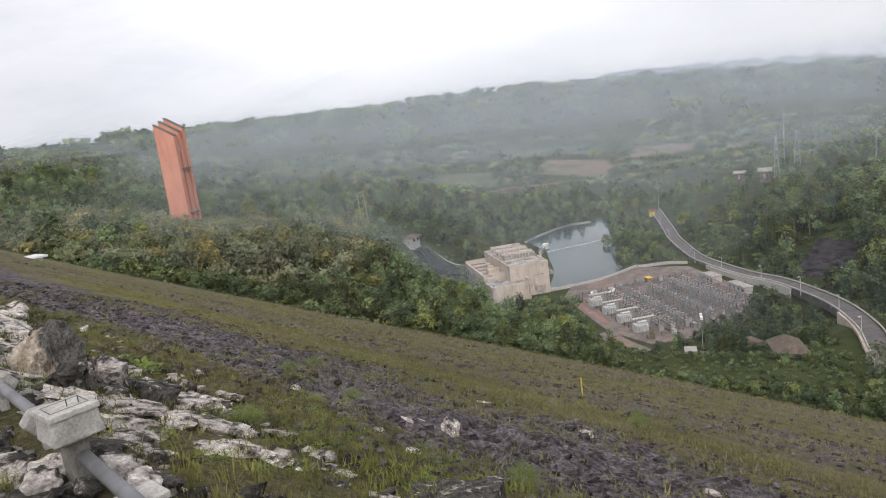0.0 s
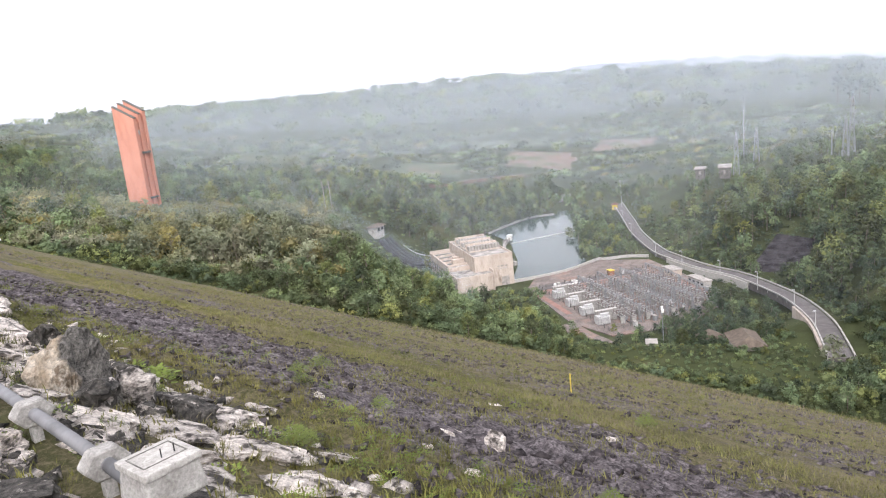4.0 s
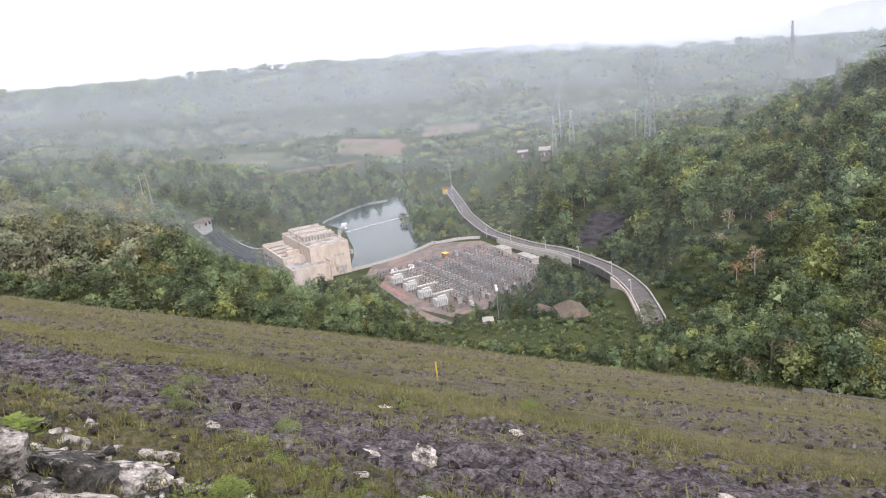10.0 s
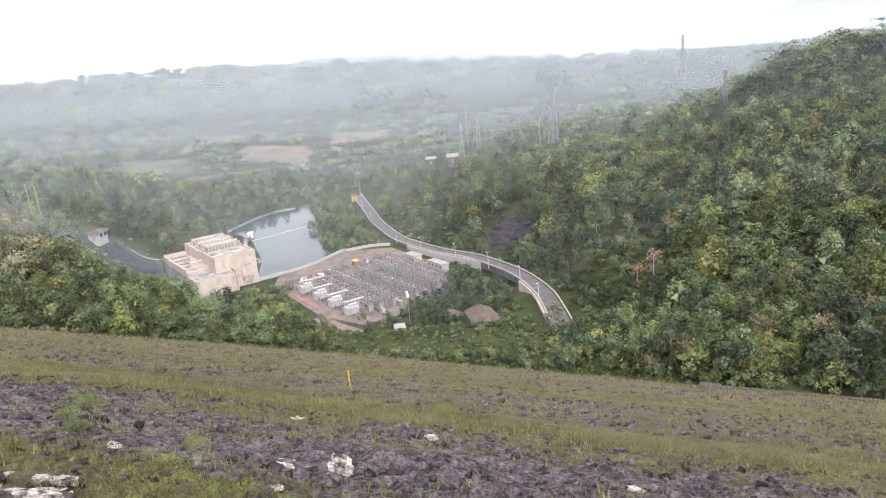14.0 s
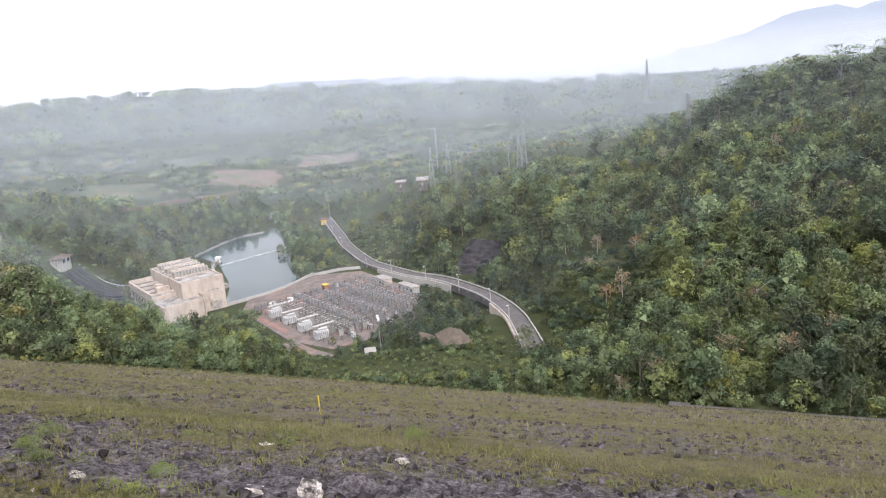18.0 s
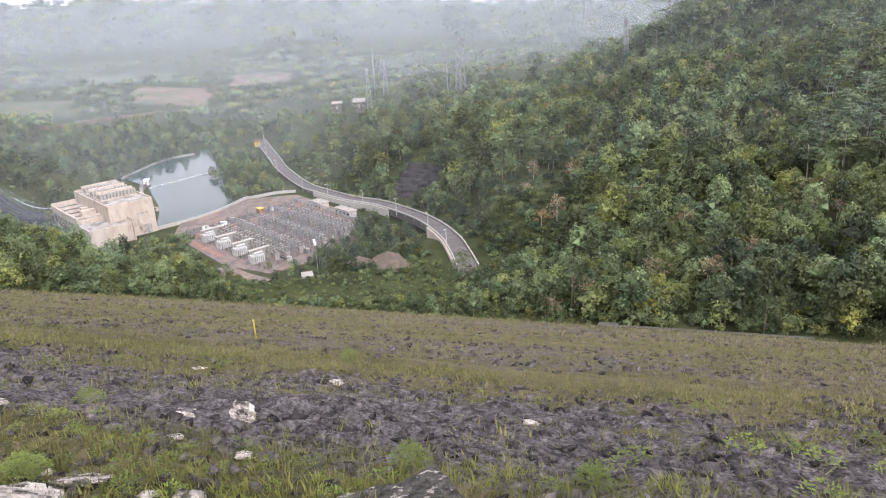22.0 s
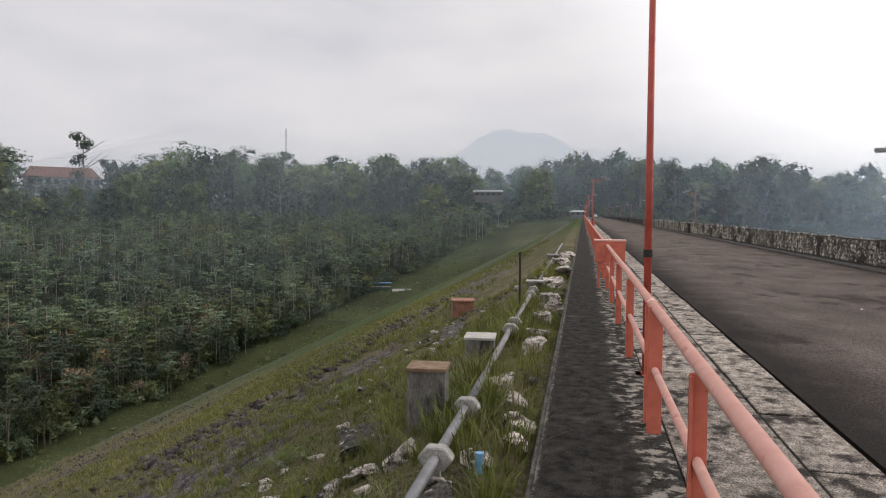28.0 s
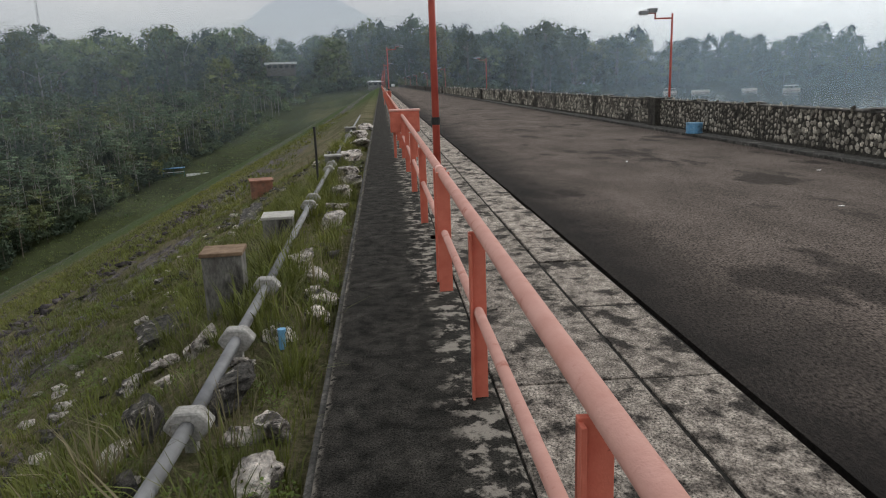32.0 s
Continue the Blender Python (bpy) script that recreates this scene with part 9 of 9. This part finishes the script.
cover("riprap", no_pipe(strewn(0.3, -4.2, -0.6, -16, 20, 13, 0.25, (0.08, 0.22), 0.0, 1.0)), "stone", LIMESTONE, "small pale limestone pieces among the grass", 46, "riprap")
cover("rubble", no_pipe(strewn(0.15, -3.3, -0.6, -15, -3.9, 14, 0.35, (0.06, 0.15), -0.5, 1.1)), "stone", LIMESTONE, "jumbled pale limestone rubble by the pipe", 47, "rubble")
cover("rubble", no_pipe(strewn(0.15, -3.0, -0.6, -15, -3.6, 15, 0.6, (0.06, 0.16), -0.5, 1.3)), "stone", DARK_ROCK, "jumbled dark rubble by the pipe", 48, "rubble")


def lawn(x, y, z):
    b = np.degrees(np.arctan2(x, y))
    edge = plain_face(-x) + 4.5 + np.maximum(0, b + 32) * 0.3
    return (x < -1) & (z > plain_face(-x) - 0.5) & (z < edge + 1)


cover("lawn_grass", grid_spots(2.1, 140, 345, -62, -8, 50, lawn, (3.5, 9.0)), "mat", LAWN, "rough green grass of the mown strip", 50, "grass")


def scrap(x, y, w, d, turn):
    b = box(B(), -w / 2, w / 2, -d / 2, d / 2, 0, 0.006)
    for v in b.verts:
        v.co.z += 0.012 * noise.noise(v.co * 40) + 0.006
    o = part("paper_scrap", b, WHITE_PAINT)
    o.matrix_basis = pose(x, y, -0.102, 0, 0, turn)
    tagged(o, "small pale scrap lying on the asphalt", "litter", "scraps on the road")


for x, y, w, d, turn in ((6.1, 9.0, 0.08, 0.04, 20), (5.2, 15.0, 0.08, 0.04, 70), (7.4, 7.2, 0.05, 0.03, 10), (7.9, 12.4, 0.06, 0.04, 120)):
    scrap(x, y, w, d, turn)
cover("rubble", no_pipe(strewn(0.1, -1.7, -0.5, -14, -2.2, 57, 0.6, (0.06, 0.17))), "stone", LIMESTONE, "broken limestone between the kerb and the pipe", 57, "rubble")
cover("rubble", no_pipe(strewn(0.1, -1.7, -0.5, -14, -2.2, 58, 0.6, (0.06, 0.15))), "stone", DARK_ROCK, "dark chips between the kerb and the pipe", 58, "rubble")
scatter("lawn_bushes", grid_spots(9, 140, 345, -62, -8, 59, lawn, (0.15, 0.45)), "thicket", LEAF, BARK, "scattered low bushes on the mown strip", 59)
